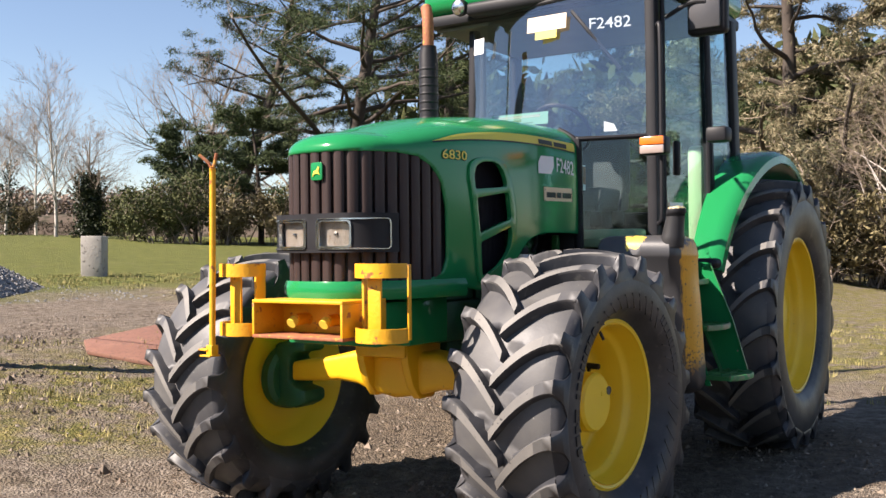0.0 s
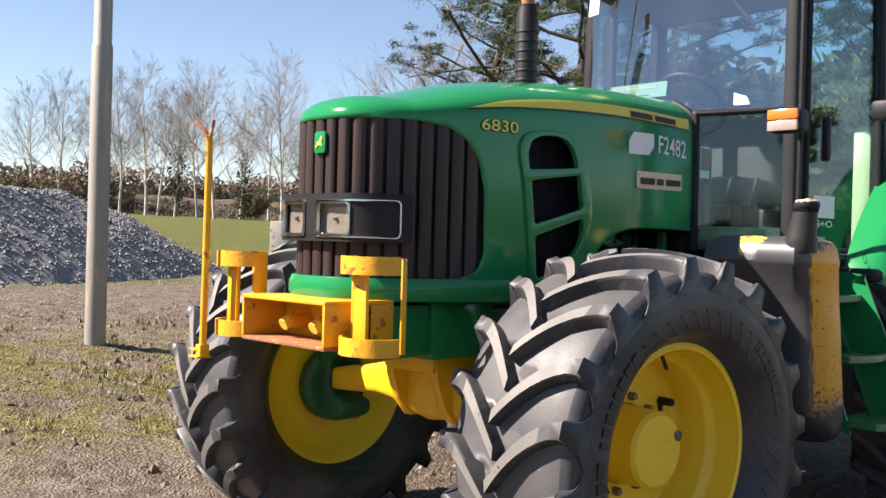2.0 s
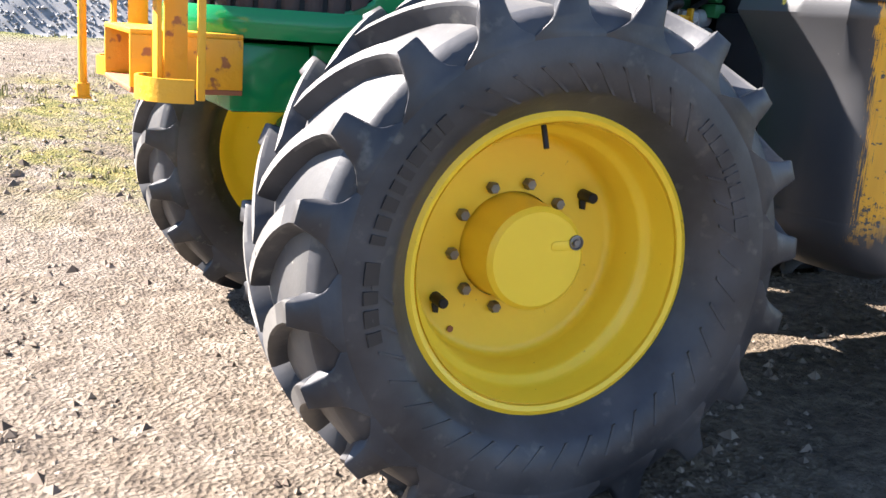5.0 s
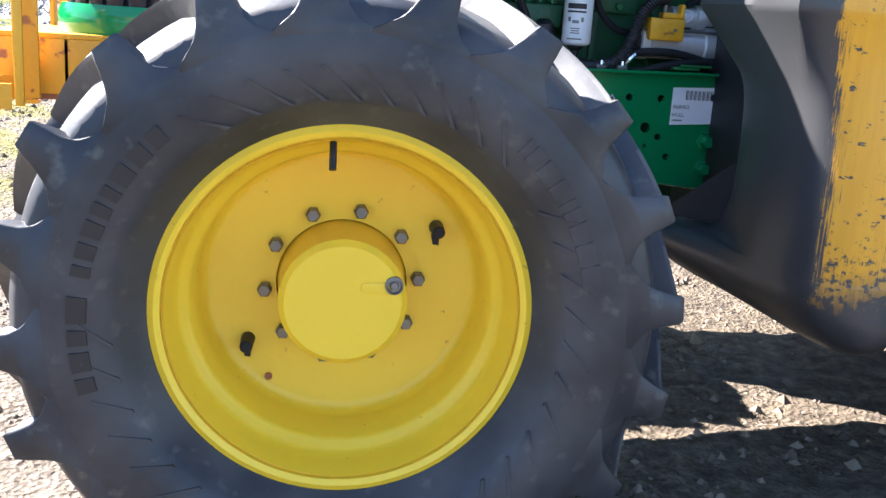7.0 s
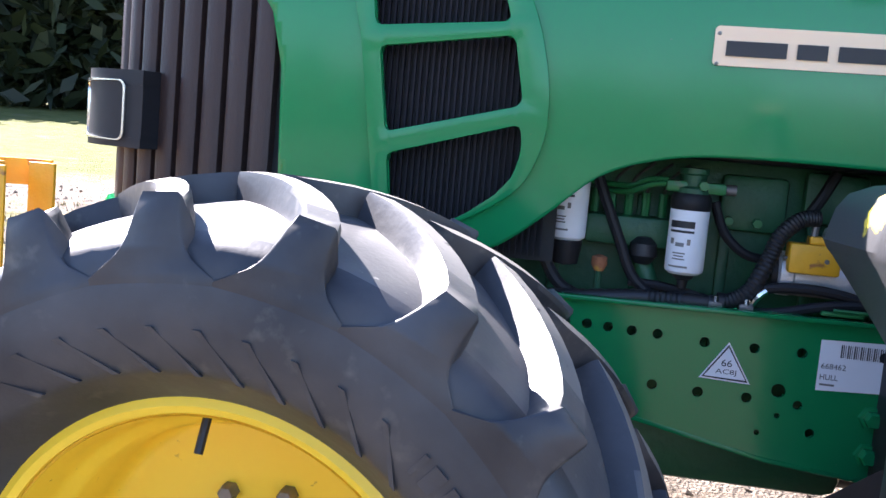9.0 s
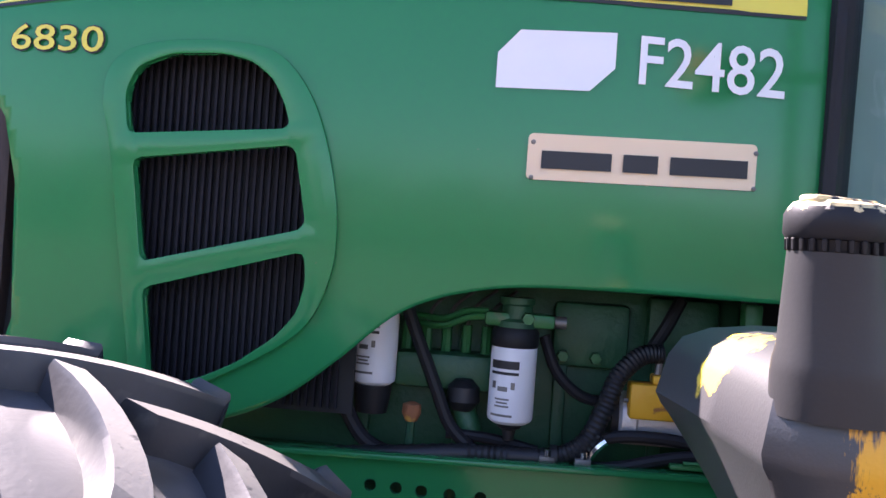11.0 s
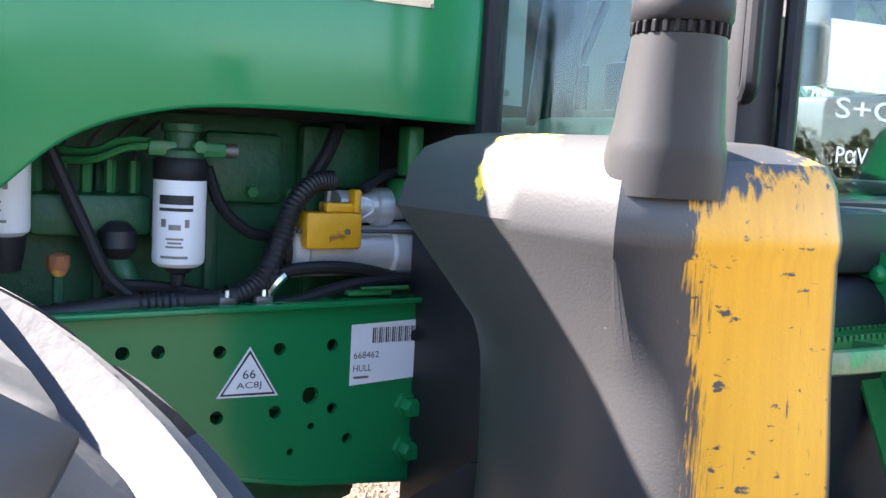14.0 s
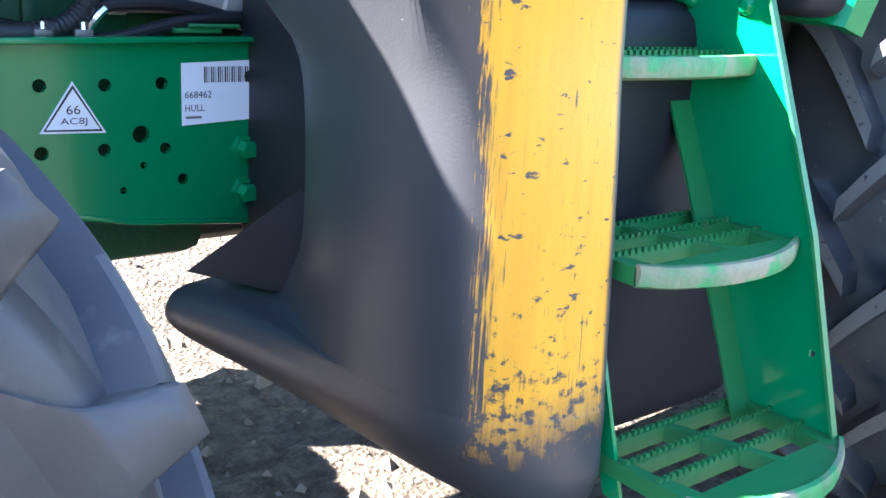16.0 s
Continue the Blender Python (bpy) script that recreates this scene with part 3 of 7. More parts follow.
def plan(u):
    """Plan point and outward direction at a length along the bonnet from its nose; negative on the right side."""
    a = abs(u)
    i = max(0, min(len(ARC) - 2, int(np.searchsorted(ARC, a)) - 1))
    t = (a - ARC[i]) / (ARC[i + 1] - ARC[i])
    p = PLAN[i].lerp(PLAN[i + 1], t)
    d = (PLAN[i + 1] - PLAN[i]).normalized()
    nrm = Vector((-d.y, d.x, 0)) * -1
    nrm = Vector((d.y, -d.x, 0))
    s = -1 if u < 0 else 1
    return Vector((p.x, s * p.y, 0)), Vector((nrm.x, s * nrm.y, 0))


def u_at(x):
    i = min(range(len(PLAN)), key=lambda k: abs(PLAN[k].x - x))
    return ARC[i]


SHOULDER = [(0.65, 1.735), (0.3, 1.757), (0, 1.79), (-0.6, 1.835), (-1.17, 1.855)]
SPINE = [(0.65, 1.762), (0.4, 1.845), (0.06, 1.935), (-0.3, 1.985), (-0.6, 2.012), (-1.17, 2.03)]
SKIRT = [(0.65, 1.175), (0.2, 1.165), (0.0, 1.13), (-0.14, 1.115), (-0.26, 1.145), (-0.34, 1.185), (-0.415, 1.245), (-0.518, 1.335), (-0.635, 1.378), (-0.77, 1.392), (-1.17, 1.392)]
GRILLE_HOLE = [(0.69, 1.27), (0.683, 1.50), (0.655, 1.61), (0.60, 1.68), (0.52, 1.722), (0.40, 1.735), (-0.40, 1.735), (-0.52, 1.722), (-0.60, 1.68), (-0.655, 1.61), (-0.683, 1.50), (-0.69, 1.27),
               (-0.67, 1.215), (-0.60, 1.182), (-0.50, 1.172), (0.50, 1.172), (0.60, 1.182), (0.67, 1.215)]
LOUVRES = [
    [(-0.050, 1.592), (-0.041, 1.659), (-0.059, 1.702), (-0.116, 1.726), (-0.202, 1.730), (-0.250, 1.720), (-0.287, 1.693), (-0.310, 1.650), (-0.318, 1.622), (-0.308, 1.614)],
    [(-0.062, 1.552), (-0.322, 1.588), (-0.332, 1.578), (-0.355, 1.467), (-0.345, 1.454), (-0.092, 1.386), (-0.084, 1.396)],
    [(-0.092, 1.342), (-0.356, 1.420), (-0.362, 1.371), (-0.350, 1.320), (-0.317, 1.279), (-0.256, 1.233), (-0.196, 1.203), (-0.125, 1.178), (-0.110, 1.190)],
]
LOUVRE_FRAME = [(-0.004, 1.640), (-0.009, 1.693), (-0.045, 1.730), (-0.124, 1.748), (-0.229, 1.749), (-0.294, 1.733), (-0.344, 1.680), (-0.377, 1.609), (-0.400, 1.520), (-0.407, 1.448), (-0.401, 1.383),
                (-0.371, 1.308), (-0.311, 1.255), (-0.220, 1.203), (-0.140, 1.160), (-0.096, 1.150), (-0.078, 1.190), (-0.069, 1.254), (-0.028, 1.532)]


def bonnet():
    U = ARC[-1]
    nu, ns, nc = 300, 64, 16
    holes = [(GRILLE_HOLE, "u")] + [(p, "x") for p in LOUVRES]
    verts, keys = [], []
    for i in range(nu + 1):
        u = -U + 2 * U * i / nu
        p, nrm = plan(u)
        zb, zs = lerp_curve(SKIRT, p.x), lerp_curve(SHOULDER, p.x)
        sx = min(p.x, 0.42)
        top = Vector((sx, 0, lerp_curve(SPINE, sx)))
        for j in range(ns + 1):
            z = zb + (zs - zb) * j / ns
            k = (z - 1.55) / 0.4
            bulge = 0.012 * (1 - k * k) - 0.012
            verts.append([p.x + nrm.x * bulge, p.y + nrm.y * bulge, z])
            keys.append((u, p.x, z))
        edge = Vector(verts[-1])
        for j in range(1, nc + 1):
            a = j / nc * math.pi / 2
            f, g = 1 - math.cos(a) ** 0.9, math.sin(a) ** 0.85
            q = edge.lerp(top, f)
            verts.append([q.x, q.y, edge.z + (top.z - edge.z) * g])
            keys.append(None)
    w = ns + nc + 1
    faces = []

    def key_xy(k, kind):
        return (k[0], k[2]) if kind == "u" else (k[1], k[2])
    cut = [False] * len(verts)
    for i in range(nu):
        for j in range(w - 1):
            ids = (i * w + j, (i + 1) * w + j, (i + 1) * w + j + 1, i * w + j + 1)
            gone = False
            if j < ns:
                c = [sum(keys[q][n] for q in ids) / 4 for n in range(3)]
                for poly, kind in holes:
                    if kind == "x" and c[0] * 1 < 0.3 and c[0] > -0.3:
                        continue
                    if inside(poly, c[0] if kind == "u" else c[1], c[2]):
                        gone = True
                        for q in ids:
                            cut[q] = (poly, kind)
            if not gone:
                faces.append(ids)
    used = {q for f in faces for q in f}
    for q in used:
        if cut[q]:
            poly, kind = cut[q]
            a, z = nearest_on(poly, *key_xy(keys[q], kind))
            if kind == "u":
                p, nrm = plan(a)
            else:
                s = 1 if keys[q][0] > 0 else -1
                p, nrm = plan(s * np.interp(-a, [-v.x for v in PLAN], ARC))
            k = (z - 1.55) / 0.4
            bulge = 0.012 * (1 - k * k) - 0.012
            verts[q] = [p.x + nrm.x * bulge, p.y + nrm.y * bulge, z]
    remap = {q: n for n, q in enumerate(sorted(used))}
    ob = part("bonnet", ([verts[q] for q in sorted(used)], [[remap[q] for q in f] for f in faces]), GREEN, tractor, "glossy green one-piece bonnet", 50)
    s = ob.modifiers.new("thick", "SOLIDIFY")
    s.thickness, s.offset = 0.012, -1
    return ob


hood = bonnet()


def ring_on(u0, u1, z0, z1, out, steps=60, thick=0.03, on=plan):
    """A band that follows the bonnet's plan, or another, between two lengths, standing out from it."""
    v, f = [], []
    for i in range(steps + 1):
        u = u0 + (u1 - u0) * i / steps
        p, nrm = on(u)
        for o, z in ((-thick, z0), (out * 0.6, z0), (out, z0 + 0.3 * (z1 - z0)), (out, z0 + 0.7 * (z1 - z0)), (out * 0.5, z1), (-thick, z1)):
            v.append((p.x + nrm.x * o, p.y + nrm.y * o, z))
    for i in range(steps):
        for k in range(6):
            a, b_ = i * 6 + k, i * 6 + (k + 1) % 6
            f.append((a, b_, b_ + 6, a + 6))
    f += [tuple(range(6)), tuple(range(steps * 6, steps * 6 + 6))[::-1]]
    return v, f


def span_in(poly, u):
    """The heights between which an upright line at u lies inside an outline."""
    hits = []
    for i in range(len(poly)):
        (x0, y0), (x1, y1) = poly[i - 1], poly[i]
        if (x0 > u) != (x1 > u):
            hits.append(y0 + (y1 - y0) * (u - x0) / (x1 - x0))
    return (min(hits), max(hits)) if len(hits) > 1 else None


def grille():
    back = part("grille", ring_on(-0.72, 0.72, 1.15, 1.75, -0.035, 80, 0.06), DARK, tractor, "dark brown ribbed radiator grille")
    pitch, wid = 0.0635, 0.049
    for i in range(-10, 11):
        c = i * pitch
        v, f = [], []
        n = 6
        for k in range(n + 1):
            u = c - wid / 2 + wid * k / n
            sp = span_in(GRILLE_HOLE, max(-0.68, min(0.68, u)))
            p, nrm = plan(u)
            o = -0.012 + 0.008 * (1 - (2 * k / n - 1) ** 4)
            for oo in (o, -0.034):
                for z in (sp[0] - 0.004, sp[1] + 0.004):
                    v.append((p.x + nrm.x * oo, p.y + nrm.y * oo, z))
        for k in range(n):
            a = k * 4
            f += [(a, a + 1, a + 5, a + 4), (a + 2, a + 6, a + 7, a + 3)]
        f += [(0, 2, 3, 1), (4 * n, 4 * n + 1, 4 * n + 3, 4 * n + 2)]
        part("slat", (v, f), GRILLE, back, "", 50)
    return back


grille()
part("chin", ring_on(-0.80, 0.80, 1.095, 1.176, 0.022, 90, 0.05), GREEN, tractor, "rounded green lip under the grille", 30)


REFLECTOR = mat("dusty_reflector", (0.46, 0.40, 0.33), 0.3, 0.35, second=(0.70, 0.64, 0.56), scale=9, third=(0.40, 0.30, 0.20), third_scale=55, third_at=(0.55, 0.75), bump=0.5, bump_scale=70)


def lamp_frame(u0, u1, z0, z1, out, w):
    """A thin rectangular rim that follows the bonnet's plan, rounded at its corners."""
    loop = smooth_loop_uz(round_rect(min(u0, u1), z0, max(u0, u1), z1, 0.018, 4))
    v, f = [], []
    c = ((u0 + u1) / 2, (z0 + z1) / 2)
    for u, z in loop:
        p, nrm = lamp_plan(u)
        lu, lz = u - c[0], z - c[1]
        k = 1 - w / max(abs(lu), abs(lz), 0.03)
        pi, ni = lamp_plan(c[0] + lu * k)
        zi = c[1] + lz * k
        v += [(p.x + nrm.x * (out - 0.012), p.y + nrm.y * (out - 0.012), z), (p.x + nrm.x * out, p.y + nrm.y * out, z), (pi.x + ni.x * out, pi.y + ni.y * out, zi), (pi.x + ni.x * (out - 0.012), pi.y + ni.y * (out - 0.012), zi)]
    n = len(loop)
    for i in range(n):
        for k in range(4):
            f.append((i * 4 + k, i * 4 + (k + 1) % 4, ((i + 1) % n) * 4 + (k + 1) % 4, ((i + 1) % n) * 4 + k))
    return v, f


def smooth_loop_uz(poly):
    """The outline with points added along its long sides."""
    out = []
    for i in range(len(poly)):
        (x0, y0), (x1, y1) = poly[i - 1], poly[i]
        m = max(1, int(math.hypot(x1 - x0, y1 - y0) / 0.03))
        out += [(x0 + (x1 - x0) * k / m, y0 + (y1 - y0) * k / m) for k in range(m)]
    return out


LAMP_PLAN = smooth_path([(0.668, 0, 0), (0.667, 0.10, 0), (0.650, 0.20, 0), (0.590, 0.272, 0), (0.50, 0.308, 0), (0.43, 0.330, 0)], 12)
LAMP_ARC = [0.0]
for p_, q_ in zip(LAMP_PLAN, LAMP_PLAN[1:]):
    LAMP_ARC.append(LAMP_ARC[-1] + (q_ - p_).length)


def lamp_plan(u):
    """Plan point and outward direction along the headlamp housing, which is squarer than the nose behind it."""
    a = min(abs(u), LAMP_ARC[-1] - 1e-4)
    i = max(0, min(len(LAMP_ARC) - 2, int(np.searchsorted(LAMP_ARC, a)) - 1))
    p = LAMP_PLAN[i].lerp(LAMP_PLAN[i + 1], (a - LAMP_ARC[i]) / (LAMP_ARC[i + 1] - LAMP_ARC[i]))
    d = (LAMP_PLAN[i + 1] - LAMP_PLAN[i]).normalized()
    s = -1 if u < 0 else 1
    return Vector((p.x, s * p.y + 0.012, 0)), Vector((d.y, s * -d.x, 0))


def lens_sheet(u0, u1, z0, z1, out):
    """A thin curved pane that follows the lamp housing's plan."""
    v, f = [], []
    n = 10
    for i in range(n + 1):
        p, nrm = lamp_plan(u0 + (u1 - u0) * i / n)
        for o in (out, out - 0.003):
            v += [(p.x + nrm.x * o, p.y + nrm.y * o, z0), (p.x + nrm.x * o, p.y + nrm.y * o, z1)]
    for i in range(n):
        k = i * 4
        f += [(k, k + 4, k + 5, k + 1), (k + 2, k + 3, k + 7, k + 6), (k, k + 2, k + 6, k + 4), (k + 1, k + 5, k + 7, k + 3)]
    return v, f + [(0, 1, 3, 2), (4 * n, 4 * n + 2, 4 * n + 3, 4 * n + 1)]


def headlamps():
    bar = part("headlamp_housing", ring_on(-0.43, 0.43, 1.436, 1.468, 0.0, 60, 0.09, lamp_plan), BLACK, tractor, "black plastic headlamp housing across the grille", 30)
    part("housing_foot", ring_on(-0.43, 0.43, 1.300, 1.322, 0.0, 60, 0.09, lamp_plan), BLACK, bar, "", 30)
    part("housing_back", ring_on(-0.40, 0.40, 1.318, 1.440, -0.055, 40, 0.075, lamp_plan), BLACK, bar, "", 30)
    part("centre_post", ring_on(-0.026, 0.026, 1.320, 1.438, 0.002, 10, 0.06, lamp_plan), BLACK, bar, "", 30)
    for s in (1, -1):
        part("lamp_panel", ring_on(s * 0.203, s * 0.43, 1.320, 1.438, -0.002, 30, 0.06, lamp_plan), BLACK, bar, "glossy black panel beside the lamp", 30)
        part("lamp_trim", lamp_frame(s * 0.028, s * 0.385, 1.314, 1.446, 0.006, 0.006), CHROME, bar, "bright trim round the headlamp")
        part("lamp_trim", lamp_frame(s * 0.036, s * 0.204, 1.321, 1.438, 0.004, 0.007), CHROME, bar)
        part("reflector", lens_sheet(s * 0.032, s * 0.200, 1.322, 1.436, -0.024), REFLECTOR, bar, "silvered headlamp reflector", 30)
        part("lamp_lens", lens_sheet(s * 0.038, s * 0.202, 1.322, 1.436, -0.006), LENS, bar, "clear headlamp glass", 30)
        c, nrm = lamp_plan(s * 0.118)
        part("lamp_bulb", lathe([(0, 0.014), (0.006, 0.012), (0.008, 0.006), (0.012, 0.0), (0, 0.0)], 12, Matrix.Translation(c + nrm * -0.026 + Vector((0, 0, 1.379))) @ along((0, 0, 0), nrm)), CHROME, bar)


headlamps()

def surf_point(x, z, lift=0.0, s=1):
    """A point on the bonnet's outside, by its length x and height z, lifted off the paint."""
    u = s * float(np.interp(-x, [-v.x for v in PLAN], ARC))
    p, nrm = plan(u)
    zs = lerp_curve(SHOULDER, p.x)
    k = (min(z, zs) - 1.55) / 0.4
    bulge = -0.012 * k * k
    e = Vector((p.x + nrm.x * (bulge + lift), p.y + nrm.y * (bulge + lift), min(z, zs)))
    if z > zs:
        sx = min(p.x, 0.42)
        top = Vector((sx, 0, lerp_curve(SPINE, sx)))
        g = min(1.0, (z - zs) / (top.z - zs))
        a = math.asin(min(1, g ** (1 / 0.85)))
        f = 1 - math.cos(a) ** 0.9
        e = Vector((e.x + (top.x - e.x) * f, e.y + (top.y - e.y) * f, z + lift * 0.5))
    return e


def glyphs(text, size, fat=0.0):
    """Flat outlines of words in the built-in font, as vertices and faces, starting at the origin."""
    cu = bpy.data.curves.new("words", "FONT")
    cu.body, cu.size, cu.offset = text, size, fat
    cu.resolution_u = 3
    ob = new("words", cu)
    bpy.context.view_layer.update()
    me = ob.evaluated_get(bpy.context.evaluated_depsgraph_get()).to_mesh()
    v, f = [tuple(p.co) for p in me.vertices], [tuple(p.vertices) for p in me.polygons]
    bpy.data.objects.remove(ob)
    bpy.data.curves.remove(cu)
    return v, f


def fit_words(text, x0, x1, z0, z1, fat=0.0):
    """Words scaled to fill a box; x runs from x0 to x1."""
    v, f = glyphs(text, 1.0, fat)
    ax, bx = min(p[0] for p in v), max(p[0] for p in v)
    ay, by = min(p[1] for p in v), max(p[1] for p in v)
    return [(x0 + (p[0] - ax) / (bx - ax) * (x1 - x0), z0 + (p[1] - ay) / (by - ay) * (z1 - z0)) for p in v], f


def flat_part(name, pts, faces, at, material, parent, label=""):
    me = mesh_of(name, [at(*p) for p in pts], faces, material, False)
    ob = new(name, me)
    ob.parent = parent
    ob.matrix_parent_inverse = parent.matrix_basis.inverted()
    if label:
        ob["label"] = label
    return ob


def sheet(poly_top, poly_bot, name, material, lift, label=""):
    """A decal on the bonnet between two edges given as (x, z) rows of equal length, with thickness."""
    n = len(poly_top)
    v = [surf_point(x, z, lift) for x, z in poly_top] + [surf_point(x, z, lift) for x, z in poly_bot]
    f = [(i, i + 1, n + i + 1, n + i) for i in range(n - 1)]
    return part(name, (v, f), material, hood, label)


def decals():
    n = 60
    rows = []
    for i in range(n + 1):
        x = 0.225 - (1.125 + 0.225) * i / n
        zb = lerp_curve([(0.225, 1.797), (0.0, 1.822), (-0.3, 1.842), (-0.6, 1.851), (-1.13, 1.850)], x)
        t = lerp_curve([(0.225, 0.0), (0.05, 0.024), (-0.3, 0.040), (-1.13, 0.045)], x)
        rows.append((x, zb, t))
    steps = 4
    v, f = [], []
    for x, zb, t in rows:
        for k in range(steps + 1):
            v.append(surf_point(x, zb + t * k / steps, 0.003))
    for i in range(n):
        for k in range(steps):
            a = i * (steps + 1) + k
            f.append((a, a + 1, a + steps + 2, a + steps + 1))
    part("stripe", (v, f), YELLOW_LINE, hood, "yellow stripe along the bonnet")
    v2, f2 = [], []
    for x, zb, t in rows:
        v2 += [surf_point(x, zb, 0.0025), surf_point(x, zb - 0.006, 0.0025)]
    f2 = [(2 * i, 2 * i + 1, 2 * i + 3, 2 * i + 2) for i in range(n)]
    part("stripe_edge", (v2, f2), INK, hood, "black line under the stripe")
    for x0, x1 in ((-0.655, -0.815), (-0.835, -1.005)):
        m = 10
        top = [(x0 + (x1 - x0) * i / m, 1.879) for i in range(m + 1)]
        bot = [(x0 + (x1 - x0) * i / m, 1.854) for i in range(m + 1)]
        sheet(top, bot, "lettering_bar", INK, 0.006, "black bar in place of lettering")
    pts, fc = fit_words("6830", 0.176, 0.003, 1.719, 1.768, 0.03)
    flat_part("model_number_edge", pts, fc, lambda x, z: surf_point(x, z, 0.004), INK, hood, "black outline of the number")
    pts, fc = fit_words("6830", 0.173, 0.006, 1.722, 1.765, 0.006)
    flat_part("model_number", pts, fc, lambda x, z: surf_point(x, z, 0.006), YELLOW_LINE, hood, "yellow number 6830")
    pts, fc = fit_words("F2482", -0.866, -1.097, 1.718, 1.797, 0.008)
    flat_part("fleet_number", pts, fc, lambda x, z: surf_point(x, z + (x + 0.99) * 0.03, 0.004), WHITE, hood, "white fleet number F2482")
    oct_ = [(-0.642, 1.702), (-0.642, 1.758), (-0.676, 1.796), (-0.828, 1.801), (-0.828, 1.744), (-0.790, 1.706)]
    flat_part("sticker", oct_, [tuple(range(6))], lambda x, z: surf_point(x, z, 0.004), WHITE, hood, "blank white sticker with cut corners")
    # riveted name plate, a little out of level
    pl = round_rect(-1.060, 1.564, -0.700, 1.637, 0.008, 3)
    b = prism(pl, 0.004)
    for q in b.verts:
        p = surf_point(q.co.x, q.co.y - (q.co.x + 0.88) * 0.02, 0.002 + q.co.z)
        q.co = p
    plate = part("name_plate", b, CREAM, hood, "cream metal plate with black bars of lettering")
    for x0, x1 in ((-0.722, -0.832), (-0.850, -0.905), (-0.924, -1.046)):
        vv, ff = [(x0, 1.582), (x1, 1.582), (x1, 1.610), (x0, 1.610)], [(0, 1, 2, 3)]
        flat_part("lettering_bar", vv, ff, lambda x, z: surf_point(x, z - (x + 0.88) * 0.02, 0.008), INK, plate, "black bar in place of lettering")
    for x in (-0.708, -1.058):
        for z in (1.567, 1.623):
            p = surf_point(x, z - (x + 0.88) * 0.02, 0.006)
            part("rivet", lathe([(0, 0.003), (0.003, 0.002), (0.004, 0)], 8, Matrix.Translation(p) @ SIDE_AXLE), STEEL, plate)


decals()


def louvre_detail():
    """Lips round the side openings, and the upright screen behind them."""
    for s in (1, -1):
        # one raised surround with two rounded bars across it
        outer = smooth_path_xy(LOUVRE_FRAME + LOUVRE_FRAME[:1])[:-1]
        b = prism(outer, 0.024, None, 0.007, seg=3, holes=[smooth_loop(p) for p in LOUVRES])
        for q in b.verts:
            q.co = surf_point(q.co.x, q.co.y, q.co.z - 0.013, s)
        part("louvre_frame", b, GREEN, hood, "raised green surround of the side openings", 24)
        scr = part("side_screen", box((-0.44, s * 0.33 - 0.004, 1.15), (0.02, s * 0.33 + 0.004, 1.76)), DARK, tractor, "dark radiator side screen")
        for i in range(34):
            x = 0.0 - i * 0.0125
            part("screen_bar", box((x - 0.0022, s * 0.345 - 0.005, 1.16), (x + 0.0022, s * 0.345 + 0.005, 1.75)), BAR_BLACK, scr)


def smooth_path_xy(pts):
    return [(p.x, p.y) for p in smooth_path([(a, b_, 0) for a, b_ in pts], 6)]


def smooth_loop(poly):
    """Straight runs with short rounded corners."""
    out = []
    n = len(poly)
    for i in range(n):
        a, c, d = Vector(poly[i - 1]), Vector(poly[i]), Vector(poly[(i + 1) % n])
        r = min(0.014, (a - c).length / 2.2, (d - c).length / 2.2)
        p, q = c + (a - c).normalized() * r, c + (d - c).normalized() * r
        out += [tuple(p), tuple((p + q + 2 * c) / 4), tuple(q)]
    return out


louvre_detail()


def badge():
    p, nrm = plan(0.0)
    bd = part("badge", prism(round_rect(-0.032, 1.612, 0.032, 1.690, 0.012), 0.010, Matrix.Translation((0.640, 0.026, 0)) @ Matrix(((0, 0, 1, 0), (1, 0, 0, 0), (0, 1, 0, 0), (0, 0, 0, 1))), 0.003), GREEN, tractor, "green badge with a plain yellow shape")
    part("badge_shape", prism([(-0.019, 1.628), (-0.012, 1.652), (0.004, 1.656), (0.012, 1.672), (0.018, 1.668), (0.014, 1.650), (0.020, 1.634), (0.012, 1.640), (-0.008, 1.640)], 0.003, Matrix.Translation((0.6505, 0.026, 0)) @ Matrix(((0, 0, 1, 0), (1, 0, 0, 0), (0, 1, 0, 0), (0, 0, 0, 1)))), YELLOW_LINE, bd)


badge()
ACROSS = Matrix(((0, 0, 1, 0), (1, 0, 0, 0), (0, 1, 0, 0), (0, 0, 0, 1)))     # a flat outline in y, z; thickness towards +x

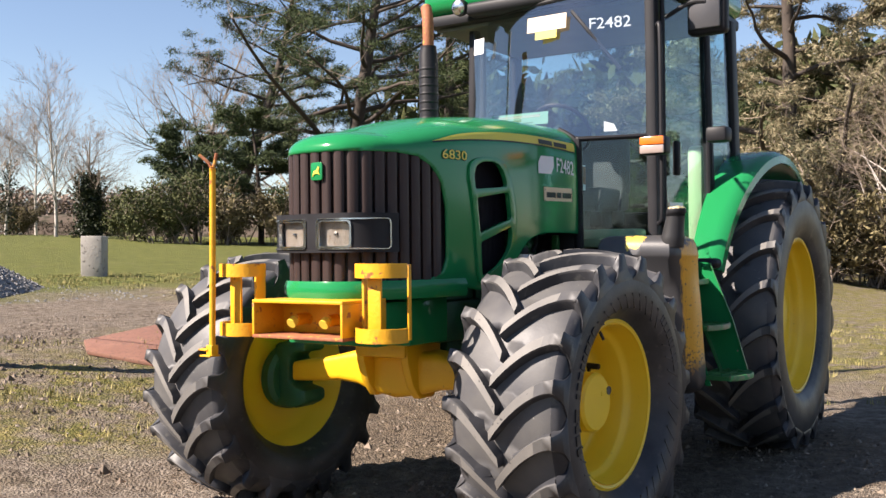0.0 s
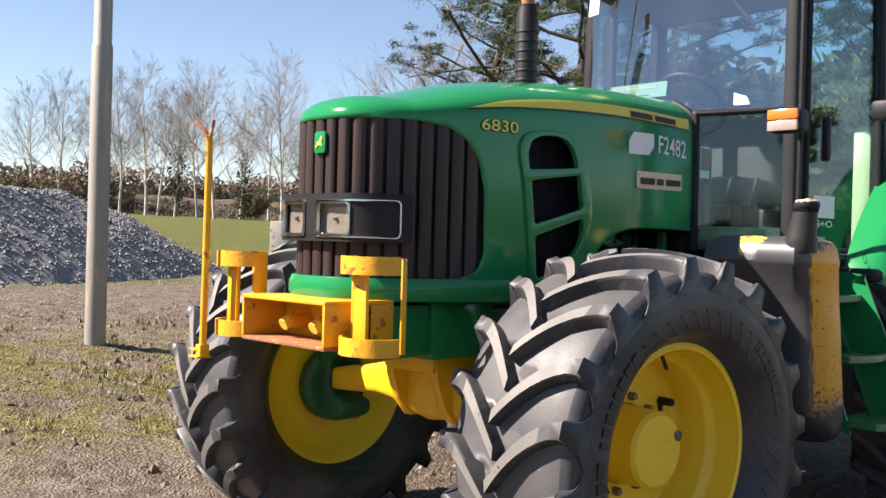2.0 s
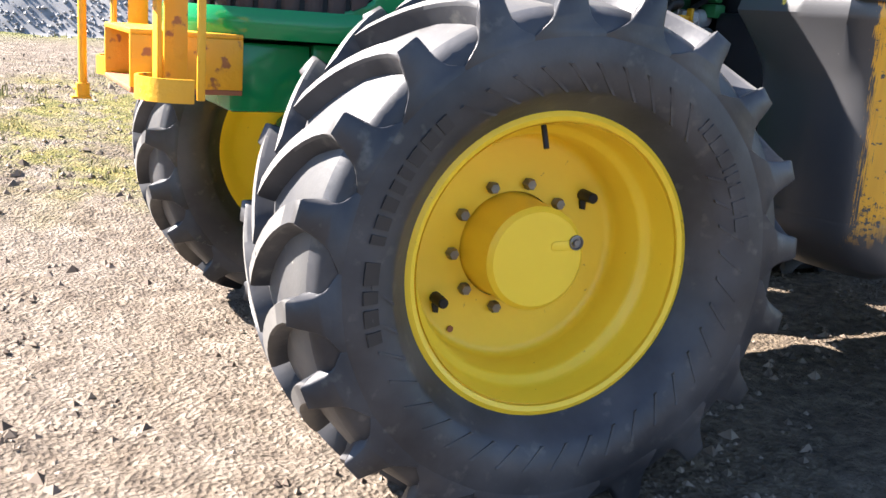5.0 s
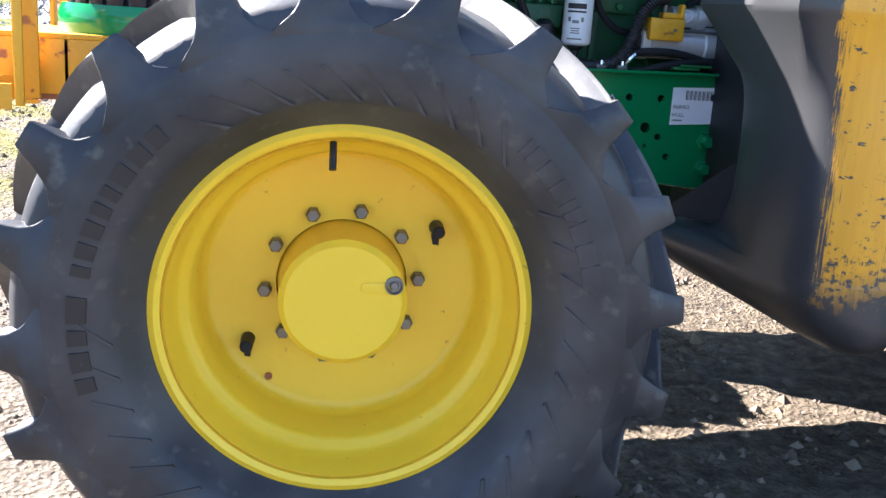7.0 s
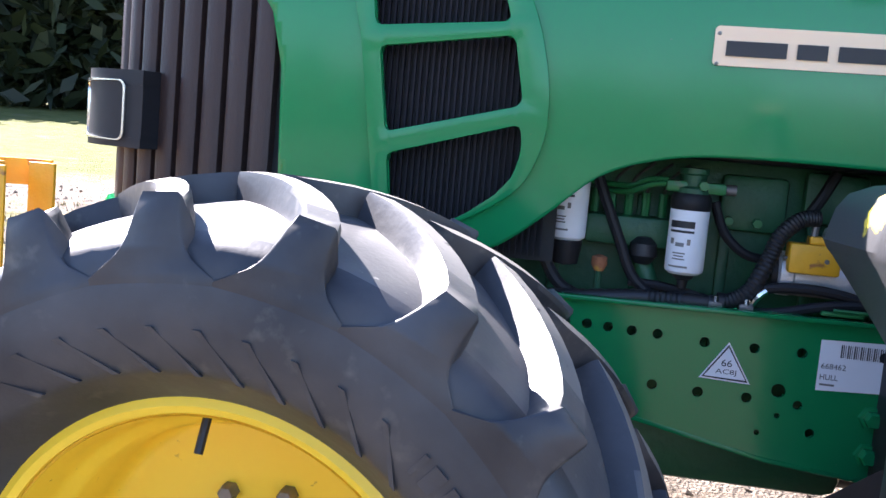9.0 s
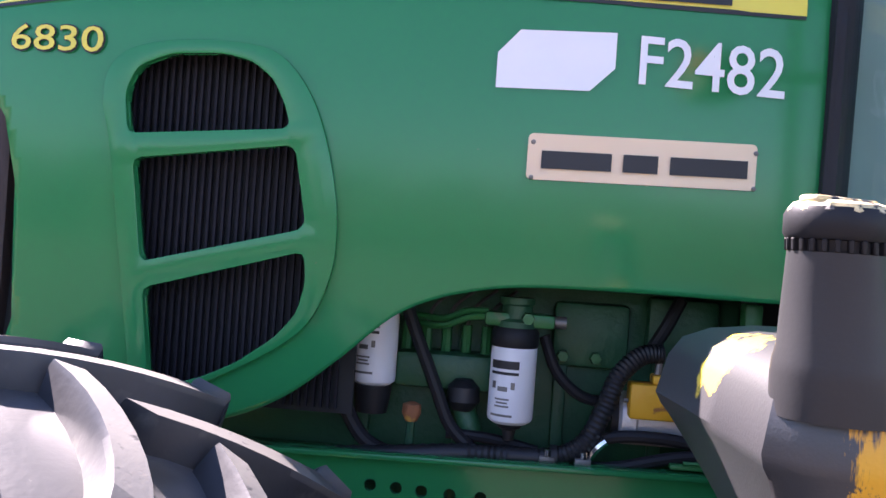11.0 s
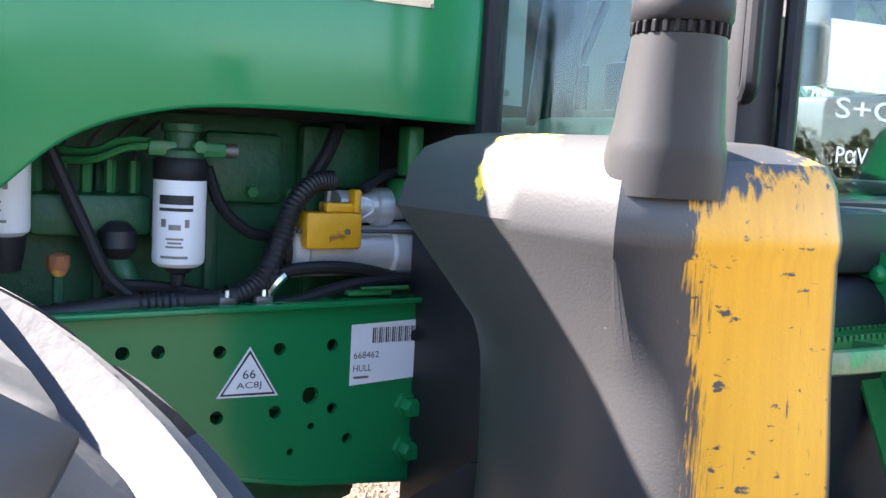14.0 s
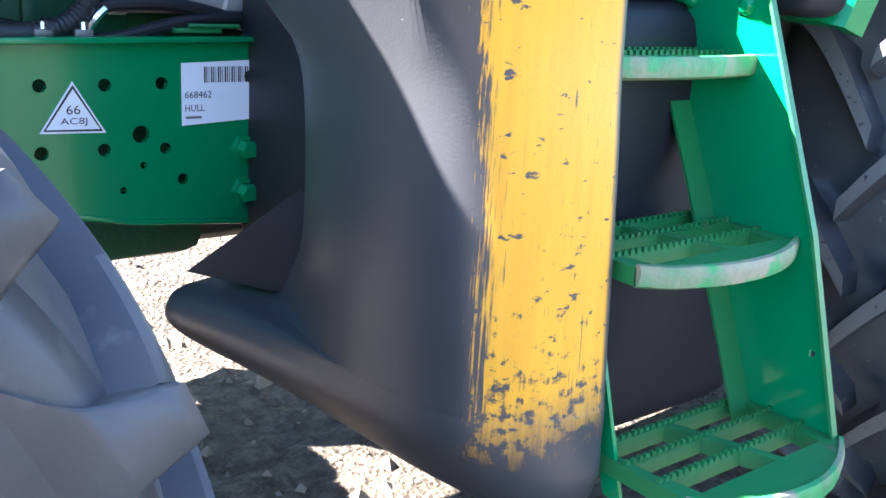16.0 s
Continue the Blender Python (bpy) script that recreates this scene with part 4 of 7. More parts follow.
# ---- chassis and axle ----
def chassis():
    part("front_frame", box((0.30, -0.255, 0.890), (0.53, 0.255, 1.082), 0.012), GREEN, tractor, "green front frame plates")
    part("front_frame", box((-0.02, -0.262, 0.875), (0.296, 0.262, 1.088), 0.012), GREEN, tractor)
    part("front_frame", box((-0.42, -0.22, 0.86), (-0.02, 0.22, 1.06), 0.02), GREEN_DARK, tractor)
    for y in (0.10, 0.16, -0.10, -0.16):
        part("frame_bolt", lathe([(0, 0.014), (0.012, 0.014), (0.014, 0.0), (0, 0)], 6, Matrix.Translation((0.53, y, 0.96)) @ along((0, 0, 0), (1, 0, 0))), STEEL, tractor)
    # axle: a ribbed casting with a deep middle and arms to the knuckles
    b = bmesh.new()
    rings = []
    for y, zc, hz, hx in ((-0.68, 0.68, 0.05, 0.06), (-0.60, 0.69, 0.056, 0.066), (-0.50, 0.700, 0.058, 0.07), (-0.36, 0.72, 0.066, 0.080), (-0.24, 0.73, 0.085, 0.095), (-0.14, 0.72, 0.105, 0.11), (0.0, 0.71, 0.115, 0.12),
                          (0.14, 0.72, 0.105, 0.11), (0.24, 0.73, 0.085, 0.095), (0.36, 0.72, 0.066, 0.080), (0.50, 0.700, 0.058, 0.07), (0.60, 0.69, 0.056, 0.066), (0.68, 0.68, 0.05, 0.06)):
        rings.append([b.verts.new((FRONT_AXLE[0] + 0.02 + x, y, zc + z)) for x, z in round_rect(-hx, -hz, hx, hz, min(hx, hz) * 0.45, 4)])
    n = len(rings[0])
    for p, q in zip(rings, rings[1:]):
        for i in range(n):
            b.faces.new((p[i], p[(i + 1) % n], q[(i + 1) % n], q[i]))
    b.faces.new(rings[0])
    b.faces.new(rings[-1][::-1])
    ax = part("front_axle", b, AXLE_PAINT, tractor, "yellow-painted front axle casting", 50)
    # cradle under the frame: two webbed cheeks with a cross pin
    for y in (-0.13, 0.13):
        part("axle_bracket", prism([(0.17, 0.90), (-0.12, 0.90), (-0.12, 0.70), (-0.06, 0.60), (0.06, 0.60), (0.12, 0.67), (0.16, 0.78)], 0.045, side_at(y - 0.022), 0.008), AXLE_PAINT, ax)
    part("cradle_plate", box((-0.10, -0.15, 0.80), (0.18, 0.15, 0.90), 0.02, 2), AXLE_PAINT, ax)
    part("steering_ram", rod((-0.150, -0.34, 0.655), (-0.150, 0.34, 0.655), 0.024, 14), AXLE_PAINT, ax)
    for s in (1, -1):
        part("ram_rod", rod((-0.150, s * 0.34, 0.655), (-0.12, s * 0.60, 0.645), 0.012, 10), STEEL, ax)
    for s in (1, -1):
        jaw = [(s * a, z) for a, z in ((0.80, 0.49), (0.66, 0.49), (0.585, 0.525), (0.585, 0.585), (0.66, 0.60), (0.70, 0.63), (0.70, 0.75), (0.66, 0.78), (0.585, 0.785), (0.585, 0.835), (0.68, 0.85), (0.80, 0.82))]
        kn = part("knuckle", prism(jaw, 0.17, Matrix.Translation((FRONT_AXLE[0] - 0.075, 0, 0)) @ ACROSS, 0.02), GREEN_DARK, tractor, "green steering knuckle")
        part("kingpin_cap", lathe([(0.05, 0.79), (0.05, 0.82), (0.03, 0.835), (0, 0.835)], 14, Matrix.Translation((FRONT_AXLE[0] + 0.01, s * 0.70, 0))), GREEN_DARK, kn)
        part("hub_drum", lathe([(0, 0), (0.15, 0), (0.17, 0.02), (0.17, 0.07), (0.15, 0.09), (0, 0.09)], 28, Matrix.Translation((FRONT_AXLE[0] + s * 0.010, s * 0.755, FRONT_AXLE[1])) @ Matrix.Rotation(radians(STEER), 4, "Z") @ (SIDE_AXLE if s > 0 else Matrix.Diagonal((1, -1, 1, 1)) @ SIDE_AXLE)), GREEN_DARK, kn)
    # rails
    for s in (1, -1):
        rail = [(-0.25, 1.078), (-1.16, 1.088), (-1.16, 0.775), (-0.90, 0.80), (-0.60, 0.86), (-0.25, 0.90)]
        holes = [circle(x, z, r, 12) for x, z, r in ((-0.480, 1.034, 0.0105), (-0.524, 1.032, 0.0105), (-0.567, 1.030, 0.0105), (-0.615, 1.028, 0.0105), (-0.667, 1.027, 0.0105), (-0.761, 1.021, 0.0105), (-0.859, 1.020, 0.0105), (-0.951, 1.021, 0.0105),
                 (-0.915, 0.940, 0.0145), (-0.955, 0.915, 0.0095), (-0.855, 0.918, 0.0105), (-0.759, 0.918, 0.011), (-0.918, 0.889, 0.006), (-0.985, 0.861, 0.0095), (-0.883, 0.850, 0.006), (-0.667, 0.922, 0.0105))]
        y0 = 0.322 if s > 0 else -0.335
        r = part("frame_rail", prism(rail, 0.013, side_at(y0), 0, holes=holes), GREEN, tractor, "green side rail with drilled holes", 30)
        top = [(-0.25, 1.078), (-1.16, 1.088), (-1.16, 1.098), (-0.25, 1.088)]
        part("rail_flange", prism(top, 0.05, side_at(y0 - 0.018 if s > 0 else y0 - 0.018), 0.003), GREEN, r)
        part("rail_foot", prism([(-0.60, 0.86), (-0.90, 0.80), (-1.16, 0.775), (-1.16, 0.765), (-0.90, 0.79), (-0.60, 0.85)], 0.05, side_at(y0 - 0.036 if s > 0 else y0), 0.002), GREEN, r)
        if s > 0:
            for z in (0.907, 0.831):
                nut = lathe([(0, 0.030), (0.014, 0.030), (0.017, 0.024), (0.017, 0.008), (0.023, 0.008), (0.025, 0.0), (0, 0)], 6, Matrix.Translation((-1.096, 0.335, z)) @ SIDE_AXLE)
                part("rail_bolt", nut, GREEN, r, "green bolt head")
            lb = part("part_label", prism([(-0.9840, 1.053), (-1.1240, 1.058), (-1.1240, 0.958), (-0.9840, 0.951)], 0.0015, side_at(0.336)), WHITE, r, "white paper label with bar code")
            for i in range(22):
                x = -1.0230 - i * 0.0041
                part("code_bar", prism([(x, 1.021), (x - 0.0024 + 0.0008 * (i % 3), 1.021), (x - 0.0024 + 0.0008 * (i % 3), 1.047), (x, 1.047)], 0.0006, side_at(0.3378)), INK, lb)
            for word, x0, x1, z0, z1 in (("668462", -0.9890, -1.0360, 0.996, 1.007), ("HULL", -0.9890, -1.0230, 0.974, 0.985)):
                pts, fc = fit_words(word, x0, x1, z0, z1)
                flat_part("label_words", pts, fc, lambda x, z: Vector((x, 0.3385, z)), INK, lb)
            part("label_hole", prism(circle(-1.1060, 1.030, 0.0105, 12), 0.0006, side_at(0.3379)), DARK, lb, "drilled hole showing through the label")
            part("label_line", prism([(-0.9900, 0.962), (-1.0180, 0.962), (-1.0180, 0.966), (-0.9900, 0.966)], 0.0006, side_at(0.3378)), STEEL, lb)
            tri = part("triangle_sign", prism([(-0.8090, 1.027), (-0.7570, 0.949), (-0.8580, 0.946)], 0.0015, side_at(0.336)), WHITE, r, "white triangular approval label")
            part("triangle_edge", prism([(-0.8090, 1.022), (-0.7620, 0.952), (-0.8530, 0.949)], 0.0006, side_at(0.3378), holes=[[(-0.8090, 1.016), (-0.7665, 0.9545), (-0.8485, 0.9525)]]), INK, tri)
            for word, x0, x1, z0, z1 in (("66", -0.7980, -0.8190, 0.977, 0.991), ("AC8J", -0.7880, -0.8290, 0.9585, 0.9715)):
                pts, fc = fit_words(word, x0, x1, z0, z1)
                flat_part("label_words", pts, fc, lambda x, z: Vector((x, 0.3385, z)), INK, tri)


chassis()


# ---- engine bay ----
def engine_bay():
    eng = part("engine", box((-1.13, -0.20, 0.86), (-0.02, 0.15, 1.42), 0.025), GREEN_DARK, tractor, "dirty green engine block with shade in its colour")
    part("engine_cover", box((-1.10, -0.17, 1.42), (-0.06, 0.17, 1.70), 0.05, 3), BLACK, eng)
    for x in (-0.98, -0.80, -0.62, -0.44):
        part("block_rib", box((x - 0.012, 0.148, 0.95), (x + 0.012, 0.168, 1.30), 0.005), GREEN_DARK, eng)
    part("block_panel", box((-0.92, 0.15, 1.24), (-0.78, 0.178, 1.36), 0.012), GREEN_DARK, eng)
    part("block_panel", box((-1.08, 0.15, 1.27), (-0.95, 0.185, 1.38), 0.012), GREEN_DARK, eng)
    part("manifold", box((-1.10, 0.13, 1.385), (-0.35, 0.24, 1.425), 0.012), BLACK, eng)
    # injection pump with its row of unions
    pump = part("injection_pump", box((-0.68, 0.16, 1.19), (-0.50, 0.245, 1.255), 0.012), GREEN_DARK, eng, "green fuel injection pump")
    for i in range(5):
        x = -0.515 - i * 0.036
        part("union", rod((x, 0.205, 1.25), (x, 0.205, 1.305), 0.0095, 8), GREEN_WORN, pump)
        part("delivery_pipe", tube([(x, 0.205, 1.30), (x - 0.01, 0.19, 1.335), (x - 0.05, 0.165, 1.37)], 0.0035, 6, steps=4), STEEL, pump)
    part("pump_end", rod((-0.69, 0.20, 1.215), (-0.75, 0.20, 1.215), 0.032, 16), GREEN_DARK, pump)
    for x in (-0.80, -0.86, -0.93):
        part("block_bolt", lathe([(0, 0.012), (0.010, 0.012), (0.012, 0), (0, 0)], 6, Matrix.Translation((x, 0.18, 1.26)) @ SIDE_AXLE), GREEN_WORN, eng)
    part("drain_pipe", tube([(-0.60, 0.20, 1.19), (-0.625, 0.235, 1.16), (-0.655, 0.245, 1.085)], 0.022, 12), GREEN_DARK, eng)
    part("rubber_bulb", lathe([(0, 0), (0.018, 0.003), (0.03, 0.02), (0.028, 0.045), (0.015, 0.058), (0, 0.06)], 14, Matrix.Translation((-0.625, 0.25, 1.155))), INK, eng)
    # filters
    for cx, cy, z0, z1, head in ((-0.708, 0.285, 1.149, 1.281, True), (-0.463, 0.245, 1.192, 1.33, False)):
        f = part("fuel_filter", lathe([(0, z0), (0.030, z0), (0.038, z0 + 0.006), (0.0395, z0 + 0.012), (0.0395, z1), (0, z1)], 32, Matrix.Translation((cx, cy, 0))), WHITE, tractor, "white fuel filter canister with black print")
        part("filter_collar", lathe([(0, z1), (0.039, z1), (0.041, z1 + 0.004), (0.041, z1 + 0.026), (0.036, z1 + 0.034), (0, z1 + 0.034)], 32, Matrix.Translation((cx, cy, 0))), BLACK, f)
        part("filter_drain", lathe([(0, z0 - 0.03), (0.009, z0 - 0.03), (0.012, z0 - 0.012), (0.02, z0 - 0.008), (0.024, z0), (0, z0)], 14, Matrix.Translation((cx, cy, 0))), INK, f)
        if not head:
            part("filter_bowl", lathe([(0, z0 - 0.055), (0.028, z0 - 0.05), (0.034, z0 - 0.01), (0.034, z0), (0, z0)], 24, Matrix.Translation((cx, cy, 0))), BLACK, f)
        for k, (a0, a1, b0, b1) in enumerate(((42, 118, 0.022, 0.036), (42, 118, 0.041, 0.046), (66, 92, 0.066, 0.074), (48, 60, 0.058, 0.070), (100, 110, 0.058, 0.070), (60, 98, 0.086, 0.089), (64, 94, 0.092, 0.095), (60, 98, 0.098, 0.101), (48, 108, 0.113, 0.117))):
            mat_ = INK if k < 2 else STEEL
            nn = 8
            vv = []
            for i in range(nn + 1):
                a = radians(a0 + (a1 - a0) * i / nn - 15)
                for z in (z1 - b1, z1 - b0):
                    vv.append((cx + 0.0402 * math.cos(a), cy + 0.0402 * math.sin(a), z))
            part("print_bar", (vv, [(2 * i, 2 * i + 1, 2 * i + 3, 2 * i + 2) for i in range(nn)]), mat_, f)
        if head:
            hd = part("filter_head", lathe([(0, 1.31), (0.036, 1.31), (0.036, 1.325), (0.026, 1.33), (0.026, 1.352), (0.03, 1.355), (0.03, 1.366), (0, 1.368)], 20, Matrix.Translation((cx, cy, 0))), GREEN_DARK, f)
            part("head_arm", box((cx - 0.065, cy - 0.02, 1.316), (cx + 0.055, cy + 0.022, 1.340), 0.006), GREEN_WORN, hd)
            part("banjo_bolt", lathe([(0, 0.014), (0.010, 0.014), (0.012, 0), (0, 0)], 6, Matrix.Translation((cx - 0.018, cy + 0.024, 1.332)) @ SIDE_AXLE), GREEN_WORN, hd)
            part("sensor", rod((cx - 0.04, cy + 0.005, 1.328), (cx - 0.085, cy + 0.005, 1.328), 0.011, 12), STEEL, hd)
    part("fuel_pipe", tube([(-0.690, 0.30, 1.332), (-0.63, 0.292, 1.327), (-0.58, 0.27, 1.306), (-0.53, 0.22, 1.305)], 0.006, 8), GREEN_WORN, eng)
    part("fuel_pipe", tube([(-0.66, 0.285, 1.338), (-0.62, 0.275, 1.335), (-0.58, 0.255, 1.318), (-0.50, 0.20, 1.32)], 0.006, 8), GREEN_WORN, eng)
    # starter motor
    st = part("starter_motor", lathe([(0, 0), (0.040, 0), (0.046, 0.006), (0.046, 0.03), (0.042, 0.034), (0.042, 0.19), (0.05, 0.194), (0.05, 0.23), (0, 0.23)], 28, along((-0.895, 0.245, 1.168), (-1.12, 0.245, 1.168))), ALLOY, tractor, "bright metal starter motor")
    part("solenoid", lathe([(0, 0), (0.026, 0), (0.028, 0.004), (0.028, 0.07), (0.034, 0.074), (0.034, 0.10), (0.022, 0.105), (0.022, 0.13), (0, 0.13)], 24, along((-0.985, 0.25, 1.243), (-1.12, 0.25, 1.243))), ALLOY, st)
    part("starter_end", lathe([(0, 0), (0.043, 0), (0.044, 0.012), (0, 0.012)], 28, along((-0.883, 0.245, 1.168), (-0.9, 0.245, 1.168))), BLACK, st)
    cov = part("terminal_cover", box((-1.008, 0.262, 1.176), (-0.908, 0.312, 1.236), 0.005), YELLOW_OLD, st, "orange-yellow terminal cover")
    part("cover_tab", box((-1.000, 0.268, 1.236), (-0.945, 0.305, 1.252), 0.004), YELLOW_OLD, cov)
    part("cover_tab", box((-1.004, 0.285, 1.236), (-0.992, 0.312, 1.275), 0.003), YELLOW_OLD, cov)
    part("cover_screw", lathe([(0, 0.004), (0.005, 0.003), (0.005, 0), (0, 0)], 8, Matrix.Translation((-0.98, 0.312, 1.205)) @ SIDE_AXLE), STEEL, cov)
    part("wire", tube([(-1.0, 0.30, 1.262), (-1.02, 0.312, 1.258), (-1.028, 0.306, 1.24), (-1.01, 0.30, 1.226)], 0.002, 6), WHITE, st)
    part("cable_end", rod((-0.955, 0.285, 1.245), (-0.958, 0.285, 1.282), 0.007, 8), STEEL, st)
    for a, b_ in ((1.204, 0.29), (1.132, 0.285)):
        part("through_bolt", rod((-0.90, b_, a), (-1.12, b_, a), 0.004, 6), STEEL, st)
    # hoses and looms
    part("loom", tube([(-0.962, 0.287, 1.288), (-0.925, 0.292, 1.282), (-0.888, 0.298, 1.245), (-0.868, 0.30, 1.19), (-0.838, 0.302, 1.128), (-0.785, 0.305, 1.100), (-0.70, 0.308, 1.096), (-0.62, 0.31, 1.094), (-0.50, 0.312, 1.082), (-0.36, 0.312, 1.07)], 0.0155, 12, steps=14, ridge=0.002), INK, eng, "black corrugated cable loom")
    part("hose", tube([(-0.512, 0.262, 1.345), (-0.535, 0.265, 1.29), (-0.575, 0.268, 1.20), (-0.605, 0.272, 1.135), (-0.645, 0.28, 1.098)], 0.0115, 10), BLACK, eng)
    part("hose", tube([(-0.845, 0.29, 1.125), (-0.90, 0.295, 1.142), (-0.99, 0.30, 1.143), (-1.08, 0.30, 1.125), (-1.14, 0.30, 1.10)], 0.011, 10), BLACK, eng)
    part("hose", tube([(-0.845, 0.30, 1.085), (-0.90, 0.305, 1.092), (-1.00, 0.305, 1.116), (-1.10, 0.305, 1.124), (-1.15, 0.30, 1.11)], 0.011, 10), BLACK, eng)
    part("hose", tube([(-0.76, 0.25, 1.30), (-0.785, 0.25, 1.24), (-0.83, 0.25, 1.20), (-0.88, 0.24, 1.19)], 0.010, 10), BLACK, eng)
    part("hose", tube([(-1.02, 0.28, 1.275), (-1.07, 0.27, 1.30), (-1.13, 0.25, 1.315)], 0.009, 10), BLACK, eng)
    part("hose", tube([(-0.955, 0.22, 1.29), (-0.975, 0.23, 1.33), (-1.0, 0.22, 1.38)], 0.012, 10), BLACK, eng)
    part("hose", tube([(-0.60, 0.27, 1.12), (-0.68, 0.27, 1.115), (-0.76, 0.27, 1.10)], 0.010, 10), BLACK, eng)
    part("hose", tube([(-0.40, 0.28, 1.25), (-0.42, 0.28, 1.16), (-0.46, 0.285, 1.10), (-0.52, 0.29, 1.075)], 0.013, 10), BLACK, eng)
    for x in (-0.775, -0.835):
        cl = part("hose_clip", box((x - 0.014, 0.30, 1.092), (x + 0.014, 0.326, 1.104), 0.003), STEEL, eng)
        part("clip_screw", lathe([(0, 0.012), (0.006, 0.011), (0.007, 0), (0, 0)], 8, Matrix.Translation((x, 0.322, 1.104))), CHROME, cl)
    part("clip_band", lathe([(0.019, -0.006), (0.021, -0.006), (0.021, 0.006), (0.019, 0.006)], 16, Matrix.Translation((-0.785, 0.305, 1.100)) @ along((0, 0, 0), (1, 0, 0)), closed=True), INK, eng)
    part("fitting", tube([(-0.845, 0.305, 1.10), (-0.858, 0.312, 1.122), (-0.872, 0.312, 1.135)], 0.008, 8), CHROME, eng)
    part("bracket", box((-1.06, 0.285, 1.10), (-0.98, 0.33, 1.108), 0.002), GREEN_WORN, eng)
    part("clamp_bolt", rod((-1.0, 0.33, 1.112), (-1.09, 0.33, 1.112), 0.004, 6), GREEN_WORN, eng)
    part("dipstick_tube", rod((-0.537, 0.27, 1.07), (-0.537, 0.27, 1.135), 0.008, 8), GREEN_DARK, eng)
    part("dipstick_cap", lathe([(0, 0), (0.010, 0), (0.017, 0.014), (0.016, 0.03), (0.006, 0.034), (0, 0.034)], 10, Matrix.Translation((-0.537, 0.27, 1.135))), RUST, eng, "worn brass dipstick cap")
    part("mount_block", box((-1.13, 0.24, 1.25), (-1.085, 0.32, 1.295), 0.008), GREEN_WORN, eng)
    part("mount_stay", box((-1.12, 0.27, 1.30), (-1.09, 0.31, 1.385), 0.005), GREEN_WORN, eng)
    belly = part("gearbox", box((-2.95, -0.22, 0.52), (-1.46, 0.22, 1.16), 0.06, 3), GREEN_DARK, tractor, "dirty shade-darkened green gearbox casting under the cab")
    part("sump", box((-1.12, -0.17, 0.66), (-0.20, 0.14, 0.87), 0.04, 2), GREEN_DARK, belly)
    part("bulkhead", box((-1.20, -0.38, 0.95), (-1.165, 0.38, 1.90), 0.01), BLACK, tractor, "black bulkhead behind the engine")
    part("bonnet_seal", tube([surf_point(-1.165, z, -0.002) + Vector((-0.018, 0, 0)) for z in (1.39, 1.5, 1.65, 1.78, 1.86, 1.93, 1.99)], 0.020, 8), BLACK, tractor)


engine_bay()


# ---- front carrier ----
def carrier():
    y0, y1, z0, z1, x0, x1 = -0.218, 0.282, 0.938, 1.102, 0.50, 0.797
    c = part("front_carrier", box((x0, y0, z1 - 0.014), (x1, y1, z1), 0.003), YELLOW_OLD, tractor, "yellow steel front carrier, chipped and rusty")
    part("bottom_plate", box((x0, y0, z0), (x1, y1, z0 + 0.014), 0.003), RUST, c, "rusty bottom plate")
    part("back_plate", box((0.60, y0, z0 + 0.014), (0.612, y1, z1 - 0.014), 0.002), YELLOW_OLD, c)
    for s in (1, -1):
        part("side_plate", box((x0, 0.032 + s * 0.244 - 0.006, z0 + 0.014), (x1, 0.032 + s * 0.244 + 0.006, z1 - 0.014), 0.002), YELLOW_OLD, c)
        bolt = part("mount_lug", rod((0.612, 0.03 + s * 0.09, 1.012), (0.70, 0.03 + s * 0.09, 1.012), 0.026, 12), YELLOW_OLD, c)
        part("lug_tip", rod((0.70, 0.03 + s * 0.09, 1.012), (0.725, 0.03 + s * 0.09, 0.997), 0.022, 12), YELLOW_LINE, bolt, "pale chipped lug end")
        cy = 0.028 + s * 0.385
        for z in (1.197, 0.937):
            n = 18
            arc = [(-100 + 200 * i / n) for i in range(n + 1)]
            o = [(0.70 + 0.105 * math.cos(radians(a)), cy + 0.115 * math.sin(radians(a))) for a in arc]
            o += [(0.70 + 0.096 * math.cos(radians(a)), cy + 0.106 * math.sin(radians(a))) for a in arc[::-1]]
            part("band", prism(o, 0.058, Matrix.Translation((0, 0, z))), YELLOW_OLD, c)
        part("post", box((0.745, cy - 0.032, 0.945), (0.757, cy + 0.032, 1.25), 0.002), YELLOW_OLD, c)
        part("post", box((0.66, cy - s * 0.085 - 0.006, 0.945), (0.72, cy - s * 0.085 + 0.006, 1.25), 0.002), YELLOW_OLD, c)
        part("stay", box((0.655, cy + s * 0.108 - 0.004, 0.945), (0.675, cy + s * 0.108 + 0.004, 1.25), 0.002), YELLOW_OLD, c)
    b = tube([(0.840, -0.417, 0.870), (0.840, -0.411, 1.200), (0.842, -0.403, 1.620), (0.846, -0.401, 1.675)], 0.0135, 12)
    rd = part("marker_rod", b, YELLOW_OLD, c, "yellow upright rod, rusty at its fork")
    part("fork", tube([(0.846, -0.401, 1.668), (0.855, -0.415, 1.700), (0.870, -0.455, 1.735)], 0.007, 8), RUST, rd)
    part("fork", tube([(0.846, -0.401, 1.668), (0.840, -0.391, 1.700), (0.840, -0.380, 1.740)], 0.007, 8), RUST, rd)
    part("foot", box((0.815, -0.480, 0.875), (0.865, -0.425, 0.883), 0.002), YELLOW_OLD, rd)
    part("foot", box((0.815, -0.460, 0.850), (0.875, -0.395, 0.858), 0.002), YELLOW_OLD, rd)
    part("foot", box((0.820, -0.435, 0.850), (0.860, -0.400, 0.900), 0.003), YELLOW_OLD, rd)


carrier()


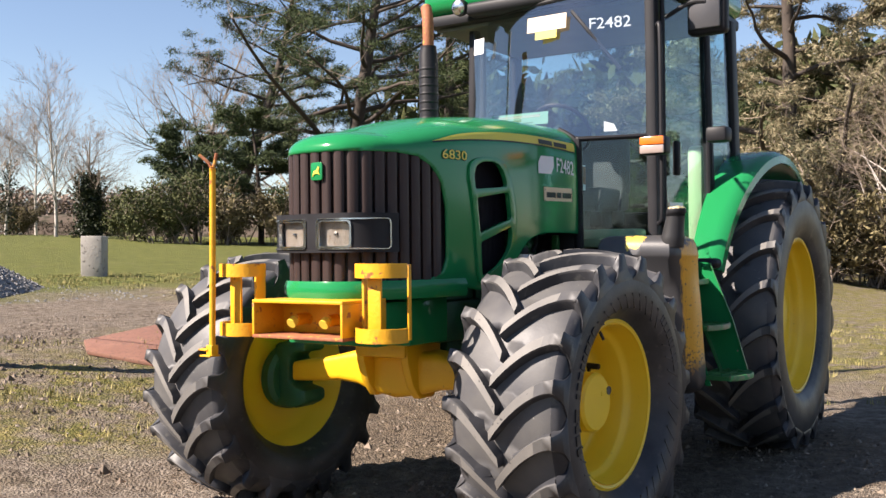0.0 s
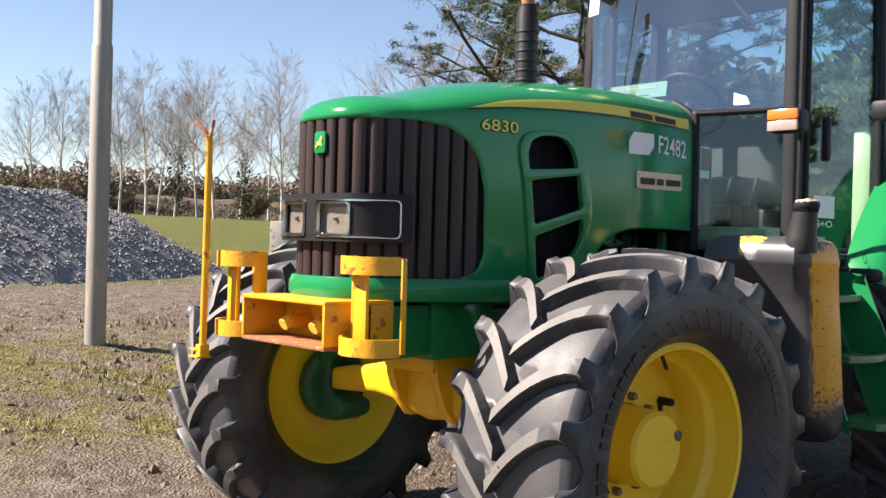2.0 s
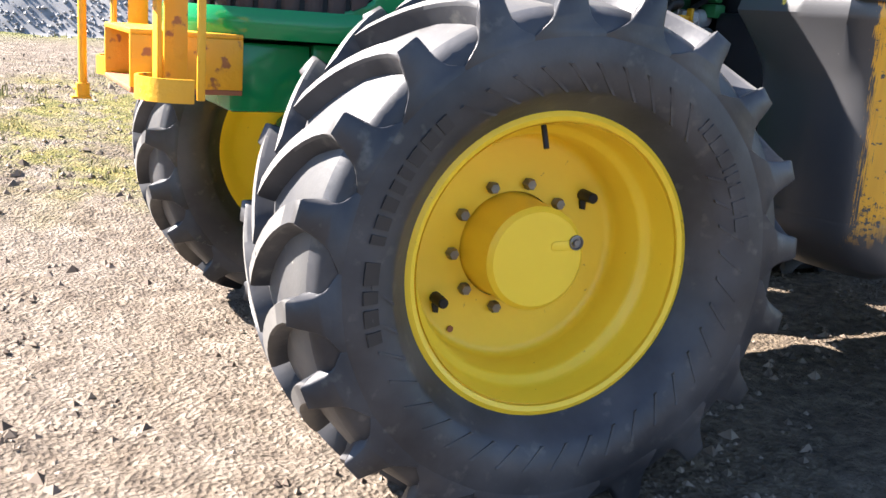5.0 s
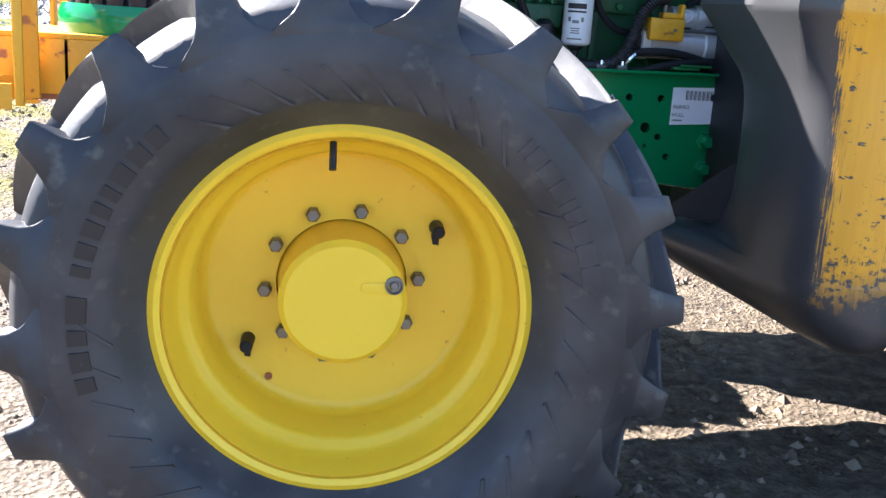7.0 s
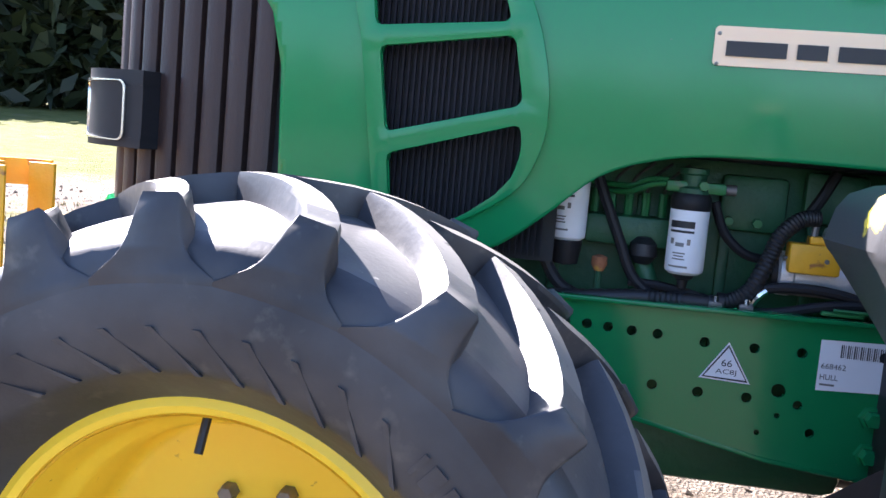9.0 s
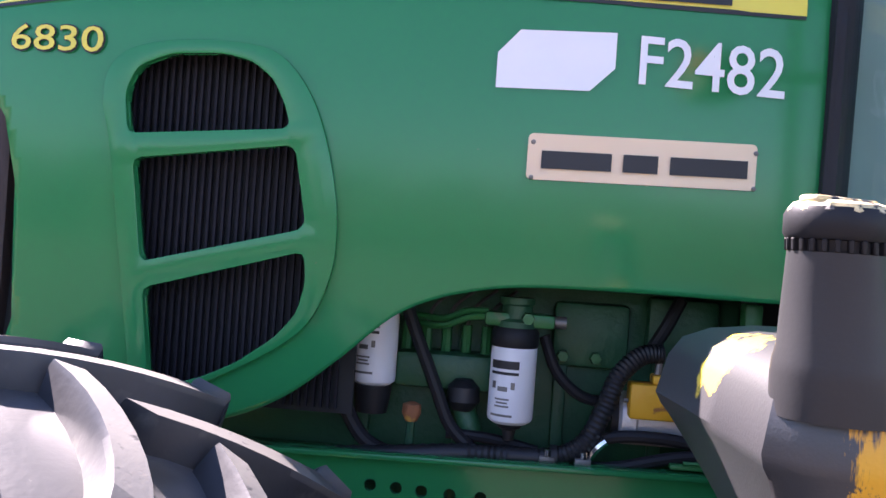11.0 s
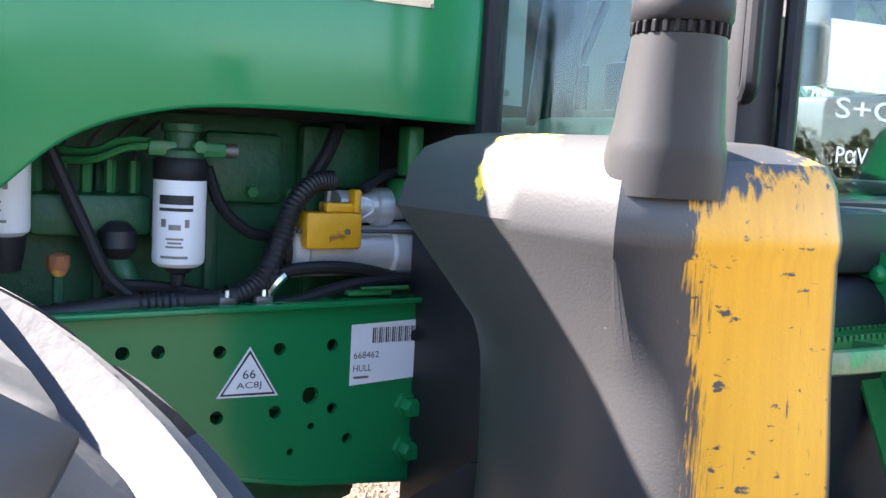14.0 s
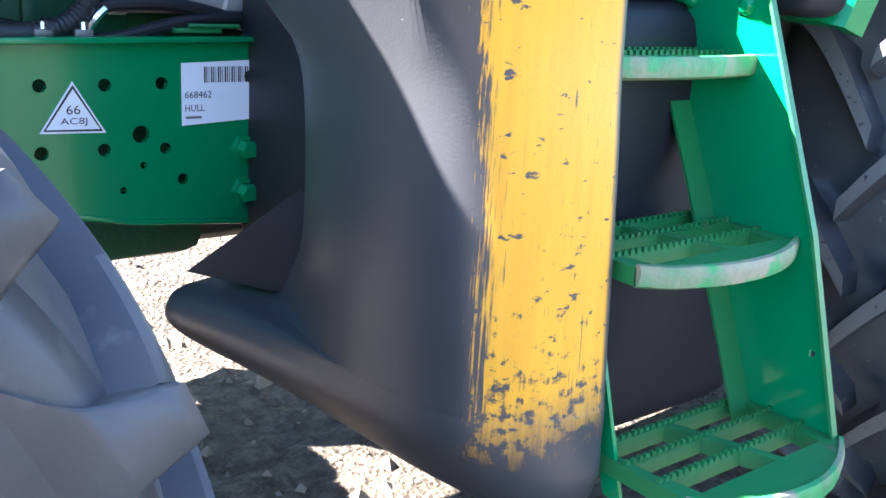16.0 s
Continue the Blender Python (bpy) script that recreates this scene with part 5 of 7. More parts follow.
# ---- fuel tank ----
def tank_material():
    m = mat("brushed_tank_plastic", (0.040, 0.040, 0.043), 0.36, second=(0.060, 0.058, 0.056), scale=4, third=(0.36, 0.35, 0.32), third_scale=38, third_at=(0.765, 0.79), bump=0.06, bump_scale=260)
    n, l = m.node_tree.nodes, m.node_tree.links
    b = n["Principled BSDF"]
    plain = b.inputs["Base Color"].links[0].from_socket
    co = n.new("ShaderNodeTexCoord")
    xyz = n.new("ShaderNodeSeparateXYZ")
    l.new(co.outputs["Object"], xyz.inputs[0])

    def streak(scale, stretch):
        mp = n.new("ShaderNodeMapping")
        mp.inputs["Scale"].default_value = stretch
        l.new(co.outputs["Object"], mp.inputs[0])
        t = n.new("ShaderNodeTexNoise")
        t.inputs["Scale"].default_value, t.inputs["Detail"].default_value, t.inputs["Roughness"].default_value = scale, 6, 0.6
        l.new(mp.outputs[0], t.inputs["Vector"])
        return t.outputs["Fac"]

    def calc(op, a, c, clamp=False):
        x = n.new("ShaderNodeMath")
        x.operation, x.use_clamp = op, clamp
        for i, v in enumerate((a, c)):
            if isinstance(v, (int, float)):
                x.inputs[i].default_value = v
            else:
                l.new(v, x.inputs[i])
        return x.outputs[0]

    def rng(src, lo, hi):
        r = n.new("ShaderNodeMapRange")
        r.inputs["From Min"].default_value, r.inputs["From Max"].default_value = lo, hi
        l.new(src, r.inputs["Value"])
        return r.outputs[0]
    # brush strokes: long upright streaks, torn edges, scratches towards the foot
    hair = streak(1.0, (260, 260, 7))
    tear = streak(1.0, (60, 60, 14))
    x = calc("ADD", xyz.outputs["X"], calc("ADD", calc("MULTIPLY", calc("SUBTRACT", hair, 0.5), 0.075), calc("MULTIPLY", calc("SUBTRACT", tear, 0.5), 0.040)))
    lean = calc("MULTIPLY", rng(xyz.outputs["Z"], 1.30, 1.00), 0.042)
    across = calc("MULTIPLY", rng(calc("ADD", x, lean), -0.990, -1.000), rng(xyz.outputs["X"], -1.196, -1.188))
    z = calc("ADD", xyz.outputs["Z"], calc("ADD", calc("MULTIPLY", calc("SUBTRACT", streak(1.0, (75, 75, 8)), 0.5), 0.10), calc("MULTIPLY", xyz.outputs["X"], 0.26)))
    up = calc("MULTIPLY", rng(z, 0.36, 0.46), rng(z, 1.052, 1.040))
    side = rng(xyz.outputs["Y"], 1.02, 1.03)
    thin = rng(calc("ADD", hair, calc("MULTIPLY", streak(1.0, (30, 30, 10)), 0.5)), 0.50, 0.58)
    scratch = rng(streak(1.0, (34, 34, 70)), 0.66, 0.63)
    low = rng(calc("ADD", calc("ADD", streak(1.0, (46, 46, 60)), calc("MULTIPLY", hair, 0.35)), calc("MULTIPLY", xyz.outputs["Z"], 0.8)), 1.15, 1.24)
    paint = calc("MULTIPLY", calc("MULTIPLY", across, up), calc("MULTIPLY", side, calc("MULTIPLY", thin, calc("MULTIPLY", scratch, low))))
    # a splash of pale yellow on the upper front corner
    d = n.new("ShaderNodeVectorMath")
    d.operation = "DISTANCE"
    d.inputs[1].default_value = (-0.925, 0.838, 1.352)
    l.new(co.outputs["Object"], d.inputs[0])
    splash = rng(calc("ADD", d.outputs["Value"], calc("MULTIPLY", calc("SUBTRACT", streak(26, (1, 1, 1)), 0.5), 0.12)), 0.054, 0.047)
    mx = n.new("ShaderNodeMix")
    mx.data_type = "RGBA"
    l.new(paint, mx.inputs["Factor"])
    l.new(plain, mx.inputs["A"])
    tone = n.new("ShaderNodeValToRGB")
    tone.color_ramp.elements[0].color, tone.color_ramp.elements[1].color = (0.58, 0.25, 0.008, 1), (0.76, 0.38, 0.018, 1)
    l.new(streak(1.0, (60, 60, 4)), tone.inputs[0])
    l.new(tone.outputs[0], mx.inputs["B"])
    m2 = n.new("ShaderNodeMix")
    m2.data_type = "RGBA"
    l.new(splash, m2.inputs["Factor"])
    l.new(mx.outputs["Result"], m2.inputs["A"])
    m2.inputs["B"].default_value = (0.84, 0.58, 0.07, 1)
    l.new(m2.outputs["Result"], b.inputs["Base Color"])
    return m


TANK_PAINT = tank_material()


def rounded(poly, times=2):
    """A closed outline with its corners cut again and again."""
    for _ in range(times):
        poly = [q for p0, p1 in zip(poly, poly[1:] + poly[:1]) for q in ((0.75 * p0[0] + 0.25 * p1[0], 0.75 * p0[1] + 0.25 * p1[1]), (0.25 * p0[0] + 0.75 * p1[0], 0.25 * p0[1] + 0.75 * p1[1]))]
    return poly


TANK_BACK = -1.205
# height, then the outline's corners: inner front, inner shoulder, front middle, front edge, edge on the side, side middle; the back's depth
TANK_RINGS = [
    (0.535, (-1.13, 0.55), (-1.11, 0.70), (-1.11, 0.85), (-1.12, 0.98), (-1.13, 1.02), (-1.16, 1.05), 1.05),
    (0.565, (-1.03, 0.46), (-1.05, 0.62), (-1.06, 0.85), (-1.08, 1.02), (-1.10, 1.06), (-1.14, 1.10), 1.10),
    (0.610, (-0.95, 0.42), (-0.985, 0.60), (-1.01, 0.82), (-1.035, 1.0), (-1.055, 1.06), (-1.12, 1.115), 1.12),
    (0.655, (-0.89, 0.40), (-0.955, 0.60), (-0.985, 0.82), (-1.01, 1.0), (-1.035, 1.06), (-1.11, 1.115), 1.12),
    (0.690, (-0.89, 0.40), (-0.965, 0.60), (-0.985, 0.82), (-1.0, 1.0), (-1.03, 1.06), (-1.11, 1.115), 1.12),
    (0.705, (-0.93, 0.40), (-0.98, 0.60), (-0.985, 0.82), (-1.0, 1.0), (-1.03, 1.06), (-1.11, 1.114), 1.12),
    (0.715, (-1.06, 0.46), (-1.02, 0.64), (-0.985, 0.82), (-0.997, 1.0), (-1.03, 1.06), (-1.11, 1.112), 1.118),
    (0.80, (-1.07, 0.58), (-1.015, 0.67), (-0.985, 0.82), (-0.995, 1.0), (-1.025, 1.058), (-1.10, 1.106), 1.112),
    (1.00, (-1.065, 0.60), (-1.01, 0.685), (-0.985, 0.84), (-0.985, 0.99), (-1.015, 1.052), (-1.10, 1.095), 1.10),
    (1.12, (-1.05, 0.60), (-0.985, 0.675), (-0.968, 0.84), (-0.97, 1.0), (-1.0, 1.052), (-1.10, 1.087), 1.09),
    (1.245, (-0.99, 0.60), (-0.906, 0.648), (-0.918, 0.84), (-0.934, 1.012), (-0.976, 1.050), (-1.10, 1.082), 1.085),
    (1.258, (-0.98, 0.60), (-0.895, 0.645), (-0.912, 0.84), (-0.925, 1.022), (-0.968, 1.056), (-1.10, 1.086), 1.088),
    (1.272, (-0.98, 0.60), (-0.888, 0.642), (-0.906, 0.84), (-0.921, 1.026), (-0.965, 1.057), (-1.10, 1.086), 1.088),
    (1.325, (-0.985, 0.60), (-0.900, 0.650), (-0.915, 0.84), (-0.930, 1.021), (-0.970, 1.050), (-1.10, 1.076), 1.076),
    (1.350, (-0.99, 0.61), (-0.915, 0.660), (-0.930, 0.84), (-0.945, 1.008), (-0.980, 1.036), (-1.10, 1.062), 1.060),
    (1.366, (-1.0, 0.63), (-0.945, 0.685), (-0.955, 0.84), (-0.970, 0.985), (-1.0, 1.008), (-1.10, 1.03), 1.025),
    (1.372, (-1.01, 0.65), (-0.975, 0.715), (-0.98, 0.84), (-0.99, 0.955), (-1.02, 0.975), (-1.10, 0.99), 0.985),
]


def tank():
    b = bmesh.new()
    rows = []
    for z, p0, p1, p2, p3, p4, p5, yb in TANK_RINGS:
        back = TANK_BACK + (0.02 if z > 1.36 else 0)
        def toward(p, q, k):
            return (p[0] + (q[0] - p[0]) * k, p[1] + (q[1] - p[1]) * k)
        soft = 1.0 if z < 1.245 else 0.0                 # crisp corners above the ledge, a rounded body below it
        pts = rounded([(back, p0[1]), p0, toward(p1, p0, 0.35 * soft), toward(p1, p2, 0.35 * soft), p2, toward(p3, p2, 0.45 * soft), toward(p3, p4, 0.5 * soft), toward(p4, p5, 0.3 * soft), p5, (back + 0.006, yb), (back, yb - 0.012)], 3)
        rows.append([Vector((x, y, z)) for x, y in pts])
    dense = []
    for i, row in enumerate(rows[:-1]):
        dense.append(row)
        if row[0].z < 1.12:                               # the rounded foot and waist, drawn through the rings
            before, after, later = rows[max(i - 1, 0)], rows[i + 1], rows[min(i + 2, len(rows) - 1)]
            for t in (0.25, 0.5, 0.75):
                dense.append([0.5 * (2 * q + (r - p) * t + (2 * p - 5 * q + 4 * r - s) * t * t + (3 * q - p - 3 * r + s) * t ** 3) for p, q, r, s in zip(before, row, after, later)])
    dense.append(rows[-1])
    rings = [[b.verts.new(p) for p in row] for row in dense]
    n = len(rings[0])
    for p, q in zip(rings, rings[1:]):
        for i in range(n):
            b.faces.new((p[i], p[(i + 1) % n], q[(i + 1) % n], q[i]))
    b.faces.new(rings[0][::-1])
    b.faces.new(rings[-1])
    bmesh.ops.triangulate(b, faces=[f for f in b.faces if len(f.verts) > 4])
    body = part("fuel_tank", b, TANK_PAINT, tractor, "grey-black plastic fuel tank with a brushed yellow stripe", 32)
    # the neck leans out a little over the corner
    c = Matrix(((1, 0, 0.13, -0.992 - 0.13 * 1.33), (0, 1, 0.20, 1.014 - 0.20 * 1.33), (0, 0, 1, 0), (0, 0, 0, 1)))
    part("filler_neck", lathe([(0.064, 1.31), (0.062, 1.350), (0.060, 1.364), (0.0560, 1.378), (0.0465, 1.468), (0, 1.468)], 40, c), NECK, body)
    cap = part("filler_cap", lathe([(0.043, 1.4630), (0.043, 1.4790), (0.0480, 1.4800), (0.0505, 1.4840), (0.0495, 1.5020), (0.045, 1.5090), (0.033, 1.5120), (0, 1.5120)], 40, c), BLACK, body, "ribbed black filler cap with flaked yellow paint")
    for i in range(26):
        a = 2 * math.pi * i / 26
        part("cap_rib", box((0.041, -0.0026, 1.4680), (0.0486, 0.0026, 1.4800), 0.001, 1, c @ Matrix.Rotation(a, 4, "Z")), BLACK, cap)
    part("cap_top", lathe([(0.0485, 1.4990), (0.0478, 1.5060), (0.043, 1.5125), (0.034, 1.5155), (0, 1.5165)], 12, c), FLAKED, cap, "cap top with flaked cream paint", 20)
    part("cap_grip", box((-0.041, -0.012, 1.5110), (0.041, 0.012, 1.5195), 0.004, 3, c @ Matrix.Rotation(0.5, 4, "Z")), FLAKED, cap, "flaked yellow grip")
    # dark panel added to close the gap where ground would show
    part("tank_bracket", box((-1.215, 0.30, 0.70), (-1.105, 0.62, 1.27), 0.015), BLACK, body, "dark panel between tank and rail")
    wing = [(-0.965, 0.388, 0.716), (-1.06, 0.585, 0.885), (-1.09, 0.60, 0.885), (-1.09, 0.60, 0.72), (-1.03, 0.56, 0.722)]
    v = wing + [(x - 0.012, y - 0.006, z) for x, y, z in wing]
    part("guard_wing", (v, [(0, 1, 2, 3, 4), (9, 8, 7, 6, 5)] + [(i, i + 5, (i + 1) % 5 + 5, (i + 1) % 5) for i in range(5)]), BLACK, body, "dark triangular guard flap")


FLAKED = mat("flaked_yellow", (0.62, 0.52, 0.32), 0.6, second=(0.66, 0.42, 0.06), scale=38, third=(0.03, 0.03, 0.03), third_scale=48, third_at=(0.56, 0.60), bump=0.4)
tank()


# ---- steps ----
def stair(y, z):
    """A point of the steps' side, which leans out towards the foot."""
    return y + lerp_curve([(0.50, 0.022), (0.59, 0.020), (0.87, 0.006), (1.21, -0.055)], z), z + 0.037


def steps():
    for x in (-1.232, -1.552):
        plate = [(0.885, 1.205), (1.085, 1.182), (1.152, 0.865), (1.226, 0.560), (1.085, 0.560), (0.965, 0.90)]
        holes = [circle(1.035, 1.150, 0.006, 8), [(1.163, 0.70), (1.172, 0.70), (1.172, 0.69), (1.163, 0.69)]]
        if x > -1.3:
            plate, holes = [(0.885, 1.205), (0.925, 1.20), (1.03, 0.88), (1.115, 0.535), (1.085, 0.535), (0.985, 0.88)], []
        plate, holes = [stair(*q) for q in plate], [[stair(*q) for q in h] for h in holes]
        st = part("step_plate", prism(plate, 0.006, Matrix.Translation((x, 0, 0)) @ ACROSS, 0, holes=holes), GREEN, tractor, "green folded side plate of the steps", 30)
        for p, q, w in () if x > -1.3 else (((0.885, 1.205), (0.965, 0.90), 0.045), ((0.965, 0.90), (1.085, 0.560), 0.045), ((1.085, 1.182), (1.152, 0.865), 0.012), ((1.152, 0.865), (1.226, 0.560), 0.012)):
            p, q = stair(*p), stair(*q)
            lo, hi = (x + 0.006, x + 0.006 + w)
            v = [(lo, p[0], p[1]), (hi, p[0], p[1]), (hi, q[0], q[1]), (lo, q[0], q[1])]
            v += [(a, b_ + 0.005, c_) for a, b_, c_ in v]
            part("plate_fold", (v, [(0, 1, 2, 3), (4, 7, 6, 5), (0, 4, 5, 1), (1, 5, 6, 2), (2, 6, 7, 3), (3, 7, 4, 0)]), GREEN_WORN, st)
        if x < -1.3:
            for y, z in (stair(0.945, 1.165), stair(1.045, 1.160)):
                part("dome_bolt", lathe([(0, 0.012), (0.008, 0.010), (0.013, 0.004), (0.014, 0), (0, 0)], 12, Matrix.Translation((x + 0.006, y, z)) @ along((0, 0, 0), (1, 0, 0))), GREEN, st)
            for z in (0.972, 0.942):
                part("fold_hole", lathe([(0, 0.001), (0.006, 0.001), (0.006, 0), (0, 0)], 10, Matrix.Translation((x + 0.03, 0.952 + (0.972 - z) * 0.33 - 0.002, z)) @ SIDE_AXLE), DARK, st)
    for z, yi, yo, bow in ((1.129, 0.865, 1.020, 0.018), (0.889, 0.955, 1.130, 0.045), (0.629, 1.075, 1.245, 0.055)):
        xa, xb = -1.548, -1.225
        n = 10
        outer = [(xb + (xa - xb) * i / n, yo + bow * (1 - (2 * i / n - 1) ** 2) - 0.01 * (i == 0)) for i in range(n + 1)]
        outline = [(xb, yi)] + outer + [(xa, yi)]
        holes = []
        # a middle bar from back to front, and two toothed slats on each side of it
        w, mid = 0.007, (xa + xb) / 2 - 0.012
        for k in range(2):
            for j in range(3):
                v0, v1 = yi + 0.012 + (yo - yi - 0.016) * j / 3, yi + 0.012 + (yo - yi - 0.016) * (j + 1) / 3 - w
                m0, m1 = mid + 0.05 * (0.5 - j / 3), mid + 0.05 * (0.5 - (j + 0.9) / 3)
                rim = 0.014 + 0.010 * (j == 2)
                if k:
                    holes.append([(xa + rim, v0), (m0 - 0.008, v0), (m1 - 0.008, v1), (xa + rim + 0.004 * j, v1)])
                else:
                    holes.append([(m0 + 0.008, v0), (xb - rim, v0), (xb - rim - 0.004 * j, v1), (m1 + 0.008, v1)])
        tr = part("step", prism(outline, 0.024, Matrix.Translation((0, 0, z - 0.026)), 0, holes=holes), GREEN_WORN, tractor, "green grated step tread", 30)
        v, f = [], []
        for x, y in outer:
            v += [(x, y - 0.002, z + 0.003), (x, y + 0.005, z + 0.002), (x, y + 0.008, z - 0.006), (x, y + 0.006, z - 0.024), (x, y - 0.002, z - 0.028)]
        for i in range(n):
            for k in range(5):
                a, b_ = i * 5 + k, i * 5 + (k + 1) % 5
                f.append((a, b_, b_ + 5, a + 5))
        f += [(0, 1, 2, 3, 4), tuple(range(n * 5 + 4, n * 5 - 1, -1))]
        part("step_edge", (v, f), STEP_EDGE, tr, "rounded front edge worn to pink primer", 30)
        for j in range(3):
            y = yi + 0.004 + (yo - yi - 0.016) * j / 3 + 0.002 * j
            b = bmesh.new()
            for i in range(26):
                x = xb + (xa - xb) * (i + 0.5) / 26
                box((x - 0.0032, y, z - 0.004), (x + 0.0032, y + 0.006, z + 0.004), bm=b)
            part("tooth_row", b, GREEN_WORN, tr)
    part("battery_box", box((-1.70, -1.08, 0.44), (-0.96, -0.62, 1.12), 0.07, 3), BLACK, tractor, "black plastic box beside the gearbox")
    part("battery_box", box((-1.80, 0.42, 0.50), (-1.28, 0.92, 1.20), 0.06, 3), BLACK, tractor, "black plastic box behind the steps")


STEP_EDGE = mat("worn_step_edge", (0.035, 0.19, 0.06), 0.5, second=(0.34, 0.22, 0.18), scale=14, amount=0.7, third=(0.03, 0.24, 0.07), third_scale=24, third_at=(0.50, 0.57), bump=0.3)
steps()


# ---- fenders ----
def fender(s):
    v, f = [], []
    cx, cz = REAR_AXLE[0], REAR_AXLE[1] + 0.04
    n = 36
    for i in range(n + 1):
        a = radians(74 - 120 * i / n)
        fr = max(0.0, math.sin(a))
        R0 = 1.04 + 0.16 * fr ** 2
        yi, yo = 0.84 + 0.02 * fr, 1.13 - 0.10 * fr ** 1.5
        for y, dr in ((yi, 0.0), (yo - 0.08, 0.0), (yo - 0.03, -0.008), (yo, -0.035), (yo + 0.004, -0.085), (yo - 0.012, -0.085), (yo - 0.02, -0.045), (yo - 0.09, -0.022), (yi, -0.022)):
            v.append((cx + (R0 + dr) * math.sin(a), s * y, cz + (1.06 + dr) * math.cos(a)))
    k = 9
    for i in range(n):
        for j in range(k):
            a, b_ = i * k + j, i * k + (j + 1) % k
            f.append((a, b_, b_ + k, a + k))
    f += [tuple(range(k)), tuple(range(n * k, n * k + k))[::-1]]
    fe = part("rear_fender", (v, f), GREEN, tractor, "glossy green rear fender", 40)
    part("fender_liner", box((-1.74, s * 0.90 - 0.06, 1.185), (-1.62, s * 0.90 + 0.15, 1.245), 0.03, 3), BLACK, fe)


fender(1)
fender(-1)


# ---- cab ----
def strut(p, q, wx, wy, name, parent, material=None, label=""):
    """A squared pillar between two points."""
    b = bmesh.new()
    lo = [b.verts.new((p[0] + x, p[1] + y, p[2])) for x, y in round_rect(-wx, -wy, wx, wy, min(wx, wy) * 0.4, 2)]
    hi = [b.verts.new((q[0] + x, q[1] + y, q[2])) for x, y in round_rect(-wx, -wy, wx, wy, min(wx, wy) * 0.4, 2)]
    n = len(lo)
    for i in range(n):
        b.faces.new((lo[i], lo[(i + 1) % n], hi[(i + 1) % n], hi[i]))
    b.faces.new(lo[::-1])
    b.faces.new(hi)
    return part(name, b, material or BLACK, parent, label)


def pane(name, corners, parent, label="", thick=0.005, material=None):
    a, b_, c_, d = [Vector(p) for p in corners]
    nrm = (b_ - a).cross(d - a).normalized() * thick
    v = [a, b_, c_, d, a + nrm, b_ + nrm, c_ + nrm, d + nrm]
    ob = part(name, (v, [(0, 1, 2, 3), (7, 6, 5, 4), (0, 4, 5, 1), (1, 5, 6, 2), (2, 6, 7, 3), (3, 7, 4, 0)]), material or GLASS, parent, label)
    ob.visible_shadow = False
    return ob


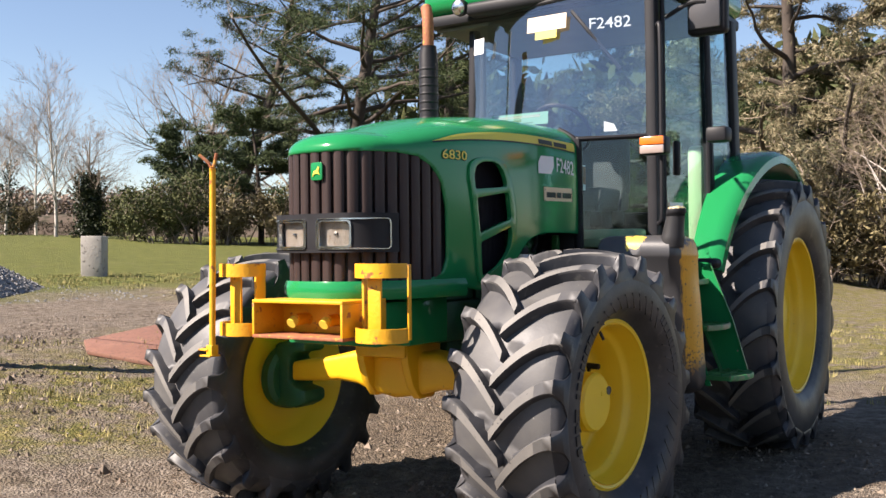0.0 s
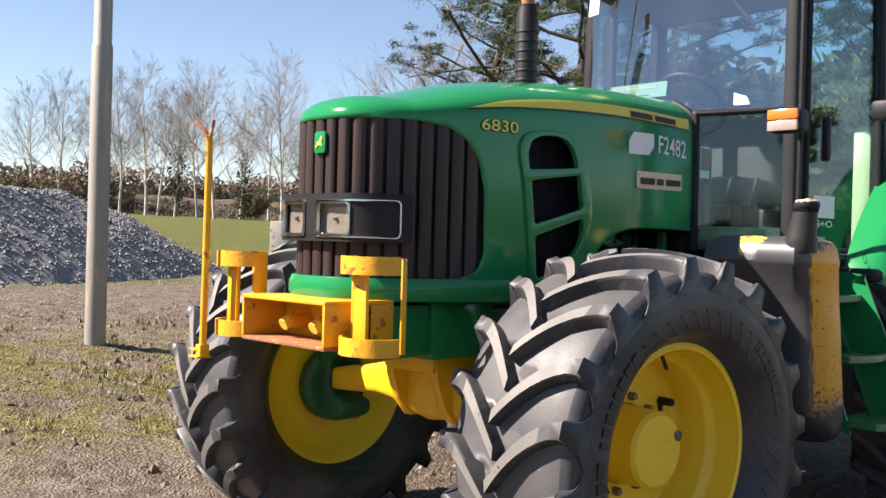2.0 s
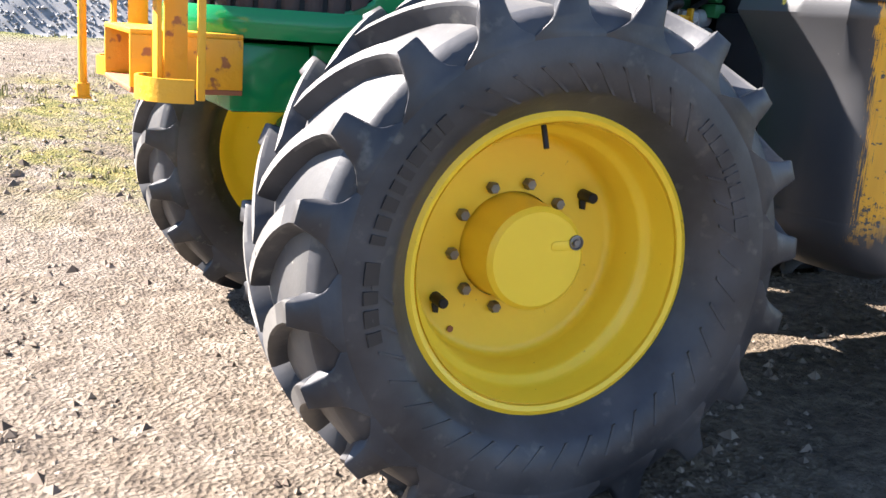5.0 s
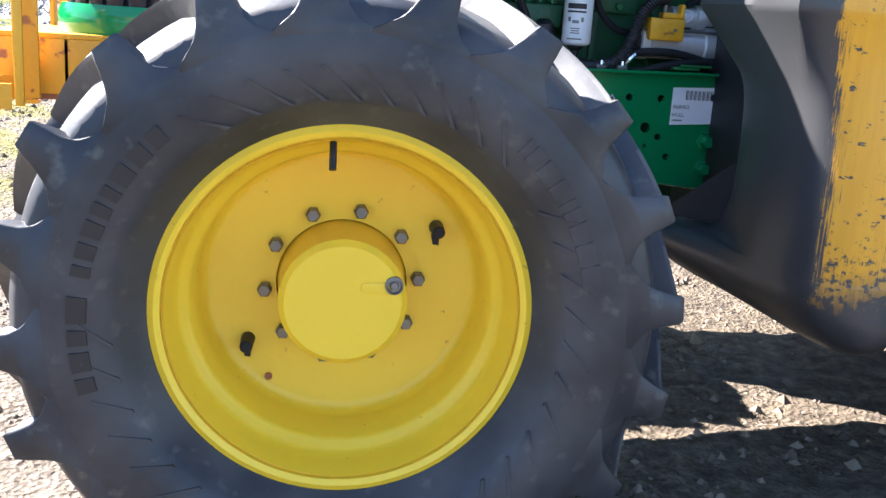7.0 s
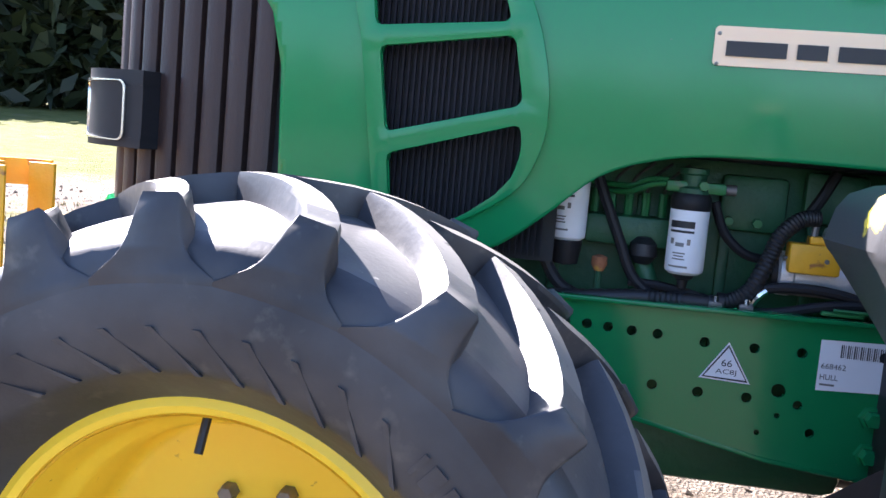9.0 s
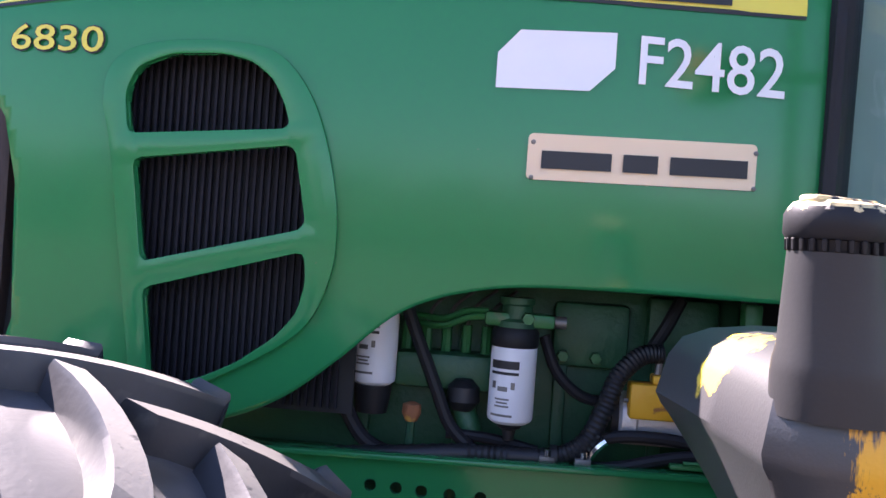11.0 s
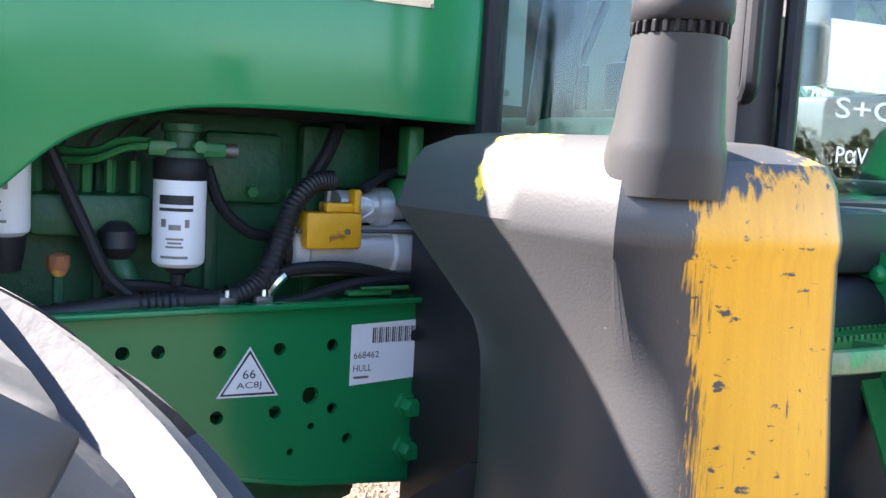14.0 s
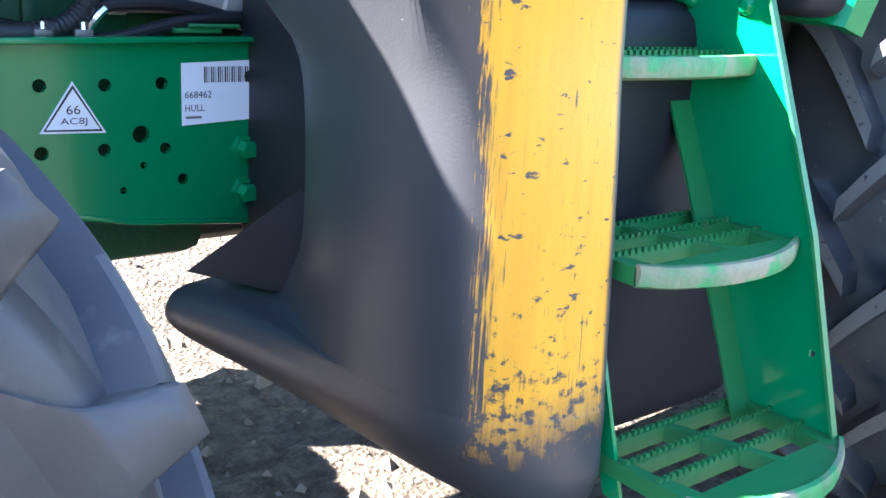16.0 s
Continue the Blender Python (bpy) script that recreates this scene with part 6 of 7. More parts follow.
def cab():
    Z0, Z1 = 1.34, 2.80
    AL, AR, BL, BR, CL, CR = (-1.36, 0.785), (-1.60, -0.565), (-2.12, 0.86), (-2.12, -0.80), (-2.62, 0.87), (-2.62, -0.80)
    shell = part("cab", box((-2.66, -0.78, 1.20), (-1.50, 0.84, 1.31), 0.03), BLACK, tractor, "black-framed glazed tractor cab")
    strut((*AL, Z0), (AL[0] - 0.03, AL[1] - 0.02, Z1), 0.042, 0.030, "pillar", shell)
    strut((*AR, Z0), (AR[0] - 0.03, AR[1] + 0.02, Z1), 0.034, 0.026, "pillar", shell)
    for p, w in ((BL, 0.022), (BR, 0.022), (CL, 0.055), (CR, 0.055)):
        strut((*p, Z0), (p[0] + 0.02, p[1] * 0.97, Z1), w, 0.03, "pillar", shell)
    strut((-1.180, 0.405, 1.30), (-1.190, 0.395, 1.93), 0.022, 0.02, "pillar", shell)
    part("bulkhead", box((-1.235, -0.345, 1.10), (-1.205, 0.345, 1.90), 0.006), BLACK, shell)
    # front lower corner: dash side with a grey strip, below the screen line
    pane("trim_strip", ((-1.206, 0.366, 1.432), (-1.290, 0.344, 1.432), (-1.290, 0.344, 1.930), (-1.206, 0.366, 1.930)), shell, "grey trim strip with a screw", 0.006, GREY_TRIM)
    part("trim_screw", lathe([(0, 0.004), (0.006, 0.003), (0.006, 0), (0, 0)], 8, Matrix.Translation((-1.248, 0.362, 1.452)) @ along((0, 0, 0), (0.25, 0.97, 0))), STEEL, shell)
    pane("lower_pane", ((-1.195, 0.42, 1.36), (-1.345, 0.765, 1.36), (-1.345, 0.765, 1.92), (-1.200, 0.41, 1.92)), shell, "tinted lower side glass")
    strut((-1.19, 0.40, 1.925), (-1.36, 0.78, 1.94), 0.012, 0.012, "screen_rail", shell)
    part("screen_rail", tube([(-1.19, 0.40, 1.93), (-1.27, 0.60, 1.935), (-1.36, 0.78, 1.94)], 0.014, 8, steps=3), BLACK, shell)
    part("screen_rail", tube([(-1.19, -0.40, 1.93), (-1.40, -0.50, 1.935), (-1.60, -0.57, 1.94)], 0.014, 8, steps=3), BLACK, shell)
    part("screen_rail", tube([(-1.19, 0.40, 1.93), (-1.165, 0, 1.95), (-1.19, -0.40, 1.93)], 0.014, 8, steps=3), BLACK, shell)
    # bowed windscreen
    v, f, n = [], [], 12
    for i in range(n + 1):
        t = i / n
        x0, y0 = AL[0] + (AR[0] - AL[0]) * t, AL[1] - 0.02 + (AR[1] + 0.04 - AL[1]) * t
        bow = 0.30 * (1 - (2 * t - 1) ** 2)
        for z, k in ((1.945, 1.0), (2.3, 0.75), (2.79, 0.35)):
            v.append((x0 + bow * k, y0, z))
    for i in range(n):
        for k in range(2):
            a = i * 3 + k
            f.append((a, a + 1, a + 4, a + 3))
    ws = part("windscreen", (v, f), SCREEN, shell, "tinted windscreen")
    ws.visible_shadow = False
    part("seal", tube([v[i * 3 + 2] for i in range(0, n + 1, 2)], 0.014, 8, steps=2), BLACK, shell)
    # door and side glass
    part("door_sill", box((-1.62, 0.58, 1.20), (-1.22, 0.90, 1.295), 0.02), BLACK, shell, "black sill under the door")
    door = part("door", box((-2.10, 0.80, 1.25), (-1.40, 0.83, 1.30), 0.008), BLACK, shell, "glazed cab door in a black frame")
    pane("door_pane", ((-1.41, 0.812, 1.30), (-2.08, 0.845, 1.30), (-2.08, 0.83, 2.77), (-1.43, 0.797, 2.77)), door)
    part("door_seal", tube([(-1.425, 0.815, 2.75), (-1.410, 0.825, 1.34), (-1.44, 0.830, 1.285), (-2.03, 0.86, 1.285), (-2.075, 0.868, 1.33), (-2.08, 0.85, 2.75)], 0.014, 8, steps=2), BLACK, door)
    pane("side_pane", ((-2.16, 0.86, 1.60), (-2.58, 0.87, 1.60), (-2.58, 0.845, 2.77), (-2.15, 0.84, 2.77)), shell)
    pane("side_pane", ((-1.62, -0.58, 1.36), (-2.08, -0.80, 1.36), (-2.08, -0.78, 2.77), (-1.64, -0.56, 2.77)), shell)
    pane("side_pane", ((-2.16, -0.80, 1.60), (-2.58, -0.80, 1.60), (-2.58, -0.78, 2.77), (-2.15, -0.78, 2.77)), shell)
    pane("rear_pane", ((-2.64, 0.82, 1.55), (-2.64, -0.76, 1.55), (-2.62, -0.76, 2.77), (-2.62, 0.80, 2.77)), shell)
    part("rear_sill", box((-2.68, -0.78, 1.30), (-2.60, 0.84, 1.56), 0.02), BLACK, shell)
    # roof with lamps
    roof = part("cab_roof", box((-2.82, -0.84, 2.84), (-1.42, 0.88, 3.04), 0.08, 4), GREEN, tractor, "green cab roof over a black visor")
    part("roof_edge", box((-2.78, -0.82, 2.77), (-1.46, 0.86, 2.845), 0.02), BLACK, roof)
    part("visor", box((-1.50, -0.46, 2.785), (-1.36, 0.60, 2.87), 0.03, 3), BLACK, roof)
    for y in (-0.50, 0.30):
        lamp = part("work_lamp", lathe([(0, 0), (0.05, 0), (0.055, 0.02), (0.05, 0.05), (0, 0.055)], 20, Matrix.Translation((-1.40, y, 2.85)) @ along((0, 0, 0), (1, 0, -0.15))), BLACK, roof, "round roof work lamp")
        part("lamp_glass", lathe([(0, 0.062), (0.03, 0.060), (0.044, 0.052), (0, 0.05)], 20, Matrix.Translation((-1.40, y, 2.85)) @ along((0, 0, 0), (1, 0, -0.15))), CHROME, lamp)
    # handrail, indicator, mirror
    part("handrail", tube([(-1.33, 0.82, 2.55), (-1.305, 0.845, 2.50), (-1.300, 0.850, 2.0), (-1.302, 0.848, 1.52), (-1.315, 0.835, 1.452), (-1.345, 0.80, 1.445)], 0.0125, 10), BLACK, shell, "black tubular grab rail")
    ind = part("indicator", box((-1.19, 0.80, 1.808), (-1.10, 0.945, 1.905), 0.018, 3), BLACK, tractor, "orange and clear indicator lamp on a bracket")
    part("orange_lens", box((-1.100, 0.806, 1.858), (-1.082, 0.940, 1.902), 0.006), ORANGE, ind, "orange lens")
    part("clear_lens", box((-1.100, 0.806, 1.811), (-1.082, 0.940, 1.855), 0.006), CLEAR, ind, "clear lens")
    part("indicator_arm", rod((-1.16, 0.84, 1.85), (-1.36, 0.79, 1.86), 0.014, 8), BLACK, ind)
    mir = part("mirror", box((-1.67, 0.90, 2.52), (-1.58, 1.13, 2.86), 0.03, 3), BLACK, tractor, "black plastic door mirror on an arm")
    part("mirror_glass", box((-1.672, 0.92, 2.55), (-1.668, 1.11, 2.83)), CHROME, mir)
    part("mirror_cover", box((-1.58, 0.92, 2.55), (-1.562, 1.10, 2.83), 0.012), TANK, mir)
    part("mirror_arm", tube([(-1.52, 0.78, 2.62), (-1.56, 0.92, 2.70), (-1.57, 1.02, 2.70)], 0.014, 8), BLACK, mir)
    part("fender_lamp", box((-1.92, 0.93, 1.93), (-1.80, 1.06, 2.02), 0.02), BLACK, tractor, "black lamp block on the fender")
    part("door_handle", box((-1.56, 0.83, 1.72), (-1.52, 0.87, 1.92), 0.012), BLACK, door, "black door handle")
    # exhaust
    ex = part("exhaust", lathe([(0, 1.85), (0.058, 1.85), (0.058, 2.50), (0.05, 2.53), (0.05, 2.55), (0, 2.55)], 24, Matrix.Translation((-1.06, -0.535, 0))), BLACK, tractor, "black exhaust stack with a rusty pipe")
    part("tail_pipe", tube([(-1.06, -0.535, 2.5), (-1.06, -0.535, 2.66), (-1.075, -0.55, 2.74), (-1.10, -0.575, 2.80)], 0.034, 14), RUST, ex)
    for i in range(10):
        part("heat_slot", lathe([(0.0585, 0), (0.061, 0.004), (0.061, 0.012), (0.0585, 0.016)], 24, Matrix.Translation((-1.06, -0.535, 1.95 + i * 0.05))), BLACK, ex)
    # wiper and stickers on the screen
    part("wiper", tube([(-1.33, 0.30, 2.70), (-1.30, 0.42, 2.56), (-1.33, 0.60, 2.33)], 0.011, 6), INK, shell)
    pane("screen_sticker", ((-1.30, 0.02, 2.60), (-1.29, 0.28, 2.60), (-1.30, 0.28, 2.69), (-1.31, 0.02, 2.69)), ws, "cream paper notice inside the screen", 0.002, CREAM)
    pane("screen_sticker", ((-1.285, 0.08, 2.55), (-1.285, 0.22, 2.55), (-1.29, 0.22, 2.60), (-1.29, 0.08, 2.60)), ws, "yellow paper sticker", 0.002, YELLOW_LINE)
    pane("screen_sticker", ((-1.46, -0.45, 2.55), (-1.44, -0.37, 2.55), (-1.45, -0.37, 2.65), (-1.47, -0.45, 2.65)), ws, "white paper sticker", 0.002, WHITE)
    pane("screen_notice", ((-1.36, -0.27, 2.06), (-1.36, 0.12, 2.06), (-1.37, 0.12, 2.135), (-1.37, -0.27, 2.135)), ws, "pale green notice strip behind the screen", 0.002, MINT)
    for y0, y1, z0, z1 in ((-0.22, 0.07, 2.104, 2.120), (-0.22, -0.06, 2.084, 2.092), (-0.22, 0.02, 2.070, 2.076)):
        pane("notice_bar", ((-1.356, y0, z0), (-1.356, y1, z0), (-1.361, y1, z1), (-1.361, y0, z1)), ws, "", 0.002, GREEN_DARK)
    pane("screen_sticker", ((-1.41, 0.46, 1.99), (-1.42, 0.54, 1.99), (-1.42, 0.52, 2.03), (-1.41, 0.46, 2.05)), ws, "white paper scrap", 0.002, WHITE)
    pane("door_notice", ((-1.485, 0.828, 1.468), (-1.672, 0.836, 1.468), (-1.670, 0.836, 1.570), (-1.482, 0.828, 1.566)), door, "white paper notice on the door glass", 0.002, WHITE)
    pts, fc = fit_words("F2482", 0.40, 0.63, 2.585, 2.65, 0.003)
    flat_part("screen_number", pts, fc, lambda y, z: Vector((-1.325 - (y - 0.3) * 0.28, y, z)), WHITE, ws, "white hand-painted number F2482")
    for word, x0, x1, z0, z1 in (("S+O", -1.510, -1.655, 1.426, 1.456), ("P\u03b1V", -1.520, -1.590, 1.360, 1.384)):
        pts, fc = fit_words(word, x0, x1, z0, z1, 0.002)
        flat_part("glass_writing", pts, fc, lambda x, z: Vector((x, 0.829 - (x + 1.50) * 0.05, z)), WHITE, door, "white handwriting on the door glass")
    pn = pane("lower_notice", ((-1.337, 0.336, 1.648), (-1.428, 0.328, 1.652), (-1.428, 0.328, 1.80), (-1.337, 0.336, 1.80)), shell, "orange and white paper notice", 0.002, WHITE)
    pane("notice_print", ((-1.342, 0.337, 1.685), (-1.423, 0.330, 1.688), (-1.423, 0.330, 1.792), (-1.342, 0.337, 1.792)), pn, "", 0.004, RUST)
    # inside
    seat = part("driver_seat", box((-2.30, -0.24, 1.55), (-1.85, 0.26, 1.70), 0.05, 3), SEAT, tractor, "dark cloth driver's seat")
    part("backrest", box((-2.38, -0.22, 1.66), (-2.26, 0.24, 2.06), 0.05, 3), SEAT, seat)
    part("seat_base", box((-2.22, -0.16, 1.31), (-1.92, 0.18, 1.56), 0.03), BLACK, seat)
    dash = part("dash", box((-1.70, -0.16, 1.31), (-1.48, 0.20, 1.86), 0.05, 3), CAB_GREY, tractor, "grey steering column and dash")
    wheel_ring = lathe([(0.19 + 0.014 * math.cos(a), 0.014 * math.sin(a)) for a in np.linspace(0, 2 * math.pi, 9)[:-1]], 28, Matrix.Translation((-1.70, 0.04, 2.06)) @ Matrix.Rotation(radians(-48), 4, "Y"), closed=True)
    part("steering_wheel", wheel_ring, BLACK, dash, "black steering wheel")
    part("column", rod((-1.58, 0.03, 1.80), (-1.70, 0.04, 2.06), 0.03, 10), BLACK, dash)
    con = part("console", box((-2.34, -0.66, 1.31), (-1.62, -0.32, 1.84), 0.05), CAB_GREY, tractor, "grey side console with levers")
    for i, x in enumerate((-1.78, -1.86, -1.94)):
        part("lever", rod((x, -0.48, 1.76), (x + 0.03, -0.47, 1.93), 0.008, 8), INK if i else GREEN, con)
    part("floor_mat", box((-2.20, -0.60, 1.312), (-1.42, 0.74, 1.335), 0.005), BLACK, tractor, "black rubber cab floor mat")
    part("side_panel", box((-2.60, 0.70, 1.31), (-2.14, 0.80, 1.95), 0.03), PALE, tractor, "pale green inner fender panel")
    part("side_panel", box((-2.60, -0.76, 1.31), (-2.14, -0.66, 2.06), 0.03), PALE, tractor)
    part("door_panel", box((-2.10, -0.72, 1.31), (-1.62, -0.64, 2.06), 0.03), CAB_GREY, tractor, "grey inner door panel")
    part("dash_shroud", tube([(-1.42, 0.26, 1.36), (-1.46, 0.24, 1.62), (-1.56, 0.16, 1.84), (-1.66, -0.02, 1.90)], 0.045, 12), BLACK, tractor, "black curved dash shroud")
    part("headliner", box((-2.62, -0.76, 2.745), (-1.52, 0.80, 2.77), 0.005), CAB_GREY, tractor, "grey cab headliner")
    ped = part("pedal_box", box((-1.56, 0.02, 1.31), (-1.38, 0.66, 1.42), 0.02), PALE, tractor, "pale cab floor panel with black pedals")
    for y in (0.22, 0.36, 0.50):
        part("pedal", box((-1.52, y - 0.04, 1.44), (-1.50, y + 0.04, 1.53), 0.008), INK, ped)
        part("pedal_arm", rod((-1.51, y, 1.50), (-1.58, y, 1.66), 0.010, 8), INK, ped)
    part("lever_knob", lathe([(0, 0), (0.020, 0.004), (0.030, 0.024), (0.022, 0.046), (0, 0.052)], 14, Matrix.Translation((-1.74, -0.30, 1.68))), GREEN, con, "green lever knob")
    part("lever", rod((-1.74, -0.34, 1.50), (-1.74, -0.30, 1.69), 0.008, 8), INK, con)
    part("control_panel", box((-1.96, -0.34, 1.52), (-1.58, -0.18, 1.60), 0.02), INK, con, "black control panel")
    part("arm_pad", box((-2.10, -0.34, 1.78), (-1.70, -0.24, 1.85), 0.02), CAB_GREY, con)


SEAT = mat("dark_seat_cloth", (0.05, 0.05, 0.055), 0.9, second=(0.08, 0.08, 0.08), scale=20, bump=0.2)
MINT = mat("pale_green_card", (0.085, 0.26, 0.19), 0.6, second=(0.12, 0.30, 0.22), scale=14)
PALE = mat("pale_green_panel", (0.36, 0.46, 0.26), 0.55, second=(0.30, 0.40, 0.22), scale=4)
cab()

# ---- surroundings ----
def leaf_material(name, dark, light, rough=0.8, spread=0.35):
    m = bpy.data.materials.new(name)
    m.use_nodes = True
    n, l = m.node_tree.nodes, m.node_tree.links
    b = n["Principled BSDF"]
    b.inputs["Roughness"].default_value = rough
    b.inputs["Specular IOR Level"].default_value = 0.25
    g = n.new("ShaderNodeNewGeometry")
    r = n.new("ShaderNodeValToRGB")
    r.color_ramp.elements[0].color, r.color_ramp.elements[1].color = (*dark, 1), (*light, 1)
    l.new(g.outputs["Random Per Island"], r.inputs[0])
    l.new(r.outputs[0], b.inputs["Base Color"])
    return m


PINE_BARK = mat("pine_bark", (0.046, 0.036, 0.029), 0.9, second=(0.085, 0.064, 0.050), scale=3, bump=0.6, bump_scale=20)
GREY_BARK = mat("grey_bark", (0.17, 0.145, 0.12), 0.9, second=(0.24, 0.21, 0.18), scale=2, bump=0.4, bump_scale=18)
BIRCH_BARK = mat("birch_bark", (0.50, 0.46, 0.41), 0.8, second=(0.36, 0.32, 0.28), scale=2.5, third=(0.10, 0.08, 0.07), third_scale=7, third_at=(0.60, 0.66), stretch=(1, 1, 2.5), bump=0.2)
TWIG = mat("bare_twigs", (0.20, 0.155, 0.12), 0.9, second=(0.27, 0.22, 0.18), scale=1.2)
NEEDLE = leaf_material("pine_needles", (0.014, 0.026, 0.012), (0.085, 0.110, 0.042))
BUFF = leaf_material("buff_conifer_sprays", (0.048, 0.055, 0.024), (0.32, 0.265, 0.165))
IVY = leaf_material("ivy_leaves", (0.010, 0.016, 0.008), (0.035, 0.045, 0.018), 0.5)
SCRUB = leaf_material("winter_scrub", (0.055, 0.045, 0.022), (0.20, 0.165, 0.085))
SCRUB_GREEN = leaf_material("evergreen_scrub", (0.026, 0.036, 0.012), (0.105, 0.112, 0.040))
HEDGE = leaf_material("dark_hedge", (0.025, 0.018, 0.012), (0.085, 0.058, 0.036))


class Wood:
    """Collects tapered limbs and small leaf cards as plain vertex and face lists."""

    def __init__(self, seed):
        self.r = random.Random(seed)
        self.v, self.f = [], []
        self.lv, self.lf = [], []
        self.tv, self.tf = [], []
        self.tips = []

    def limb(self, pts, r0, r1, seg=5):
        vs, fs = (self.v, self.f) if r0 > 0.024 else (self.tv, self.tf)
        base, n = len(vs), len(pts)
        up = None
        for i, p in enumerate(pts):
            d = (pts[min(i + 1, n - 1)] - pts[max(i - 1, 0)]).normalized()
            up = d.orthogonal().normalized() if up is None else (up - d * up.dot(d)).normalized()
            side = d.cross(up)
            k = r0 + (r1 - r0) * i / (n - 1)
            for j in range(seg):
                a = 2 * math.pi * j / seg
                vs.append(p + k * (math.cos(a) * up + math.sin(a) * side))
        for i in range(n - 1):
            for j in range(seg):
                a, b_ = base + i * seg + j, base + i * seg + (j + 1) % seg
                fs.append((a, b_, b_ + seg, a + seg))

    def bough(self, p, d, length, r0, bend=0.25, n=5, lift=0.0, seg=5, thin=0.45):
        """A wandering limb; returns its points."""
        pts, d = [p.copy()], d.normalized()
        for i in range(n):
            w = Vector((self.r.uniform(-1, 1), self.r.uniform(-1, 1), self.r.uniform(-1, 1))) * bend
            d = (d + w + Vector((0, 0, lift))).normalized()
            pts.append(pts[-1] + d * length / n)
        self.limb(pts, r0, r0 * thin, seg)
        return pts, d

    def grow(self, p, d, length, r, depth, kids, spread, shrink=0.62, bend=0.2, lift=0.03, last=None):
        n = 5 if depth > 1 else 3
        seg = 6 if r > 0.05 else (4 if r > 0.012 else 3)
        pts, d2 = self.bough(p, d, length, r, bend, n, lift, seg)
        if depth == 0:
            self.tips.append((pts[-1], d2))
            return
        for i in range(kids):
            t = self.r.uniform(0.30, 1.0) if i else 1.0
            q = t * n
            k = min(int(q), n - 1)
            at = pts[k].lerp(pts[k + 1], q - k)
            ax = (pts[k + 1] - pts[k]).normalized()
            a = self.r.uniform(0, 2 * math.pi)
            o = ax.orthogonal().normalized()
            side = o * math.cos(a) + ax.cross(o) * math.sin(a)
            s = spread * self.r.uniform(0.6, 1.25) if i else spread * 0.4
            self.grow(at, ax * math.cos(s) + side * math.sin(s), length * shrink * self.r.uniform(0.7, 1.15), max(r * (1 - 0.5 * t) * 0.62, 0.0035), depth - 1, kids, spread, shrink, bend, lift)

    def card(self, c, w, h, flat=0.0):
        """One small leaf or needle spray, pointing anyhow."""
        r = self.r
        a = Vector((r.gauss(0, 1), r.gauss(0, 1), r.gauss(0, 1) * (1 - flat))).normalized()
        b_ = a.orthogonal().normalized()
        b_ = (b_ * math.cos(t := r.uniform(0, 6.28)) + a.cross(b_) * math.sin(t))
        k = len(self.lv)
        self.lv += [c - a * h, c - a * h * 0.2 + b_ * w, c + a * h, c - a * h * 0.2 - b_ * w]
        self.lf.append((k, k + 1, k + 2, k + 3))

    def clump(self, c, size, count, w, h, squash=0.6):
        for _ in range(count):
            o = Vector((self.r.gauss(0, 1), self.r.gauss(0, 1), self.r.gauss(0, 1) * squash)) * size * 0.55
            self.card(c + o, w * self.r.uniform(0.6, 1.3), h * self.r.uniform(0.6, 1.3))

    def finish(self, name, label, category, bark, leaf, at, group="", trunk="trunk", crown="crown"):
        t = thing(name, label, category, group, at)
        for nm, v, f, m in ((trunk, self.v, self.f, bark), ("twig_work", self.tv, self.tf, TWIG), (crown, self.lv, self.lf, leaf)):
            if v:
                ob = new(nm, mesh_of(nm, v, f, m, nm == trunk))
                ob["kind"] = "stuff" if nm != trunk else ""
                ob.parent = t
        return t


def at_ground(x, y):
    return (x, y, ground_z(x, y) - 0.05)


def turn(x, y, deg, size=1.0):
    return Matrix.Translation(at_ground(x, y)) @ Matrix.Rotation(radians(deg), 4, "Z") @ Matrix.Scale(size, 4)


def pine(seed, height, reach, at, label, lean=(0.0, 0.0), leaf=NEEDLE, low=0.28, density=1.0, fill=0.9):
    """A big open-grown pine: heavy limbs, flat tiers of needle clumps with gaps."""
    w = Wood(seed)
    d = Vector((lean[0], lean[1], 1)).normalized()
    pts, _ = w.bough(Vector((0, 0, 0)), d, height, height * 0.026, 0.06, 9, 0.02, 9, 0.25)
    for i in range(int(30 * density)):
        t = low + (1 - low) * (i + w.r.random()) / (30 * density)
        q = t * 9
        k = min(int(q), 8)
        p = pts[k].lerp(pts[k + 1], q - k)
        a = i * 2.4 + w.r.uniform(-0.5, 0.5)
        ln = reach * (1.15 - 0.75 * t) * w.r.uniform(0.6, 1.15)
        bp, bd = w.bough(p, Vector((math.cos(a), math.sin(a), w.r.uniform(-0.05, 0.35))), ln, height * 0.0085 * (1.3 - t), 0.20, 7, 0.02, 6, 0.3)
        full = w.r.random()
        for j in range(3 if full < 0.6 else 5, 8):
            for s in range(3):
                dd = Vector((w.r.uniform(-1, 1), w.r.uniform(-1, 1), w.r.uniform(-0.2, 0.7)))
                tp, td = w.bough(bp[j], dd, ln * w.r.uniform(0.12, 0.3), 0.022, 0.25, 3, 0.05, 3, 0.4)
                if w.r.random() < fill:
                    w.clump(tp[-1], ln * 0.042 + 0.16, int(150 * density), 0.017, 0.105, 0.5)
                    w.clump(tp[1], ln * 0.030 + 0.11, int(50 * density), 0.015, 0.095, 0.5)
    return w.finish("pine_tree", label, "tree", PINE_BARK, leaf, at)


